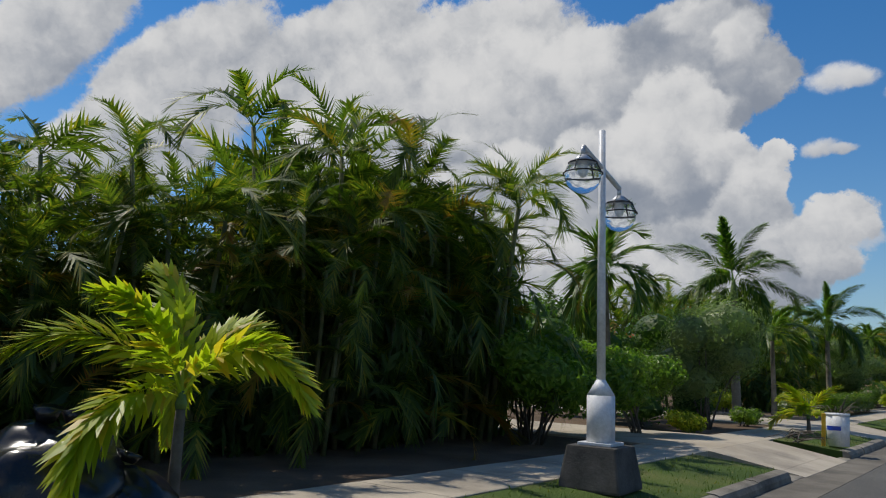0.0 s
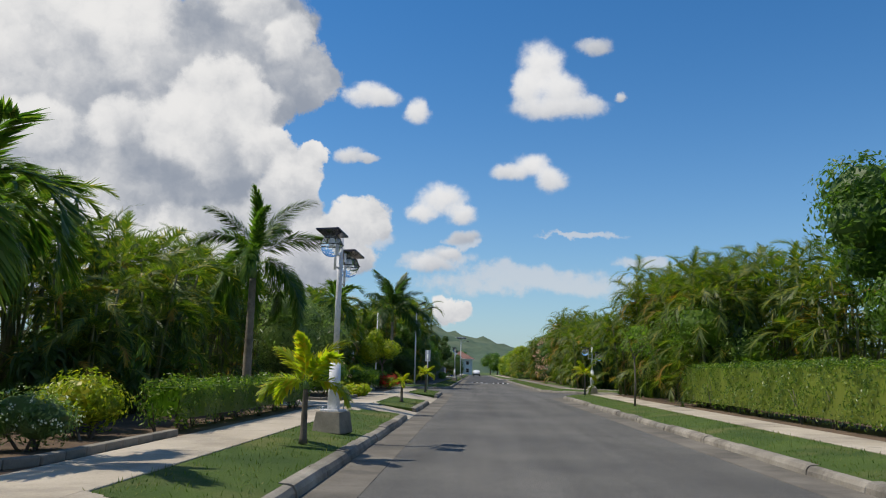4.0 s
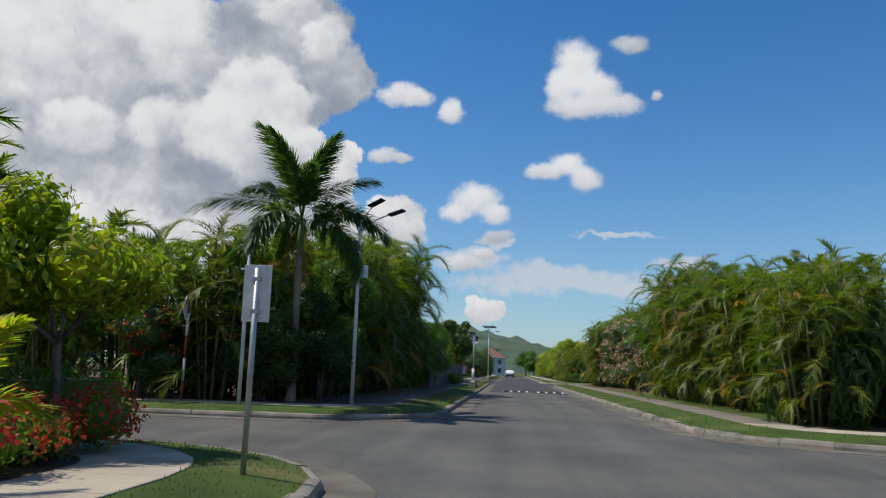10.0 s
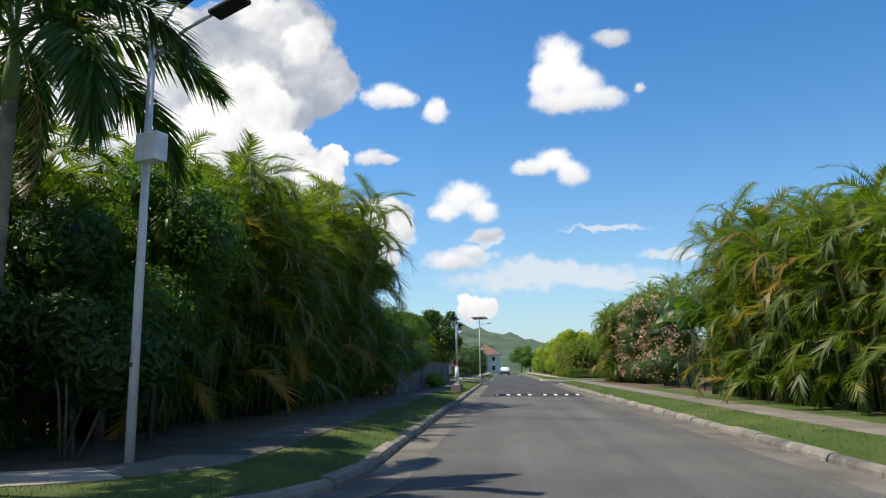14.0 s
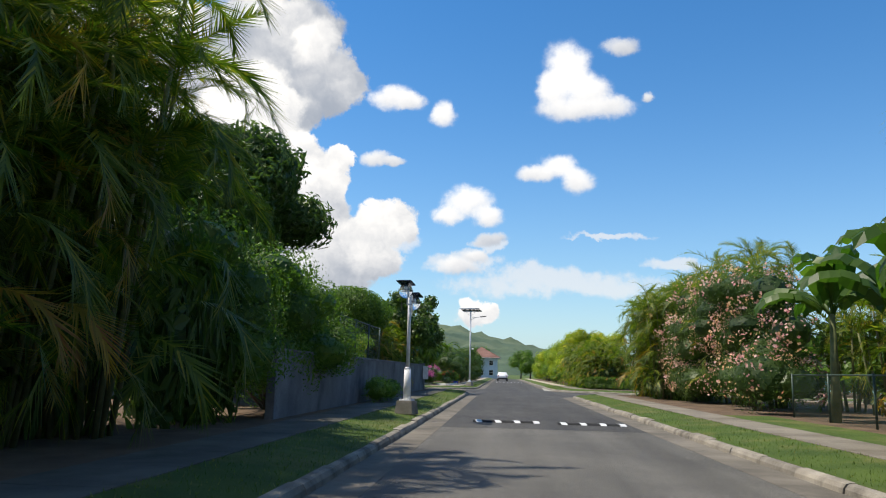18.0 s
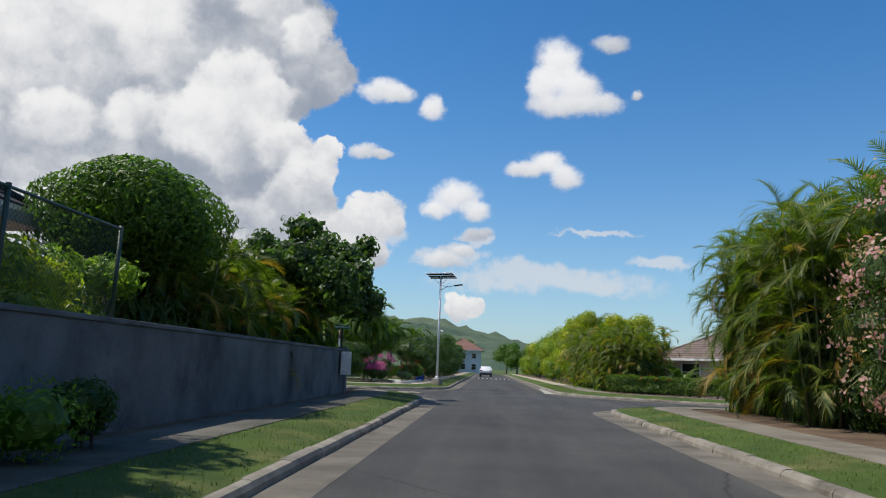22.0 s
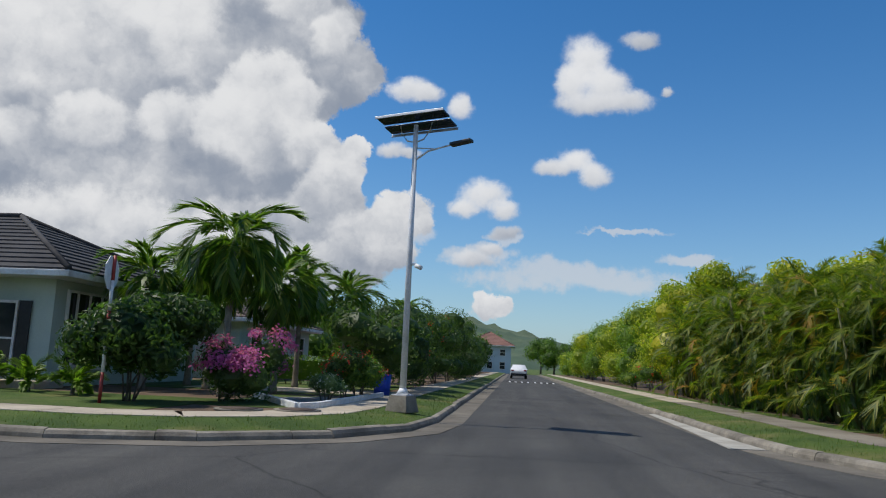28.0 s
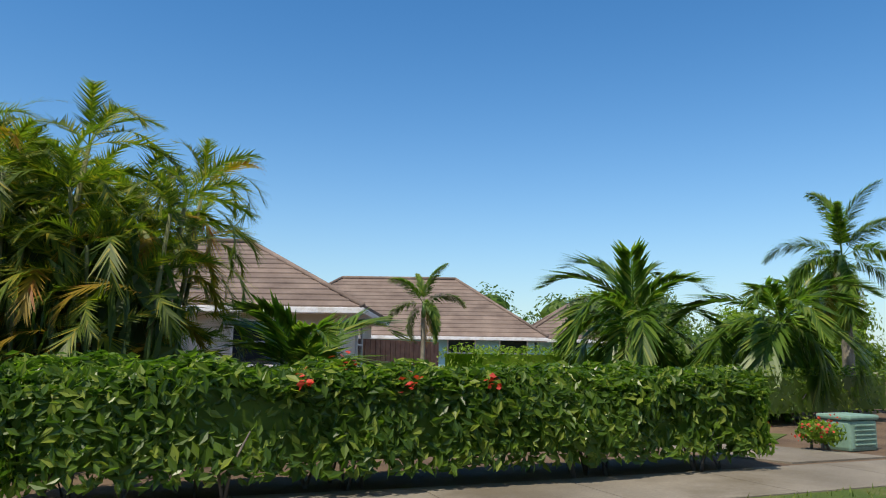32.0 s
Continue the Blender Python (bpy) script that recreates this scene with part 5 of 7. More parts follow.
BLUE_WALL = rough_mat("pale_blue_wall", (0.42, 0.52, 0.62), (0.50, 0.60, 0.70), 0.6, 0.85, 10.0, 0.1)
TIMBER = rough_mat("red_brown_timber", (0.20, 0.10, 0.07), (0.29, 0.16, 0.11), 3.0, 0.8, 25.0, 0.3, random_tone=0.4)
BLUE_PLASTIC = plain_mat("blue_plastic", (0.02, 0.06, 0.45), 0.4)
GREEN_BOX = rough_mat("green_cabinet_paint", (0.16, 0.27, 0.21), (0.22, 0.34, 0.27), 2.0, 0.5, 20.0, 0.08)


def cyl(name, r0, r1, z0, z1, material, parent, x=0.0, y=0.0, sides=16, label=""):
    return tube(name, [(x, y, z0), (x, y, z1)], [r0, r1], material, parent, sides, label)


def ball_mesh(name, r, material, zs=1.0):
    bm = bmesh.new()
    bmesh.ops.create_uvsphere(bm, u_segments=20, v_segments=12, radius=r)
    bmesh.ops.scale(bm, vec=(1, 1, zs), verts=bm.verts[:])
    me = bpy.data.meshes.new(name)
    bm.to_mesh(me)
    bm.free()
    me.materials.append(material)
    me.shade_smooth()
    return me


def ring_mesh(name, r, t, material):
    g = Geo()
    n = 20
    tube_geo(g, [(r * math.cos(2 * math.pi * i / n), r * math.sin(2 * math.pi * i / n), 0) for i in range(n + 1)], [t] * (n + 1), 5, False)
    return g.mesh(name, material, True)


GLOBE, RING, BULB = ball_mesh("globe", 0.19, GLASS), ring_mesh("cage_ring", 0.20, 0.009, DARK_METAL), ball_mesh("bulb", 0.05, SIGN_WHITE, 1.6)


def lamp_head(t, x, y, z, panel=True):
    """A clear globe in a dark cage under a small solar plate."""
    g = put("globe", GLOBE, t, pose(x, y, z))
    g.visible_shadow = False
    for dz, s in ((0.02, 1.0), (0.13, 0.75)):
        put("cage_ring", RING, t, pose(x, y, z + dz) @ Matrix.Diagonal((s, s, 1, 1)))
    put("bulb", BULB, t, pose(x, y, z + 0.06))
    for k in range(4):
        a = k * math.pi / 2
        tube("cage_bar", [(x + 0.2 * math.cos(a), y + 0.2 * math.sin(a), z + 0.02), (x + 0.15 * math.cos(a), y + 0.15 * math.sin(a), z + 0.13), (x + 0.05 * math.cos(a), y + 0.05 * math.sin(a), z + 0.21)], [0.006] * 3, DARK_METAL, t, 4)
    if panel:
        part("solar_plate", box_bm(0.42, 0.42, 0.03, 0.005), PANEL, t, "dark solar plate", pose(x, y, z + 0.22, 0, 12, 0))
    else:
        cyl("cap", 0.15, 0.04, z + 0.12, z + 0.22, STEEL, t, x, y)


def globe_lamp(x, y, z, top, turn, sleeve=0.85, block=True, label="white street lamp with two clear globes on a concrete block"):
    t = thing("street_lamp", label, "street lamp", x, y, z, turn, "globe street lamps")
    b = 0.0
    if block:
        bm = box_bm(0.52, 0.52, 0.36, 0.02)
        for v in bm.verts:
            if v.co.z > 0.2:
                v.co.x *= 0.84
                v.co.y *= 0.84
        part("concrete_block", bm, KERB, t, "dark stained concrete block")
        b = 0.36
    part("base_plate", box_bm(0.34, 0.34, 0.03, 0.006, z=b), WHITE_PAINT, t)
    for sx in (-1, 1):
        for sy in (-1, 1):
            cyl("bolt", 0.014, 0.014, b + 0.03, b + 0.08, STEEL, t, sx * 0.13, sy * 0.13, 6)
    cyl("sleeve", 0.105, 0.095, b + 0.03, b + sleeve, WHITE_PAINT, t)
    cyl("collar", 0.10, 0.06, b + sleeve, b + sleeve + 0.05, WHITE_PAINT, t)
    cyl("pole", 0.052, 0.045, b + sleeve + 0.04, top, WHITE_PAINT, t)
    for s, dz in ((1, -0.62), (-1, -0.36)):
        for q in (0.0, 0.22):
            tube("bracket_arm", [(0, 0, top + dz - 0.25 + q), (s * 0.20, 0, top + dz - 0.25 + q)], [0.018] * 2, WHITE_PAINT, t, 6)
        tube("bracket_post", [(s * 0.20, 0, top + dz - 0.30), (s * 0.20, 0, top + dz + 0.30)], [0.022] * 2, WHITE_PAINT, t, 6)
        lamp_head(t, s * 0.36, 0, top + dz + 0.08)
    return t


globe_lamp(-3.75, 14.37, VZ + 0.03, 3.42, 75)
globe_lamp(-3.6, 84.1, VZ + 0.03, 3.60, 78)
globe_lamp(-8.6, 115.0, GZ, 3.75, 10)
globe_lamp(4.95, 42.4, VZ + 0.05, 2.5, 0)

# the older lamp with a square pedestal
t = thing("street_lamp", "white street lamp on a square pedestal with hanging globes", "street lamp", -3.94, -10.11, VZ + 0.05, 3, "globe street lamps")
bm = box_bm(0.66, 0.66, 0.44, 0.03)
for v in bm.verts:
    if v.co.z > 0.3:
        v.co.x *= 0.82
        v.co.y *= 0.82
part("plinth", bm, rough_mat("dark_concrete", (0.05, 0.048, 0.045), (0.12, 0.11, 0.10), 3.0, 0.95, 35.0, 0.4), t, "dark concrete plinth")
cyl("pedestal", 0.155, 0.155, 0.47, 0.94, WHITE_PAINT, t, 0, 0, 8)
part("pedestal_foot", box_bm(0.36, 0.36, 0.03, 0.006, z=0.44), WHITE_PAINT, t)
cyl("shoulder", 0.155, 0.05, 0.94, 1.10, WHITE_PAINT, t, 0, 0, 8)
cyl("pole", 0.046, 0.036, 1.09, 3.80, WHITE_PAINT, t)
tube("cross_arm", [(0, -0.50, 3.48), (0, 0.50, 3.26)], [0.03] * 2, WHITE_PAINT, t, 8)
for s in (-1, 1):
    tube("drop", [(0, s * 0.5, 3.37 - s * 0.11), (0, s * 0.5, 3.27 - s * 0.11)], [0.025] * 2, STEEL, t, 8)
    lamp_head(t, 0, s * 0.5, 3.06 - s * 0.11, False)


def solar_lamp(x, y, z, pole_h, turn, r=0.075, block=True, tilt=9, label="tall white solar street lamp with a long panel"):
    t = thing("solar_street_lamp", label, "street lamp", x, y, z, turn, "solar street lamps")
    b = 0.0
    if block:
        bm = box_bm(0.55, 0.55, 0.36, 0.02)
        for v in bm.verts:
            if v.co.z > 0.2:
                v.co.x *= 0.78
                v.co.y *= 0.78
        part("concrete_block", bm, KERB, t, "grey concrete block")
        b = 0.36
    part("base_plate", box_bm(0.36, 0.36, 0.025, 0.005, z=b), WHITE_PAINT, t)
    cyl("base_cone", 0.15, r, b + 0.02, b + 0.16, WHITE_PAINT, t)
    cyl("pole", r, r * 0.72, b + 0.1, pole_h, WHITE_PAINT, t)
    for s in (-1, 1):
        tube("panel_brace", [(0, 0, pole_h - 0.42), (s * 0.22, 0, pole_h - 0.36), (s * 0.38, 0, pole_h - 0.16), (s * 0.42, 0, pole_h + 0.02)], [0.018] * 4, WHITE_PAINT, t, 6)
    for k in range(2):
        part("solar_panel", box_bm(1.75, 0.36, 0.04, 0.006), PANEL, t, "dark solar panel", pose(0, -0.19 + 0.38 * k, pole_h + 0.06 + 0.11 * (0.5 - k), -tilt, 0, 0))
        part("panel_frame", box_bm(1.80, 0.03, 0.06, 0.004), STEEL, t, "", pose(0, -0.38 + 0.76 * k, pole_h + 0.02 + 0.22 * (0.5 - k), -tilt, 0, 0))
    tube("lamp_arm", [(0, 0, pole_h - 0.85), (0.35, 0, pole_h - 0.66), (1.0, 0, pole_h - 0.56)], [0.026, 0.024, 0.02], WHITE_PAINT, t, 8)
    tube("arm_stay", [(0, 0, pole_h - 0.55), (0.5, 0, pole_h - 0.62)], [0.014] * 2, WHITE_PAINT, t, 6)
    part("lamp_head", box_bm(0.52, 0.20, 0.07, 0.02), DARK_METAL, t, "flat dark lamp head", pose(1.2, 0, pole_h - 0.58, 0, -6, 0))
    return t


t = solar_lamp(-3.84, 128.9, VZ + 0.05, 6.55, -22)
part("camera_mount", box_bm(0.16, 0.05, 0.05, 0.01), STEEL, t, "", pose(0.10, 0, 3.25))
tube("security_camera", [(0.18, 0, 3.24), (0.34, -0.05, 3.18)], [0.055, 0.05], SIGN_WHITE, t, 10, "small white security camera")

# pole with a flat lamp head and a control box
t = thing("street_light", "slim white street light with a flat head and box", "street lamp", -5.72, 55.9, GZ, -20)
tube("pole", [(0, 0, 0), (0, 0, 5.35)], [0.06, 0.045], WHITE_PAINT, t, 12)
tube("arm", [(0, 0, 5.0), (0.5, 0.05, 5.35), (0.95, 0.1, 5.5)], [0.03, 0.026, 0.02], STEEL, t, 8)
part("lamp_head", box_bm(0.50, 0.24, 0.06, 0.02), DARK_METAL, t, "flat dark lamp head", pose(1.15, 0.1, 5.5, 0, -14, 0))
tube("upper_arm", [(0, 0, 5.3), (0.35, 0.05, 5.75)], [0.022, 0.018], STEEL, t, 8)
part("solar_plate", box_bm(0.50, 0.28, 0.035, 0.006), PANEL, t, "dark solar plate", pose(0.45, 0.1, 5.85, 0, -22, 0))
part("control_box", box_bm(0.34, 0.20, 0.36, 0.015), SIGN_WHITE, t, "pale grey control box", pose(0.16, -0.08, 3.62))
t = thing("street_light", "slim white pole with a sensor arm", "street lamp", -8.3, 53.9, GZ - 0.05, 0)
tube("pole", [(0, 0, 0), (0, 0, 5.0)], [0.055, 0.04], WHITE_PAINT, t, 12)
tube("arm", [(-0.2, 0, 3.6), (0.15, 0, 3.65)], [0.03, 0.03], STEEL, t, 8)
part("sensor_box", box_bm(0.12, 0.12, 0.22, 0.01), SIGN_WHITE, t, "", pose(0.08, 0, 4.75))


def plate_sign(name, x, y, z, h, w, ph, turn, label, pole_mat, plate_mat, lean=0.0):
    t = thing(name, label, "road sign", x, y, z, turn)
    tube("post", [(0, 0, 0), (lean, 0, h)], [0.03, 0.03], pole_mat, t, 10)
    part("plate", box_bm(w, 0.008, ph, 0.003), plate_mat, t, "", pose(lean, 0.036, h - ph + 0.04))
    for q in (0.12, ph - 0.14):
        part("clamp", box_bm(0.09, 0.06, 0.05, 0.008), STEEL, t, "", pose(lean, 0.0, h - ph + q))
    return t


plate_sign("road_sign", -3.93, 42.2, VZ + 0.05, 2.1, 0.29, 0.60, 6, "white rectangular road sign seen from behind", STEEL, SIGN_WHITE)


def stop_sign(x, y, z, turn, label):
    t = thing("stop_sign", label, "road sign", x, y, z, turn)
    for i in range(4):
        cyl("post_band", 0.035, 0.035, i * 0.6, i * 0.6 + 0.6, RED_PAINT if i % 2 == 0 else SIGN_WHITE, t, 0, 0, 10)
    bm = bmesh.new()
    bmesh.ops.create_circle(bm, cap_ends=True, segments=8, radius=0.36)
    bmesh.ops.rotate(bm, matrix=Matrix.Rotation(radians(22.5), 3, "Z"), verts=bm.verts[:])
    r = bmesh.ops.extrude_face_region(bm, geom=bm.faces[:])
    bmesh.ops.translate(bm, vec=(0, 0, 0.01), verts=[v for v in r["geom"] if isinstance(v, bmesh.types.BMVert)])
    part("plate", bm, SIGN_WHITE, t, "pale back of an octagonal plate", pose(0, 0.04, 2.55, 90, 0, 0))
    cyl("post_top", 0.034, 0.034, 2.4, 2.9, RED_PAINT, t, 0, 0, 10)
    return t


stop_sign(-9.4, 126.4, GZ, 98, "stop sign on a red and white banded post")
stop_sign(-10.0, 54.2, GZ - 0.05, 98, "stop sign on a red and white banded post before dark shrubs")

# street name sign
t = thing("street_name_sign", "green street name plate on a dark square post", "street sign", -7.3, 116.45, VZ + 0.06, 4)
part("post", box_bm(0.07, 0.07, 2.55, 0.006), DARK_METAL, t)
part("name_plate", box_bm(0.62, 0.02, 0.15, 0.004), GREEN_SIGN, t, "green plate with white letters", pose(0, 0, 2.56))
fc = bpy.data.curves.new("lettering", "FONT")
fc.body, fc.size, fc.extrude, fc.align_x, fc.align_y = "ALLAMANDA AVE", 0.085, 0.002, "CENTER", "CENTER"
tmp = bpy.data.objects.new("lettering_tmp", fc)
scene.collection.objects.link(tmp)
bpy.context.view_layer.update()
me = bpy.data.meshes.new_from_object(tmp.evaluated_get(bpy.context.evaluated_depsgraph_get()))
bpy.data.objects.remove(tmp)
me.name = "lettering"
me.materials.clear()
me.materials.append(SIGN_WHITE)
put("lettering", me, t, pose(0, -0.014, 2.635, 90, 0, 0), "white capital letters")


# speed humps
def hump(x, y, n, label="black and white striped rubber speed hump"):
    t = thing("speed_hump", label, "speed hump", x, y, 0.0, 0, "rubber speed humps")
    L = 1.83 / n
    prof = [(-0.16, 0.0), (-0.12, 0.035), (-0.04, 0.055), (0.04, 0.055), (0.12, 0.035), (0.16, 0.0)]
    for i in range(n):
        g = Geo()
        vs = [(-0.915 + i * L + s, o, z) for s in (0.003, L - 0.003) for o, z in prof]
        k = len(prof)
        g.add(vs, [(j, j + 1, k + j + 1, k + j) for j in range(k - 1)] + [tuple(range(k)), tuple(range(2 * k - 1, k - 1, -1))])
        put("segment", g.mesh("segment", RUBBER), t)
        if i % 2 == 0:
            g = Geo()
            e = 0.003
            vs = [(-0.915 + i * L + (0.10 - 0.10 * (o + 0.16) / 0.32 + s * 0.16), o, z + e) for s in (0, 1) for o, z in prof]
            g.add(vs, [(j, 6 + j, 7 + j, j + 1) for j in range(5)])
            put("stripe", g.mesh("stripe", SIGN_WHITE), t, None, "white reflective stripe")


hump(-0.88, 84.6, 7)
hump(1.42, 84.4, 7)
hump(-1.1, 178.5, 7)
hump(1.1, 178.5, 7)


# parked car seen from behind
def car(x, y):
    t = thing("car", "white compact suv standing on the road", "car", x, y, 0.0)
    body = rough_mat("white_car_paint", (0.70, 0.70, 0.71), (0.76, 0.76, 0.77), 1.0, 0.25, 60.0, 0.02)
    prof = [(-2.15, 0.45), (-2.2, 0.75), (-2.12, 1.02), (-1.85, 1.12), (-1.35, 1.52), (-0.9, 1.60), (0.2, 1.58), (0.95, 1.08), (2.0, 0.92), (2.15, 0.6), (2.1, 0.40), (1.0, 0.30), (-1.0, 0.30)]
    bm = bmesh.new()
    rows = []
    for sx, sh in ((-0.93, 1.0), (-0.90, 1.0), (0.90, 1.0), (0.93, 1.0)):
        rows.append([bm.verts.new((sx * (0.80 if z > 1.3 else 1.0), yy, z if abs(sx) < 0.92 else z * 0.97)) for yy, z in prof])
    for a, b in zip(rows, rows[1:]):
        for i in range(len(prof)):
            bm.faces.new((a[i], a[(i + 1) % len(prof)], b[(i + 1) % len(prof)], b[i]))
    bm.faces.new(rows[0][::-1])
    bm.faces.new(rows[-1])
    bmesh.ops.recalc_face_normals(bm, faces=bm.faces[:])
    bmesh.ops.bevel(bm, geom=bm.edges[:], offset=0.03, segments=2, affect="EDGES")
    part("body", bm, body, t, "", None, True)
    part("rear_window", box_bm(1.25, 0.03, 0.42, 0.02), PANE, t, "dark rear window", pose(0, -1.64, 1.11, -48, 0, 0))
    for s in (-1, 1):
        part("tail_light", box_bm(0.30, 0.06, 0.16, 0.02), RED_PAINT, t, "red tail light", pose(s * 0.72, -2.16, 0.86))
        part("side_window", box_bm(0.03, 1.7, 0.34, 0.02), PANE, t, "dark side window", pose(s * 0.83, -0.3, 1.13, 0, s * -18, 0))
        part("wing_mirror", box_bm(0.16, 0.10, 0.12, 0.03), body, t, "", pose(s * 1.0, 0.75, 1.0))
        for yy in (-1.3, 1.3):
            w = tube("wheel", [(s * 0.95, yy, 0.33), (s * 0.70, yy, 0.33)], [0.33, 0.33], RUBBER, t, 20)
            tube("rim", [(s * 0.958, yy, 0.33), (s * 0.90, yy, 0.33)], [0.21, 0.21], STEEL, w, 14)
    part("bumper", box_bm(1.75, 0.16, 0.22, 0.04), DARK_METAL, t, "dark plastic bumper", pose(0, -2.18, 0.38))
    part("number_plate", box_bm(0.40, 0.02, 0.12, 0.004), SIGN_WHITE, t, "", pose(0, -2.24, 0.72))


car(-1.0, 201.0)

# refuse bags
for i, (x, y, s) in enumerate(((-5.15, -15.15, 0.50), (-4.95, -14.72, 0.34), (-5.6, -14.75, 0.46), (-5.0, -15.8, 0.45))):
    bm = bmesh.new()
    bmesh.ops.create_icosphere(bm, subdivisions=4, radius=1.0)
    for v in bm.verts:
        n1 = noise.noise(v.co * 2.2 + Vector((i * 7, 0, 0))) * 0.18
        n2 = abs(noise.noise(v.co * 6.5 + Vector((0, i * 5, 0)))) * 0.12
        neck = max(0, v.co.z - 0.75) * 1.2
        v.co *= (1 + n1 - n2)
        v.co.z = max(v.co.z * 0.85, -0.6) + neck * 0.3
    t = thing("refuse_bag", "full black plastic refuse bag on the grass", "bag", x, y, VZ + 0.02 + 0.58 * s, i * 70, "refuse bags")
    part("bag", bm, BLACK_BAG, t, "", Matrix.Scale(s, 4), True)
    tube("knot", [(0, 0, 0.95 * s), (0.02, 0, 1.12 * s)], [0.05, 0.09], BLACK_BAG, t, 8)

# white drum used as a bin, with garden waste beside it
t = thing("waste_drum", "white plastic drum with a blue label holding cuttings", "drum", -3.35, -0.95, VZ + 0.04)
cyl("drum", 0.19, 0.21, 0.0, 0.60, SIGN_WHITE, t, 0, 0, 24)
cyl("rim", 0.22, 0.22, 0.58, 0.62, SIGN_WHITE, t, 0, 0, 24)
g = Geo()
vs = [(0.204 * math.cos(a), 0.204 * math.sin(a), z) for z in (0.30, 0.38) for a in (radians(-150 + 12 * i) for i in range(8))]
g.add(vs, [(i, i + 1, 9 + i, 8 + i) for i in range(7)])
put("label_band", g.mesh("label_band", BLUE_PLASTIC), t, None, "faded blue label")
r = random.Random(4)
for i in range(9):
    a = r.uniform(0, 6.28)
    tube("twig", [(0, 0, 0.5), (0.25 * math.cos(a), 0.25 * math.sin(a), 0.75), (0.5 * math.cos(a), 0.5 * math.sin(a), 0.8 + r.uniform(-.2, .2))], [0.012, 0.01, 0.004], BARK, t, 5)
t = thing("marker_post", "short yellow plastic marker post beside the drum", "post", -3.55, -1.3, VZ + 0.04)
part("post", box_bm(0.07, 0.05, 0.62, 0.008), plain_mat("yellow_plastic", (0.65, 0.38, 0.02), 0.5), t, "", pose(0, 0, 0, 4, 3, 0))
t = thing("garden_waste", "heap of dry brown branches on the verge", "branches", -3.9, -1.5, VZ + 0.04)
for i in range(22):
    a, l = r.uniform(0, 6.28), r.uniform(0.3, 0.7)
    tube("branch", [(r.uniform(-.2, .2), r.uniform(-.2, .2), 0.03 + 0.01 * i), (l * 0.5 * math.cos(a), l * 0.5 * math.sin(a), 0.12 + 0.008 * i), (l * math.cos(a), l * math.sin(a), 0.05 + r.uniform(0, .2))], [0.014, 0.01, 0.004], BARK, t, 5)

# ---- grey boundary wall with its fence ----
t = thing("boundary_wall", "grey rendered boundary wall with dark stains", "wall", -6.0, 100.0, GZ - 0.02, kind="structure")
part("wall", box_bm(0.20, 30.4, 1.48, 0.015), PLASTER, t, "", pose(0, -5.25, 0))
part("coping", box_bm(0.26, 30.5, 0.07, 0.015), PLASTER, t, "", pose(0, -5.25, 1.48))
part("end_pier", box_bm(0.34, 0.34, 1.62, 0.015), PLASTER, t, "", pose(0, 10.1, 0))
t = thing("meter_cabinet", "pale grey meter cabinet on the wall end", "cabinet", -5.68, 109.2, GZ + 0.65)
part("body", box_bm(0.28, 0.42, 0.78, 0.012), SIGN_WHITE, t)
part("door", box_bm(0.012, 0.36, 0.70, 0.004), STEEL, t, "", pose(0.145, 0, 0.04))


GREEN_WIRE = plain_mat("green_coated_wire", (0.03, 0.06, 0.045), 0.5)


def chain_fence(x, y0, y1, z, h, label, wire=STEEL):
    t = thing("chain_link_fence", label, "fence", x, y0, z)
    n = max(1, round((y1 - y0) / 2.4))
    L = y1 - y0
    for i in range(n + 1):
        cyl("post", 0.03, 0.03, 0.0, h + 0.04, wire, t, 0, L * i / n, 10)
    tube("top_rail", [(0, 0, h), (0, L, h)], [0.02, 0.02], wire, t, 8)
    g, s = Geo(), 0.075
    k = int((L + h) / s)
    for d in (1, -1):
        for i in range(k):
            a = i * s - (h if d > 0 else 0)
            p0, p1 = max(0.0, a), min(L, a + h)
            if p1 - p0 < 0.02:
                continue
            z0 = (p0 - a) if d > 0 else h - (p0 - a)
            z1 = (p1 - a) if d > 0 else h - (p1 - a)
            g.add([(0.002 * d, p0, z0 - 0.0035), (0.002 * d, p0, z0 + 0.0035), (0.002 * d, p1, z1 + 0.0035), (0.002 * d, p1, z1 - 0.0035)], [(0, 1, 2, 3)])
    ob = put("wire_mesh", g.mesh("wire_mesh", wire), t)
    ob["kind"] = "stuff"


chain_fence(-6.0, 86.2, 93.6, GZ + 1.52, 1.25, "dark chain-link fence on top of the boundary wall", GREEN_WIRE)
chain_fence(7.7, 72.0, 87.0, GZ, 1.25, "dark green chain-link fence before the garden", GREEN_WIRE)
chain_fence(9.8, 2.0, 14.0, GZ, 1.5, "chain-link fence beside a lawn")


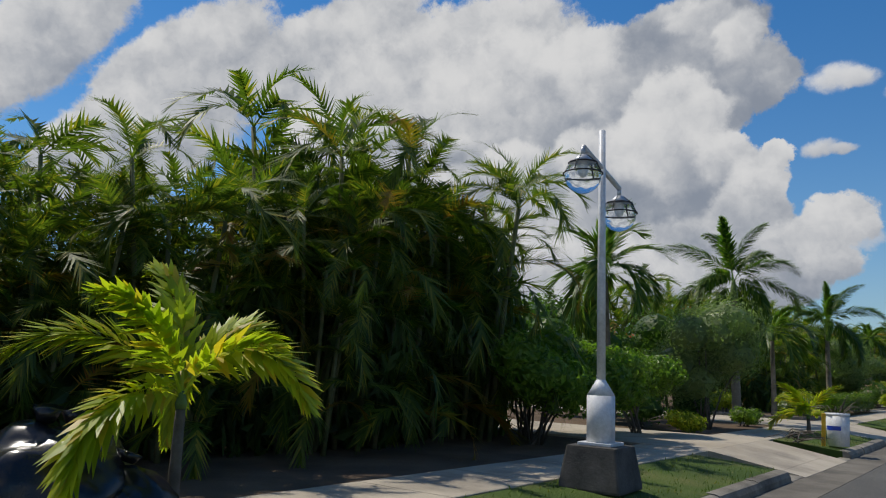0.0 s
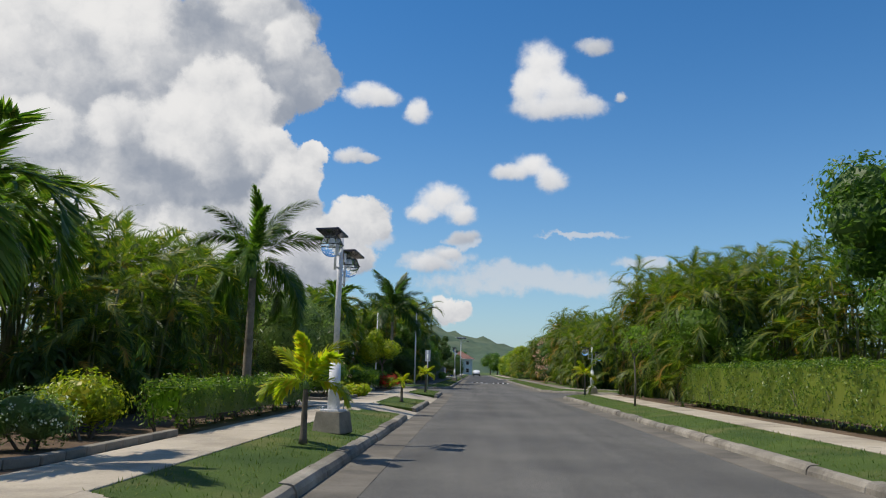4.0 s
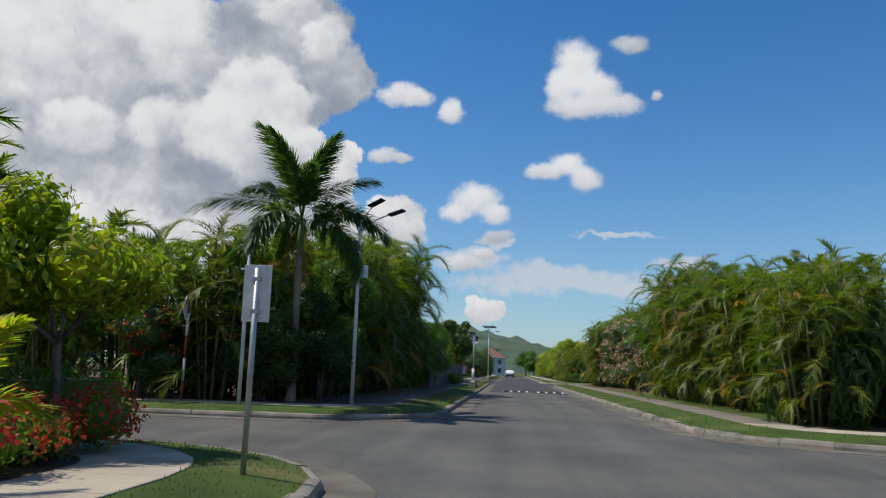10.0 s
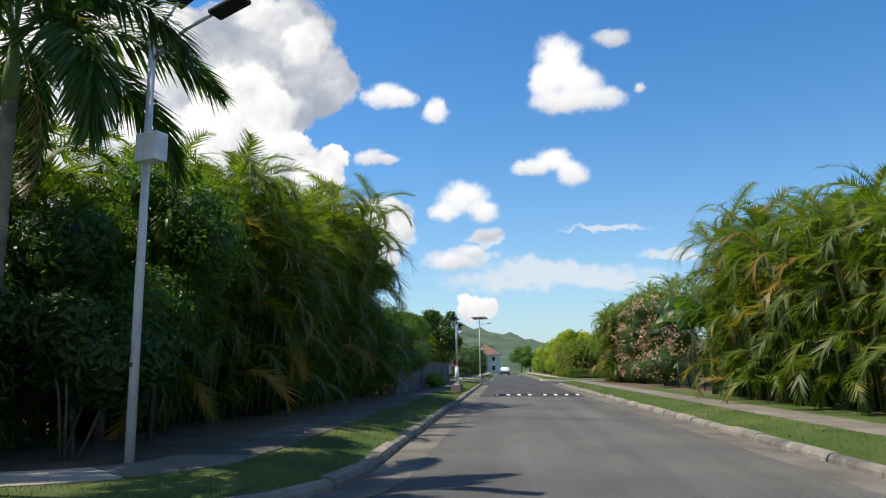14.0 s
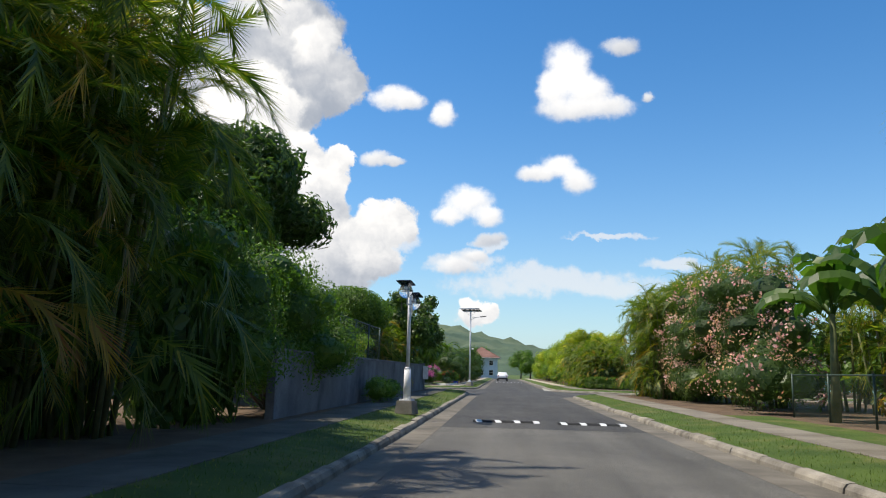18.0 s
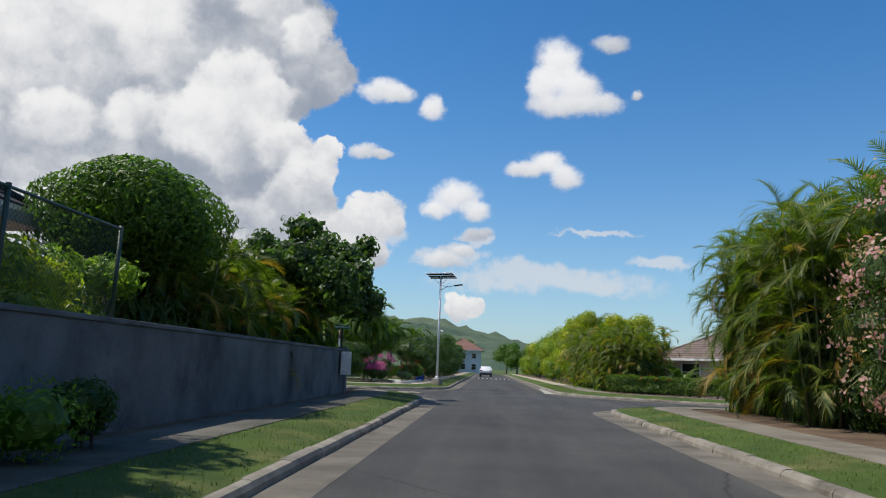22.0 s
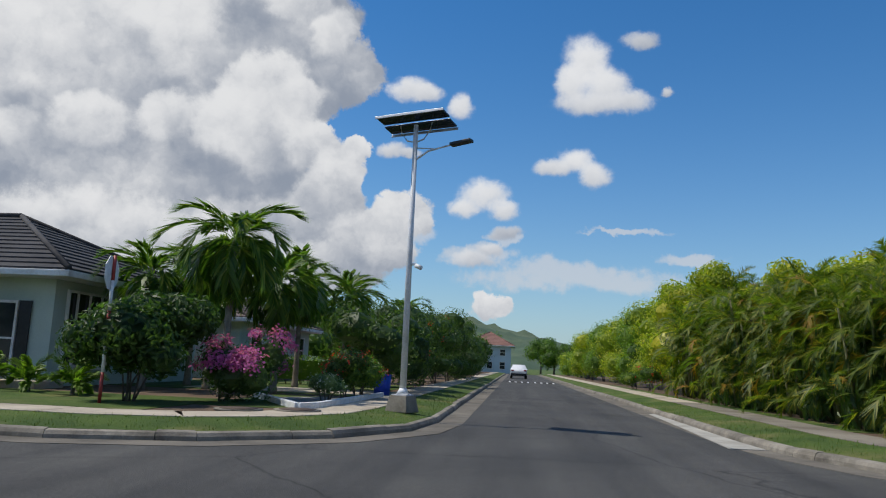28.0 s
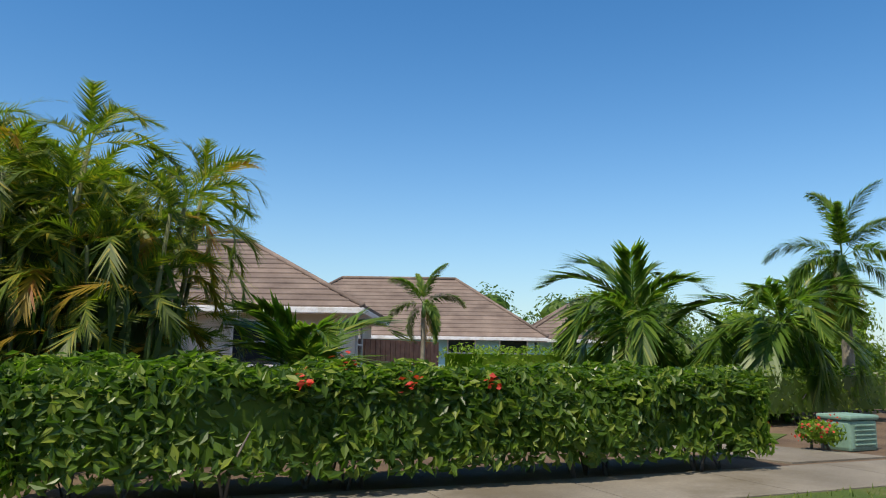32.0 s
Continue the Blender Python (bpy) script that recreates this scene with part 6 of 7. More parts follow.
# ---- houses ----
def hip_roof(t, x0, x1, y0, y1, z0, z1, material, courses, over=0.0):
    """A hipped roof of overlapping tile courses, with ridge caps and eaves."""
    lx, ly = x1 - x0, y1 - y0
    h = min(lx, ly) / 2
    if lx > ly:
        r0, r1 = (x0 + h, (y0 + y1) / 2), (x1 - h, (y0 + y1) / 2)
        sides = [((x0, y0), (x1, y0), r0, r1), ((x1, y0), (x1, y1), r1, r1), ((x1, y1), (x0, y1), r1, r0), ((x0, y1), (x0, y0), r0, r0)]
    else:
        r0, r1 = ((x0 + x1) / 2, y0 + h), ((x0 + x1) / 2, y1 - h)
        sides = [((x0, y0), (x1, y0), r0, r0), ((x1, y0), (x1, y1), r0, r1), ((x1, y1), (x0, y1), r1, r1), ((x0, y1), (x0, y0), r1, r0)]
    for a, b, c, d in sides:
        for i in range(courses):
            t0, t1 = i / courses, (i + 1) / courses
            g = Geo()

            def at(p, q, u, dz):
                return (p[0] + (q[0] - p[0]) * u, p[1] + (q[1] - p[1]) * u, z0 + (z1 - z0) * u + dz)
            lo, hi = 0.055, 0.012
            vs = [at(a, c, t0, 0), at(b, d, t0, 0), at(a, c, t0, lo), at(b, d, t0, lo), at(a, c, t1, hi), at(b, d, t1, hi)]
            g.add(vs, [(0, 1, 3, 2), (2, 3, 5, 4)])
            put("tile_course", g.mesh("tile_course", material), t)
        tube("hip_cap", [(a[0], a[1], z0 + 0.05), (c[0], c[1], z1 + 0.05)], [0.09, 0.09], material, t, 6)
    tube("ridge_cap", [(r0[0], r0[1], z1 + 0.05), (r1[0], r1[1], z1 + 0.05)], [0.10, 0.10], material, t, 6)
    part("fascia", box_bm(lx + 0.06, ly + 0.06, 0.17, 0.02, (x0 + x1) / 2, (y0 + y1) / 2, z0 - 0.17), WHITE_PAINT, t, "white eaves board")


def window(t, x, y, z, w, h, turn, bars=1, shutters=False):
    """A framed window on a wall: dark panes, a white frame and sill."""
    f = put("window", None, t, pose(x, y, z, 0, 0, turn))
    for sx in (-1, 1):
        part("frame", box_bm(0.07, 0.08, h, 0.008, sx * (w / 2 - 0.035), 0, 0), WHITE_PAINT, f)
    for zz in (0.0, h - 0.07):
        part("frame", box_bm(w - 0.14, 0.08, 0.07, 0.008, 0, 0, zz), WHITE_PAINT, f)
    for k in range(bars):
        part("glazing_bar", box_bm(w - 0.14, 0.05, 0.05, 0.005, 0, 0, h * (k + 1) / (bars + 1)), WHITE_PAINT, f)
    part("pane", box_bm(w - 0.12, 0.02, h - 0.12, 0.0, 0, 0.01, 0.06), PANE, f)
    part("sill", box_bm(w + 0.12, 0.16, 0.05, 0.01, 0, -0.04, -0.06), WHITE_PAINT, f)
    if shutters:
        for sx in (-1, 1):
            part("shutter", box_bm(0.34, 0.04, h, 0.006, sx * (w / 2 + 0.20), -0.01, 0), DARK_METAL, f, "dark louvred shutter")


def shell(t, x0, x1, y0, y1, z0, z1, material):
    """Four walls with thickness."""
    w = 0.2
    part("wall", box_bm(x1 - x0, w, z1 - z0, 0.01, (x0 + x1) / 2, y0 + w / 2, z0), material, t)
    part("wall", box_bm(x1 - x0, w, z1 - z0, 0.01, (x0 + x1) / 2, y1 - w / 2, z0), material, t)
    part("wall", box_bm(w, y1 - y0 - 2 * w - 0.004, z1 - z0, 0.01, x0 + w / 2, (y0 + y1) / 2, z0), material, t)
    part("wall", box_bm(w, y1 - y0 - 2 * w - 0.004, z1 - z0, 0.01, x1 - w / 2, (y0 + y1) / 2, z0), material, t)


t = thing("house", "pale mint bungalow with a dark hipped tile roof", "house", 0, 0, 0)
shell(t, -25.2, -13.6, 131.0, 140.0, GZ, 3.15, MINT)
hip_roof(t, -26.0, -12.8, 130.2, 140.8, 3.25, 5.55, DARK_TILE, 13)
shell(t, -33.5, -25.4, 132.0, 142.0, GZ, 3.3, MINT)
hip_roof(t, -34.2, -20.4, 132.6, 144.0, 3.9, 6.7, DARK_TILE, 13)
window(t, -15.05, 130.95, 0.42, 1.0, 2.05, 0, 1, True)
window(t, -19.6, 130.95, 1.0, 1.5, 1.75, 0, 2, True)
window(t, -13.55, 132.5, 0.75, 2.0, 2.1, 90, 0)
for yy in (131.9, 132.5, 133.1):
    part("mullion", box_bm(0.06, 0.04, 2.0, 0.005, -13.5, yy, 0.8), WHITE_PAINT, t)
window(t, -13.55, 136.2, 0.9, 1.5, 1.9, 90, 1, True)
part("porch_step", box_bm(7.0, 1.2, 0.2, 0.02, -16.5, 130.3, GZ), CONCRETE, t)
t = thing("house", "bungalow wing with a brown hipped tile roof behind palms", "house", 0, 0, 0)
shell(t, -23.4, -13.4, 144.0, 155.0, GZ, 2.85, MINT)
hip_roof(t, -24.0, -12.8, 143.3, 155.7, 2.9, 5.0, BROWN_TILE, 11)
for yy in (146.0, 149.5, 153.0):
    window(t, -13.35, yy, 0.9, 1.6, 1.5, 90, 1)

t = thing("house", "dark-roofed house behind the boundary wall", "house", 0, 0, 0)
shell(t, -22.0, -10.8, 88.6, 97.0, GZ, 3.95, PLASTER)
hip_roof(t, -22.8, -10.0, 87.6, 98.0, 4.05, 7.0, DARK_TILE, 13)
part("awning", box_bm(0.9, 2.2, 0.22, 0.01, -9.8, 96.2, 3.55), STEEL, t, "pale metal awning")
bm = box_bm(1.6, 1.2, 1.0, 0.0, -11.7, 95.0, 4.75)
for v in bm.verts:
    if v.co.z > 5.4:
        v.co.y = 95.0
part("dormer", bm, DARK_TILE, t, "small roof dormer")
window(t, -10.75, 92.0, 1.2, 1.4, 1.3, 90, 1)
window(t, -10.75, 95.0, 1.2, 1.4, 1.3, 90, 1)

t = thing("house", "low bungalow with a brown hipped tile roof behind palms", "house", 19.5, 133.0, 0, -57)
shell(t, -13.0, -0.6, 0.7, 8.4, GZ, 2.55, rough_mat("cream_wall", (0.58, 0.56, 0.50), (0.66, 0.63, 0.57), 0.9, 0.9, 30.0, 0.1))
hip_roof(t, -13.6, 0.0, 0.0, 9.0, 2.62, 5.1, BROWN_TILE, 13)
for xx in (-3.0, -6.5, -10.0):
    window(t, xx, 0.65, 0.9, 1.8, 1.4, 0, 1)
window(t, -0.55, 4.0, 0.9, 1.5, 1.4, 90, 1)

t = thing("house", "aqua bungalow with a brown hipped tile roof", "house", 34.8, 141.1, 0, -57)
shell(t, -9.4, 5.4, 0.6, 8.8, GZ, 2.24, AQUA)
hip_roof(t, -10.0, 6.0, 0.0, 9.4, 2.30, 5.7, BROWN_TILE, 15)
shell(t, 5.6, 12.6, 1.4, 8.0, GZ, 2.2, AQUA)
hip_roof(t, 4.6, 13.2, 0.8, 8.6, 2.26, 4.7, BROWN_TILE, 12)
for xx in (1.6, 4.3):
    window(t, xx, 0.55, 0.7, 1.5, 1.5, 0, 1)
for xx in (7.2, 9.6):
    window(t, xx, 1.35, 0.6, 1.6, 1.6, 0, 1)
t = thing("timber_fence", "red-brown vertical board fence beside the bungalow", "fence", 21.8, 136.2, GZ, 4)
for i in range(44):
    part("board", box_bm(0.15, 0.03, 1.62, 0.006, i * 0.165, 0.012 * (i % 2), 0), TIMBER, t)

t = thing("house", "two-storey pale blue house with a red tile roof", "house", 0, 0, 0)
shell(t, -10.6, -2.4, 261.0, 272.0, 0.0, 5.4, BLUE_WALL)
hip_roof(t, -11.8, -1.6, 260.0, 273.0, 5.4, 8.2, RED_TILE, 10)
for xx in (-9.0, -6.5, -4.0):
    window(t, xx, 260.95, 3.4, 1.1, 1.3, 0, 1)
    window(t, xx, 260.95, 0.8, 1.1, 1.4, 0, 1)


# ---- hill and far trees ----
def hill():
    prof = ((-0.6, 0.060), (-0.35, 0.078), (-0.17, 0.073), (-0.07, 0.066), (-0.026, 0.058), (0.03, 0.047), (0.07, 0.036), (0.13, 0.022), (0.3, 0.012))
    us, hs = [p[0] for p in prof], [p[1] for p in prof]
    vs, nu, nd = [], 90, 22
    for i in range(nu + 1):
        u = -0.6 + 0.9 * i / nu
        for k in range(nd + 1):
            d = 700 + 900 * k / nd
            top = float(np.interp(u, us, hs)) * 1500
            s = min(1.0, k / nd * 1.08) ** 0.8
            n = noise.fractal(Vector((u * 40, k * 0.6, 0)), 0.9, 2.0, 5)
            vs.append((u * d, 112 + d, top * s + n * (4 + 9 * s) - 6))
    g = Geo()
    g.add(vs, [(i * (nd + 1) + k, (i + 1) * (nd + 1) + k, (i + 1) * (nd + 1) + k + 1, i * (nd + 1) + k + 1) for i in range(nu) for k in range(nd)])
    m = rough_mat("wooded_hill", (0.040, 0.072, 0.042), (0.080, 0.120, 0.072), 0.012, 1.0, 0.12, 1.0, (0.13, 0.16, 0.09), 0.004)
    tagged(put("hill", fix_normals(g.mesh("hill", m, True))), "low wooded hill on the horizon", "hill", kind="structure")


hill()
for i, (x, y, s) in enumerate(((6.5, 268, 2.6), (10.5, 262, 2.4), (14.0, 270, 3.0), (-11.0, 262, 2.6), (-15.0, 255, 3.0), (-20.0, 250, 3.2), (4.5, 290, 3.2), (-9.0, 285, 3.4))):
    tree("tree", x, y, 1.6 * s / 2, 0.2, many_blobs(300 + i, 9, (-s, s, -s, s, s * 1.0, s * 2.3), (s * 0.5, s * 0.7)), 1800, 0.40, L_TREE, "broad green tree at the end of the road", 300 + i, z=GZ if y < Y1 and abs(x) > 5.5 else -0.08)
for i in range(11):
    s = random.uniform(2.0, 2.8)
    tree("tree", -8.5 + random.uniform(-1.5, 1.0), 166.0 + 7.5 * i, 1.5, 0.15, many_blobs(320 + i, 7, (-s * 0.7, s * 0.7, -s, s, s * 0.8, s * 1.7), (s * 0.5, s * 0.65)), 1500, 0.30, L_TREE if i % 2 else L_DARK, "leafy green roadside tree", 320 + i)
for i in range(9):
    shrub("shrub", 8.0 + random.uniform(-0.4, 0.6), 210.0 + 5.5 * i, many_blobs(340 + i, 6, (-0.9, 0.9, -2.4, 2.4, 1.0, 3.0), (1.1, 1.5)), 1200, 0.25, L_LIME if i % 3 == 0 else L_SHRUB,
          "tall sunlit roadside hedge of green bushes", stems=4, seed=340 + i, group="bushes along the far road")
# woods behind the gardens close the view to both sides
r = random.Random(9)
for i in range(46):
    side = -1 if i % 2 else 1
    y = -50 + 4.7 * i * 1.25
    if (side > 0 and 105 < y < 160) or 40 < y < 58 or (side < 0 and 108 < y < 160):
        x = side * r.uniform(50, 62)
    else:
        x = side * r.uniform(17, 26)
    s = r.uniform(2.0, 3.0)
    tree("tree", x, y, 1.8, 0.18, many_blobs(400 + i, 7, (-s, s, -s * 1.4, s * 1.4, s * 0.7, s * 1.6), (s * 0.6, s * 0.8)), 1300, 0.36, L_TREE if i % 3 else L_DARK, "leafy garden tree behind the road", 400 + i, z=GZ if y < Y1 - 2 else -0.08)

# ---- bananas ----
def banana_leaf_mesh(seed, L=1.9, w=0.30):
    r = np.random.default_rng(seed)
    g, seg = Geo(), 12
    pts = []
    p = Vector((0, 0, 0))
    for i in range(seg + 1):
        a = radians(75 - 115 * (i / seg) ** 1.3)
        pts.append(p.copy())
        p += Vector((0, math.cos(a), math.sin(a))) * L / seg
    tube_geo(g, pts, [0.03 * (1 - 0.85 * i / seg) for i in range(seg + 1)], 5, False)
    for s in (-1, 1):
        i = 2
        while i < seg:
            n = int(r.integers(1, 4))
            j = min(seg, i + n)
            vs = []
            for k in range(i, j + 1):
                ww = w * math.sin(math.pi * min(1, (k - 1.2) / (seg - 0.8))) ** 0.5
                q = pts[k]
                dd = r.uniform(0.0, 0.08)
                vs += [(0, q.y, q.z), (s * ww * 0.6, q.y + 0.04, q.z + 0.05 - dd), (s * ww, q.y + 0.08 + r.uniform(-.03, .03), q.z - 0.08 - dd)]
            g.add(vs, [f for k in range(j - i) for f in ((3 * k, 3 * k + 1, 3 * k + 4, 3 * k + 3), (3 * k + 1, 3 * k + 2, 3 * k + 5, 3 * k + 4))])
            i = j
    return g.mesh("banana_leaf", L_BANANA)


BANANA = [banana_leaf_mesh(500 + i) for i in range(3)]


def banana(x, y, h, seed):
    r = random.Random(seed)
    t = thing("banana_plant", "banana plant with broad torn green leaves", "banana plant", x, y, GZ, r.uniform(0, 360), "banana plants")
    tube("pseudostem", [(0, 0, 0), (0.03, 0, h * 0.5), (0.05, 0, h)], [0.13, 0.11, 0.07], CANE, t)
    for i in range(8):
        put("banana_leaf", BANANA[i % 3], t, pose(0.05, 0, h - 0.1, 0, 0, i * 137 + r.uniform(-20, 20)) @ pose(0, 0, 0, r.uniform(-25, 20), 0, 0) @ Matrix.Scale(r.uniform(1.2, 1.6), 4))


banana(6.9, 77.4, 2.6, 1)
banana(7.9, 84.6, 2.9, 2)
banana(8.2, 81.6, 2.6, 3)
banana(-8.8, 84.6, 2.9, 4)

# ---- beds, edging, small plants and details ----
def edging(pts, label, material=KERB, h=0.10, step=0.42):
    t = thing("bed_edging", label, "edging", 0, 0, 0)
    for p, q in zip(pts, pts[1:]):
        d = math.dist(p, q)
        n = max(1, round(d / step))
        a = math.degrees(math.atan2(q[1] - p[1], q[0] - p[0]))
        for i in range(n):
            s = (i + 0.5) / n
            part("edging_block", box_bm(d / n - 0.012, 0.13, h, 0.015), material, t, "", pose(p[0] + (q[0] - p[0]) * s, p[1] + (q[1] - p[1]) * s, GZ, 0, 0, a))


edging([(-12.0, 7.9), (-7.0, 8.0), (-6.0, 8.3), (-5.68, 9.0), (-5.68, 12.4)], "low concrete block edging round a flower bed")
edging([(-9.5, 25.6), (-6.2, 25.3), (-5.68, 25.7), (-5.68, 30.4)], "low concrete block edging round a flower bed")
edging([(-8.0, 131.2), (-5.75, 127.4), (-5.5, 128.0), (-5.3, 134.5)], "pale stone edging round a corner bed", SIGN_WHITE, 0.14, 0.8)
r = random.Random(12)
for i in range(16):
    x, y = (-6.3 + r.uniform(-0.3, 0.2), 36.3 + 0.22 * i) if i < 8 else (-6.6 - 0.35 * (i - 8), 36.0 + r.uniform(-0.2, 0.2))
    bm = bmesh.new()
    bmesh.ops.create_icosphere(bm, subdivisions=2, radius=r.uniform(0.12, 0.2))
    for v in bm.verts:
        v.co *= 1 + 0.25 * noise.noise(v.co * 6 + Vector((i, 0, 0)))
        v.co.z *= 0.7
    s = part("stone", bm, STONE, None, "", pose(x, y, GZ + 0.08, 0, 0, i * 40))
    tagged(s, "rough grey stone edging the bed", "stone", "bed edging stones")


def low(x, y, rr, hh, mat, label, seed, n=600, leaf=0.08, flowers=None, name="shrub", group=""):
    return shrub(name, x, y, many_blobs(seed, 4, (-rr * .5, rr * .5, -rr * .5, rr * .5, hh * .45, hh * .65), (rr * .45, rr * .6)), n, leaf, mat, label, stems=4, seed=seed, flowers=flowers, group=group)


low(-6.5, 10.2, 0.6, 0.7, L_OLIVE, "low bed plant with white flowers", 600, 800, 0.06, (F_WHITE, 40, 0.03, 0.3))
low(-6.6, 11.6, 0.8, 0.95, L_LIME, "bushy yellow-green bed shrub", 601, 1000)
low(-7.4, 12.8, 0.7, 0.9, L_LIME, "bushy yellow-green bed shrub", 602, 900)
low(-8.5, 8.8, 0.6, 0.8, L_LIME, "yellow croton in the bed", 603, 600, 0.12)
low(-9.6, 10.0, 0.7, 0.6, L_SHRUB, "low green bed plant", 604)
low(-6.2, -1.2, 0.45, 0.45, L_LIME, "low yellow-green bed plant", 605)
low(-7.4, -0.9, 0.8, 0.9, L_TREE, "rounded green garden shrub", 606, 1000)
low(-7.0, 0.8, 0.7, 0.8, L_DARK, "dark green garden shrub", 607, 900)
low(-8.4, -0.4, 0.9, 1.2, L_TREE, "rounded green garden shrub", 608, 1000)
low(-6.1, 2.6, 0.45, 0.5, L_SHRUB, "low green bed plant", 609)
young_palm(-4.4, 1.6, 0.35, 6, 1.0, 41)
shrub("croton", -7.0, 32.0, many_blobs(610, 9, (-0.25, 0.25, -0.3, 0.3, 0.35, 1.35), (0.2, 0.34)), 1100, 0.15, L_LIME, "tall yellow croton with reddish lower leaves", stems=6, seed=610, flowers=(F_RED, 8, 0.06, 0.2), core=0.4)
low(-5.7, 29.3, 0.5, 0.42, L_YOUNG, "low golden bed plant", 611, 700, 0.13)
shrub("shrub", -5.85, 31.3, many_blobs(612, 8, (-0.4, 0.4, -0.35, 0.35, 0.5, 0.85), (0.18, 0.28)), 700, 0.13, L_SHRUB, "small bright green shrub with thin stems", stems=7, seed=612, core=0.3)
low(-8.4, 30.8, 0.8, 1.2, L_SHRUB, "rounded green garden shrub", 613, 900)
low(-5.2, 91.8, 0.6, 0.8, L_DARK, "dark low shrub in front of the wall", 614, 900)
undergrowth(-8.2, 111.4, 1.6, 1)
undergrowth(-8.4, 109.5, 2.2, 2)
low(-6.6, 112.2, 0.9, 1.7, L_DARK, "dark shrub at the wall end", 615, 1600, 0.12)
low(-7.4, 114.2, 0.9, 1.9, L_DARK, "dark leafy shrub at the street corner", 616, 1800, 0.12)
low(-8.9, 113.4, 1.1, 2.6, L_TREE, "tall leafy shrub at the street corner", 617, 2200, 0.13)
for i, (x, y) in enumerate(((-12.6, 128.9), (-14.0, 129.3), (-11.2, 128.4))):
    palm("young_palm", x, y, 0.15, 0.05, YH, 9, 0.85, (80, 25), 0.0, "small yellow-green palm by the house wall", 0.1, 0, "young palms by the house", GZ, 50 + i, BARK)
for i, (x, y, hh) in enumerate(((-18.2, 129.2, 2.3), (-17.3, 129.0, 1.9), (-16.5, 129.3, 2.1), (-19.6, 128.8, 2.6), (-20.6, 129.3, 2.4), (-21.4, 128.9, 2.8), (-15.9, 129.0, 1.7))):
    palm("slender_palm", x, y, hh, 0.045, YH, 8, 1.05, (80, -20), 0.05, "slender palm with thin trunk by the house wall", 0.15, 1 if i % 2 else 0, "slender palms by the house", GZ, 150 + i, BARK)
hedge(-12.0, 141.5, -7.0, 141.5, 0.8, 1.1, 2500, 0.09, L_HEDGE, "clipped green hedge beside a drive", seed=618)
t = thing("blue_bin", "small blue plastic bin on the garden bed", "bin", -5.5, 135.6, GZ)
cyl("tub", 0.24, 0.28, 0.0, 0.62, BLUE_PLASTIC, t, 0, 0, 18)
cyl("rim", 0.30, 0.30, 0.60, 0.64, BLUE_PLASTIC, t, 0, 0, 18)
for i, (x, y) in enumerate(((-5.6, 126.9), (-6.6, 126.4))):
    t = thing("manhole_cover", "round rusty manhole cover in the footpath", "manhole cover", x, y, GZ + 0.014)
    cyl("frame", 0.46, 0.46, 0.0, 0.03, KERB, t, 0, 0, 24)
    cyl("lid", 0.36, 0.36, 0.02, 0.042, rough_mat("rusty_iron", (0.07, 0.05, 0.04), (0.13, 0.09, 0.07), 6, 0.8, 30, 0.4), t, 0, 0, 24)
t = thing("small_sign", "small blue sign on a short post in the lawn", "sign", 7.0, 76.0, GZ)
cyl("post", 0.02, 0.02, 0, 0.72, STEEL, t)
part("board", box_bm(0.55, 0.03, 0.10, 0.005, z=0.70), BLUE_PLASTIC, t)
low(6.0, 160.0, 0.9, 1.3, L_HEDGE, "clipped low hedge block", 620, 900, 0.1)
low(6.4, 157.0, 0.9, 1.7, L_TREE, "green shrub with red flowers", 621, 900, 0.12, (F_RED, 22, 0.09, 0.6))

# ---- garden behind the corner hedge ----
palm("palm_tree", 9.9, 126.0, 0.5, 0.16, MN, 18, 1.0, (75, 0), 0.0, "squat green palm behind the hedge", 0.2, 0, "corner garden palms", GZ, 60)
palm("young_palm", 14.6, 127.5, 1.75, 0.05, FX, 8, 0.42, (85, -30), 0.0, "small palm with yellow and orange hanging fronds", 0.3, 2, "corner garden palms", GZ, 61)
palm("palm_tree", 17.6, 124.5, 1.5, 0.22, MN, 16, 1.3, (88, -15), 0.0, "stout palm with arching dark green fronds", 0.3, 0, "corner garden palms", GZ, 62)
palm("palm_tree", 17.75, 121.85, 1.45, 0.12, MN, 19, 1.15, (65, -45), 0.0, "palm with a thin trunk and drooping fronds", 0.3, 0, "corner garden palms", GZ, 63)
palm("foxtail_palm", 20.1, 121.0, 2.7, 0.13, FX, 13, 0.85, (85, -55), 0.0, "tall foxtail palm with some yellow fronds", 0.5, 3, "corner garden palms", GZ, 64)
palm("palm_tree", 26.0, 122.5, 2.2, 0.12, MN, 13, 1.2, (80, -20), 0.0, "palm with arching green fronds", 0.3, 0, "corner garden palms", GZ, 65)
tree("tree", 27.0, 127.5, 1.4, 0.14, many_blobs(66, 8, (-1.6, 1.6, -1.6, 1.6, 1.8, 2.8), (0.8, 1.1)), 2500, 0.16, L_OLIVE, "broad pale green tree beside the bungalow", 66)
hedge(16.0, 127.6, 21.0, 125.4, 1.6, 1.25, 3500, 0.09, L_SHRUB, "clipped rounded green hedge in the garden", seed=67)
hedge(15.2, 122.6, 19.5, 120.6, 0.9, 0.95, 3000, 0.08, L_HEDGE, "low clipped green hedge beyond the drive", seed=68)
strip("lawn", -14.0, -5.9, 134.0, 146.0, GZ + 0.012, LAWN, "lawn below the palms", "grass")
strip("lawn", 12.2, 15.0, 121.4, 128.0, GZ + 0.012, LAWN, "mown green lawn behind the hedge", "grass")
t = thing("utility_cabinet", "faded green utility cabinet beside the drive", "cabinet", 13.6, 120.5, GZ, -30)
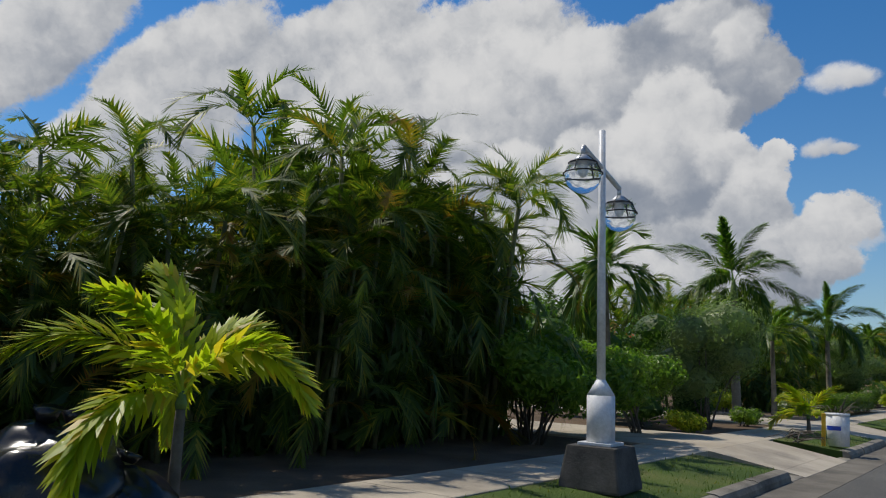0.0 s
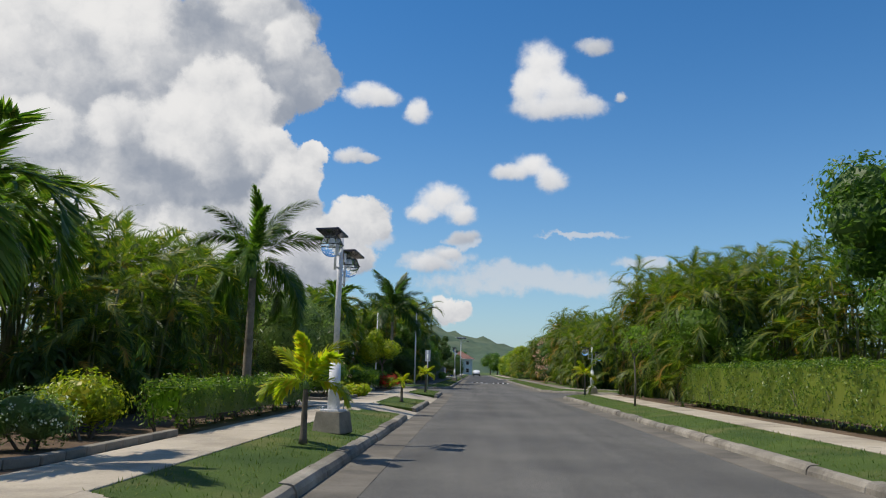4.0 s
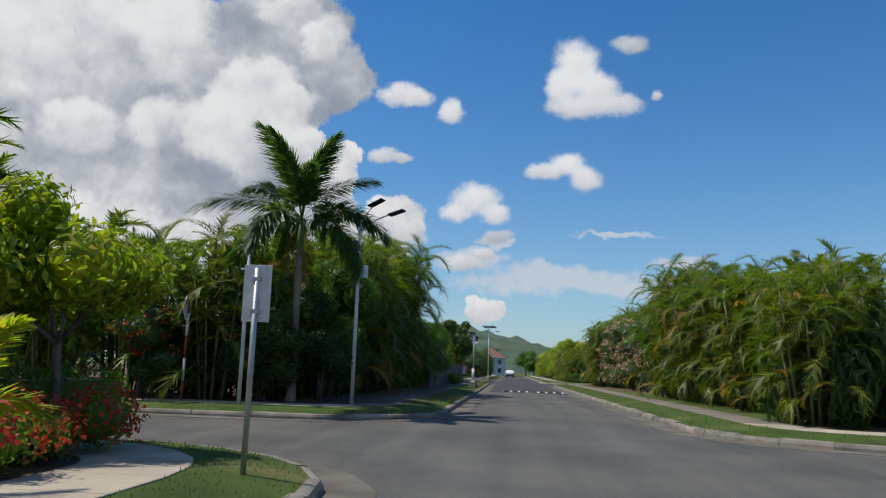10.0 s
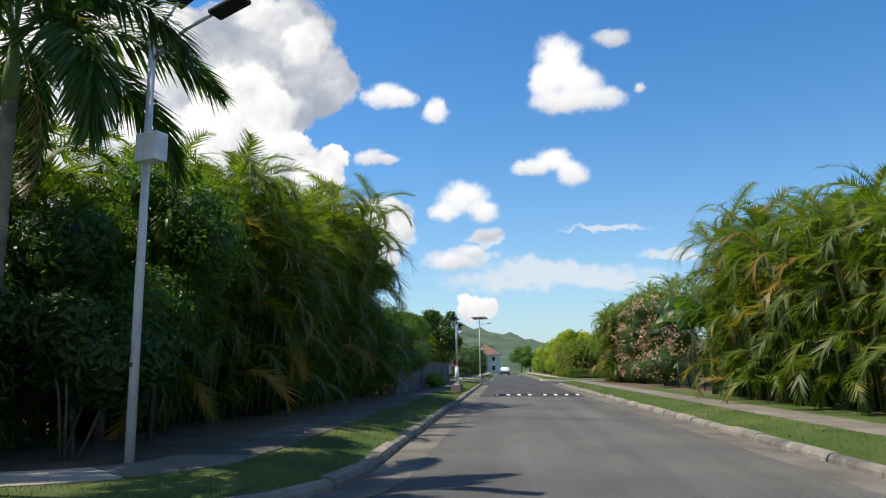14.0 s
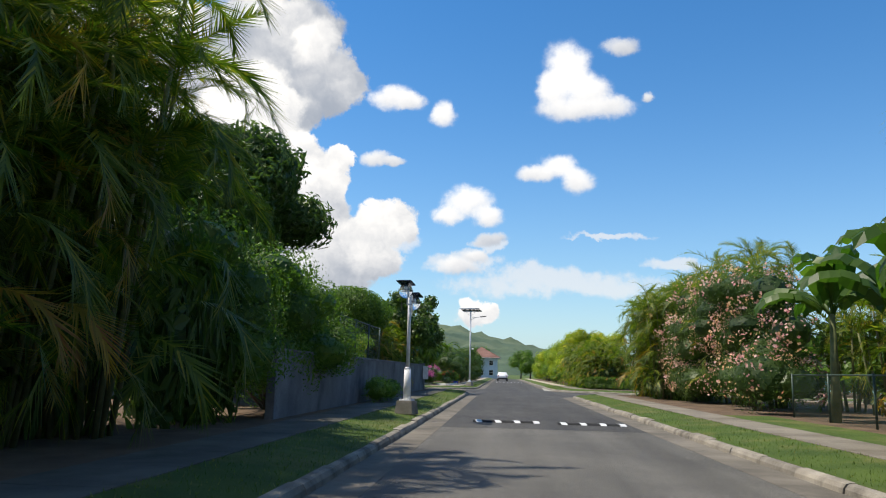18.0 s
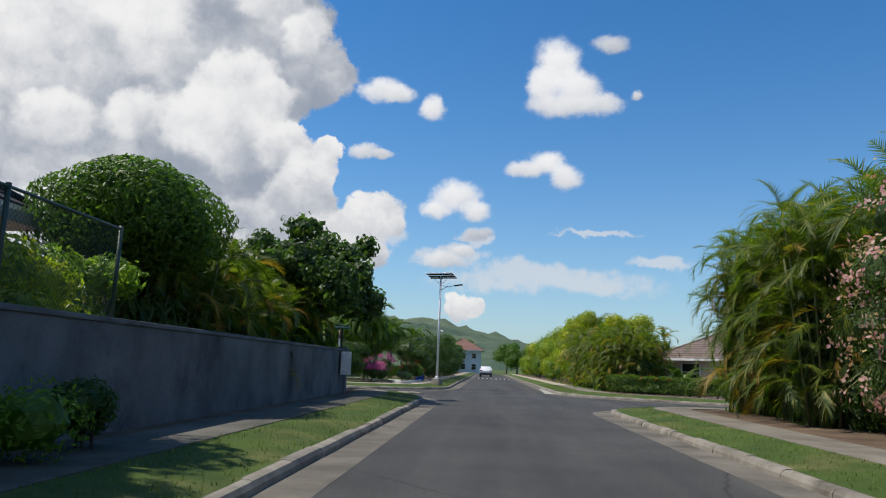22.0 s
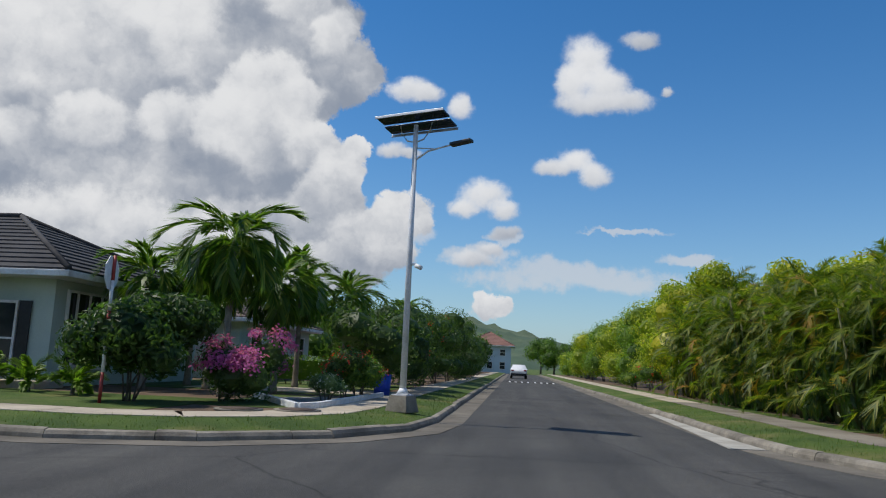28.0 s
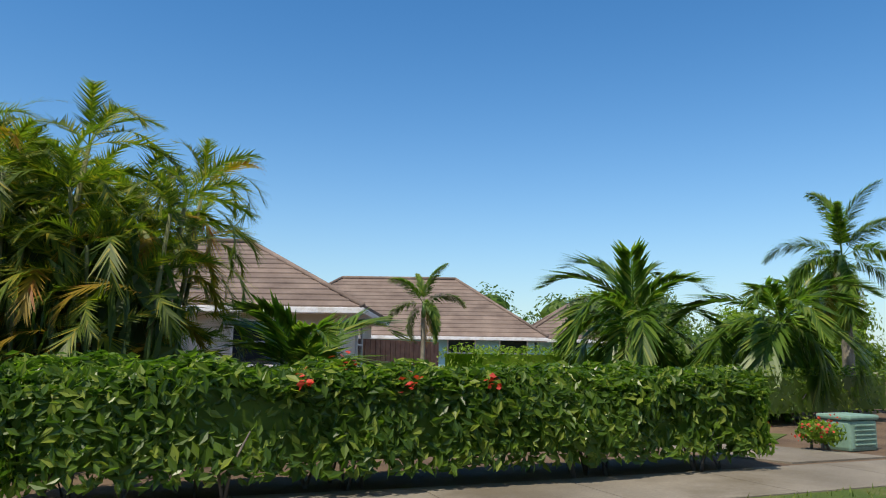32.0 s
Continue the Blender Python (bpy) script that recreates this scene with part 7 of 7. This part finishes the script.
bm = box_bm(0.50, 0.42, 0.36, 0.04)
part("body", bm, GREEN_BOX, t)
part("lid", box_bm(0.54, 0.46, 0.06, 0.025, z=0.36), GREEN_BOX, t)
for k in range(5):
    part("louvre", box_bm(0.36, 0.02, 0.02, 0.005, 0, -0.22, 0.07 + 0.055 * k), GREEN_BOX, t)
low(13.15, 120.75, 0.28, 0.42, L_SHRUB, "small ixora with orange flowers beside the cabinet", 69, 400, 0.06, (F_RED, 14, 0.04, 0.2), "ixora")
low(13.6, 121.6, 0.33, 0.52, L_SHRUB, "small ixora with red flowers", 70, 400, 0.06, (F_RED, 10, 0.04, 0.2), "ixora")
for i, (x, y, hh) in enumerate(((20.5, 124.5, 2.2), (23.5, 122.8, 2.6), (24.5, 118.6, 2.4), (28.0, 121.0, 3.2), (31.0, 117.0, 3.4))):
    shrub("shrub", x, y, many_blobs(180 + i, 8, (-1.2, 1.2, -1.2, 1.2, 0.6, hh * 0.8), (0.7, 1.0)), 2600, 0.13, L_SHRUB if i % 2 else L_TREE, "full green garden shrub behind the palms", stems=5, seed=180 + i, group="shrubs behind the palms")
# sprigs above the palm screen
r = random.Random(77)
t = thing("sapling", "thin sapling with feathery leaves above the palms", "tree", -6.7, 58.4, GZ)
tube("stem", [(0, 0, 0), (0.1, 0, 2.5), (0.2, 0.1, 4.4)], [0.04, 0.03, 0.015], BARK, t, 6)
for i in range(10):
    put("leaf_spray", MN[i % 3], t, pose(0.2, 0.1, 4.2 - 0.15 * i, 0, 0, i * 137) @ pose(0, 0, 0, r.uniform(10, 50), 0, 0) @ Matrix.Scale(0.55, 4))
# gravel bed and pale court at the corner garden
slab("gravel_bed", [(-7.7, 130.9), (-5.86, 127.75), (-5.66, 128.15), (-5.5, 133.9)], 0.0, GZ + 0.03, rough_mat("grey_gravel", (0.16, 0.155, 0.15), (0.36, 0.35, 0.335), 28.0, 0.95, 60.0, 0.9), "grey gravel bed inside pale edging", "ground")
slab("court", [(-11.5, 134.7), (-5.56, 134.7), (-5.56, 137.8), (-11.5, 137.8)], 0.0, GZ + 0.03, CONCRETE, "pale concrete court beside the house", "driveway")
low(-6.0, 130.6, 0.5, 0.75, L_OLIVE, "low bed plant with white flowers", 622, 800, 0.07, (F_WHITE, 46, 0.035, 0.35))
low(-5.9, 132.2, 0.75, 1.5, L_DARK, "dark bush with red blossom", 623, 1400, 0.09, (F_RED, 40, 0.06, 0.7))
# pale repaired kerb patch
slab("kerb_patch", [(2.45, 126.5), (3.12, 126.5), (KX - 0.02, 128.5), (KX - 0.02, 137.0), (2.8, 136.6), (2.6, 130.0)], 0.0, 0.016, rough_mat("pale_patch_concrete", (0.30, 0.285, 0.25), (0.44, 0.42, 0.37), 1.5, 0.95, 30.0, 0.3), "pale repaired concrete patch in the gutter", "gutter")
slab("gutter_grate", [(-2.55, 7.2), (-2.25, 7.2), (-2.25, 7.65), (-2.55, 7.65)], 0.0, 0.014, DARK_METAL, "dark iron drain grate in the gutter", "drain")


slab("driveway", [(11.7, 120.85), (12.95, 120.05), (13.15, 120.9), (13.2, 122.3), (12.3, 123.2)], 0.0, GZ + 0.02, OLD_PAVING, "dusty concrete drive beside the hedge end", "driveway")


# storm drains at the corner by the street sign
def drain(x, y, z, turn, w, d, bars, label):
    t = thing("storm_drain", label, "drain", x, y, z, turn)
    # no hollow: a flat dark plate stands for the shade below the bars
    part("pit", box_bm(w - 0.1, d - 0.1, 0.012, 0.0), DARK_METAL, t, "flat dark plate for the shade under the bars")
    for sy in (-1, 1):
        part("surround", box_bm(w + 0.24, 0.14, 0.05, 0.012, 0, sy * (d / 2 + 0.05)), CONCRETE, t)
    for sx in (-1, 1):
        part("surround", box_bm(0.14, d - 0.04, 0.05, 0.012, sx * (w / 2 + 0.05), 0), CONCRETE, t)
    for i in range(bars):
        part("bar", box_bm(0.03, d - 0.04, 0.03, 0.006, -w / 2 + w * (i + 0.5) / bars, 0, 0.012), RUST, t)


RUST = rough_mat("rusty_iron_bars", (0.06, 0.045, 0.035), (0.12, 0.085, 0.065), 6.0, 0.8, 30.0, 0.4)
drain(-4.05, 115.35, 0.135, 117, 0.95, 0.42, 9, "rusty iron storm drain set in the kerb corner")
drain(-5.95, 114.1, PZ + 0.002, 20, 0.6, 0.45, 7, "rusty iron grate set in the footpath")
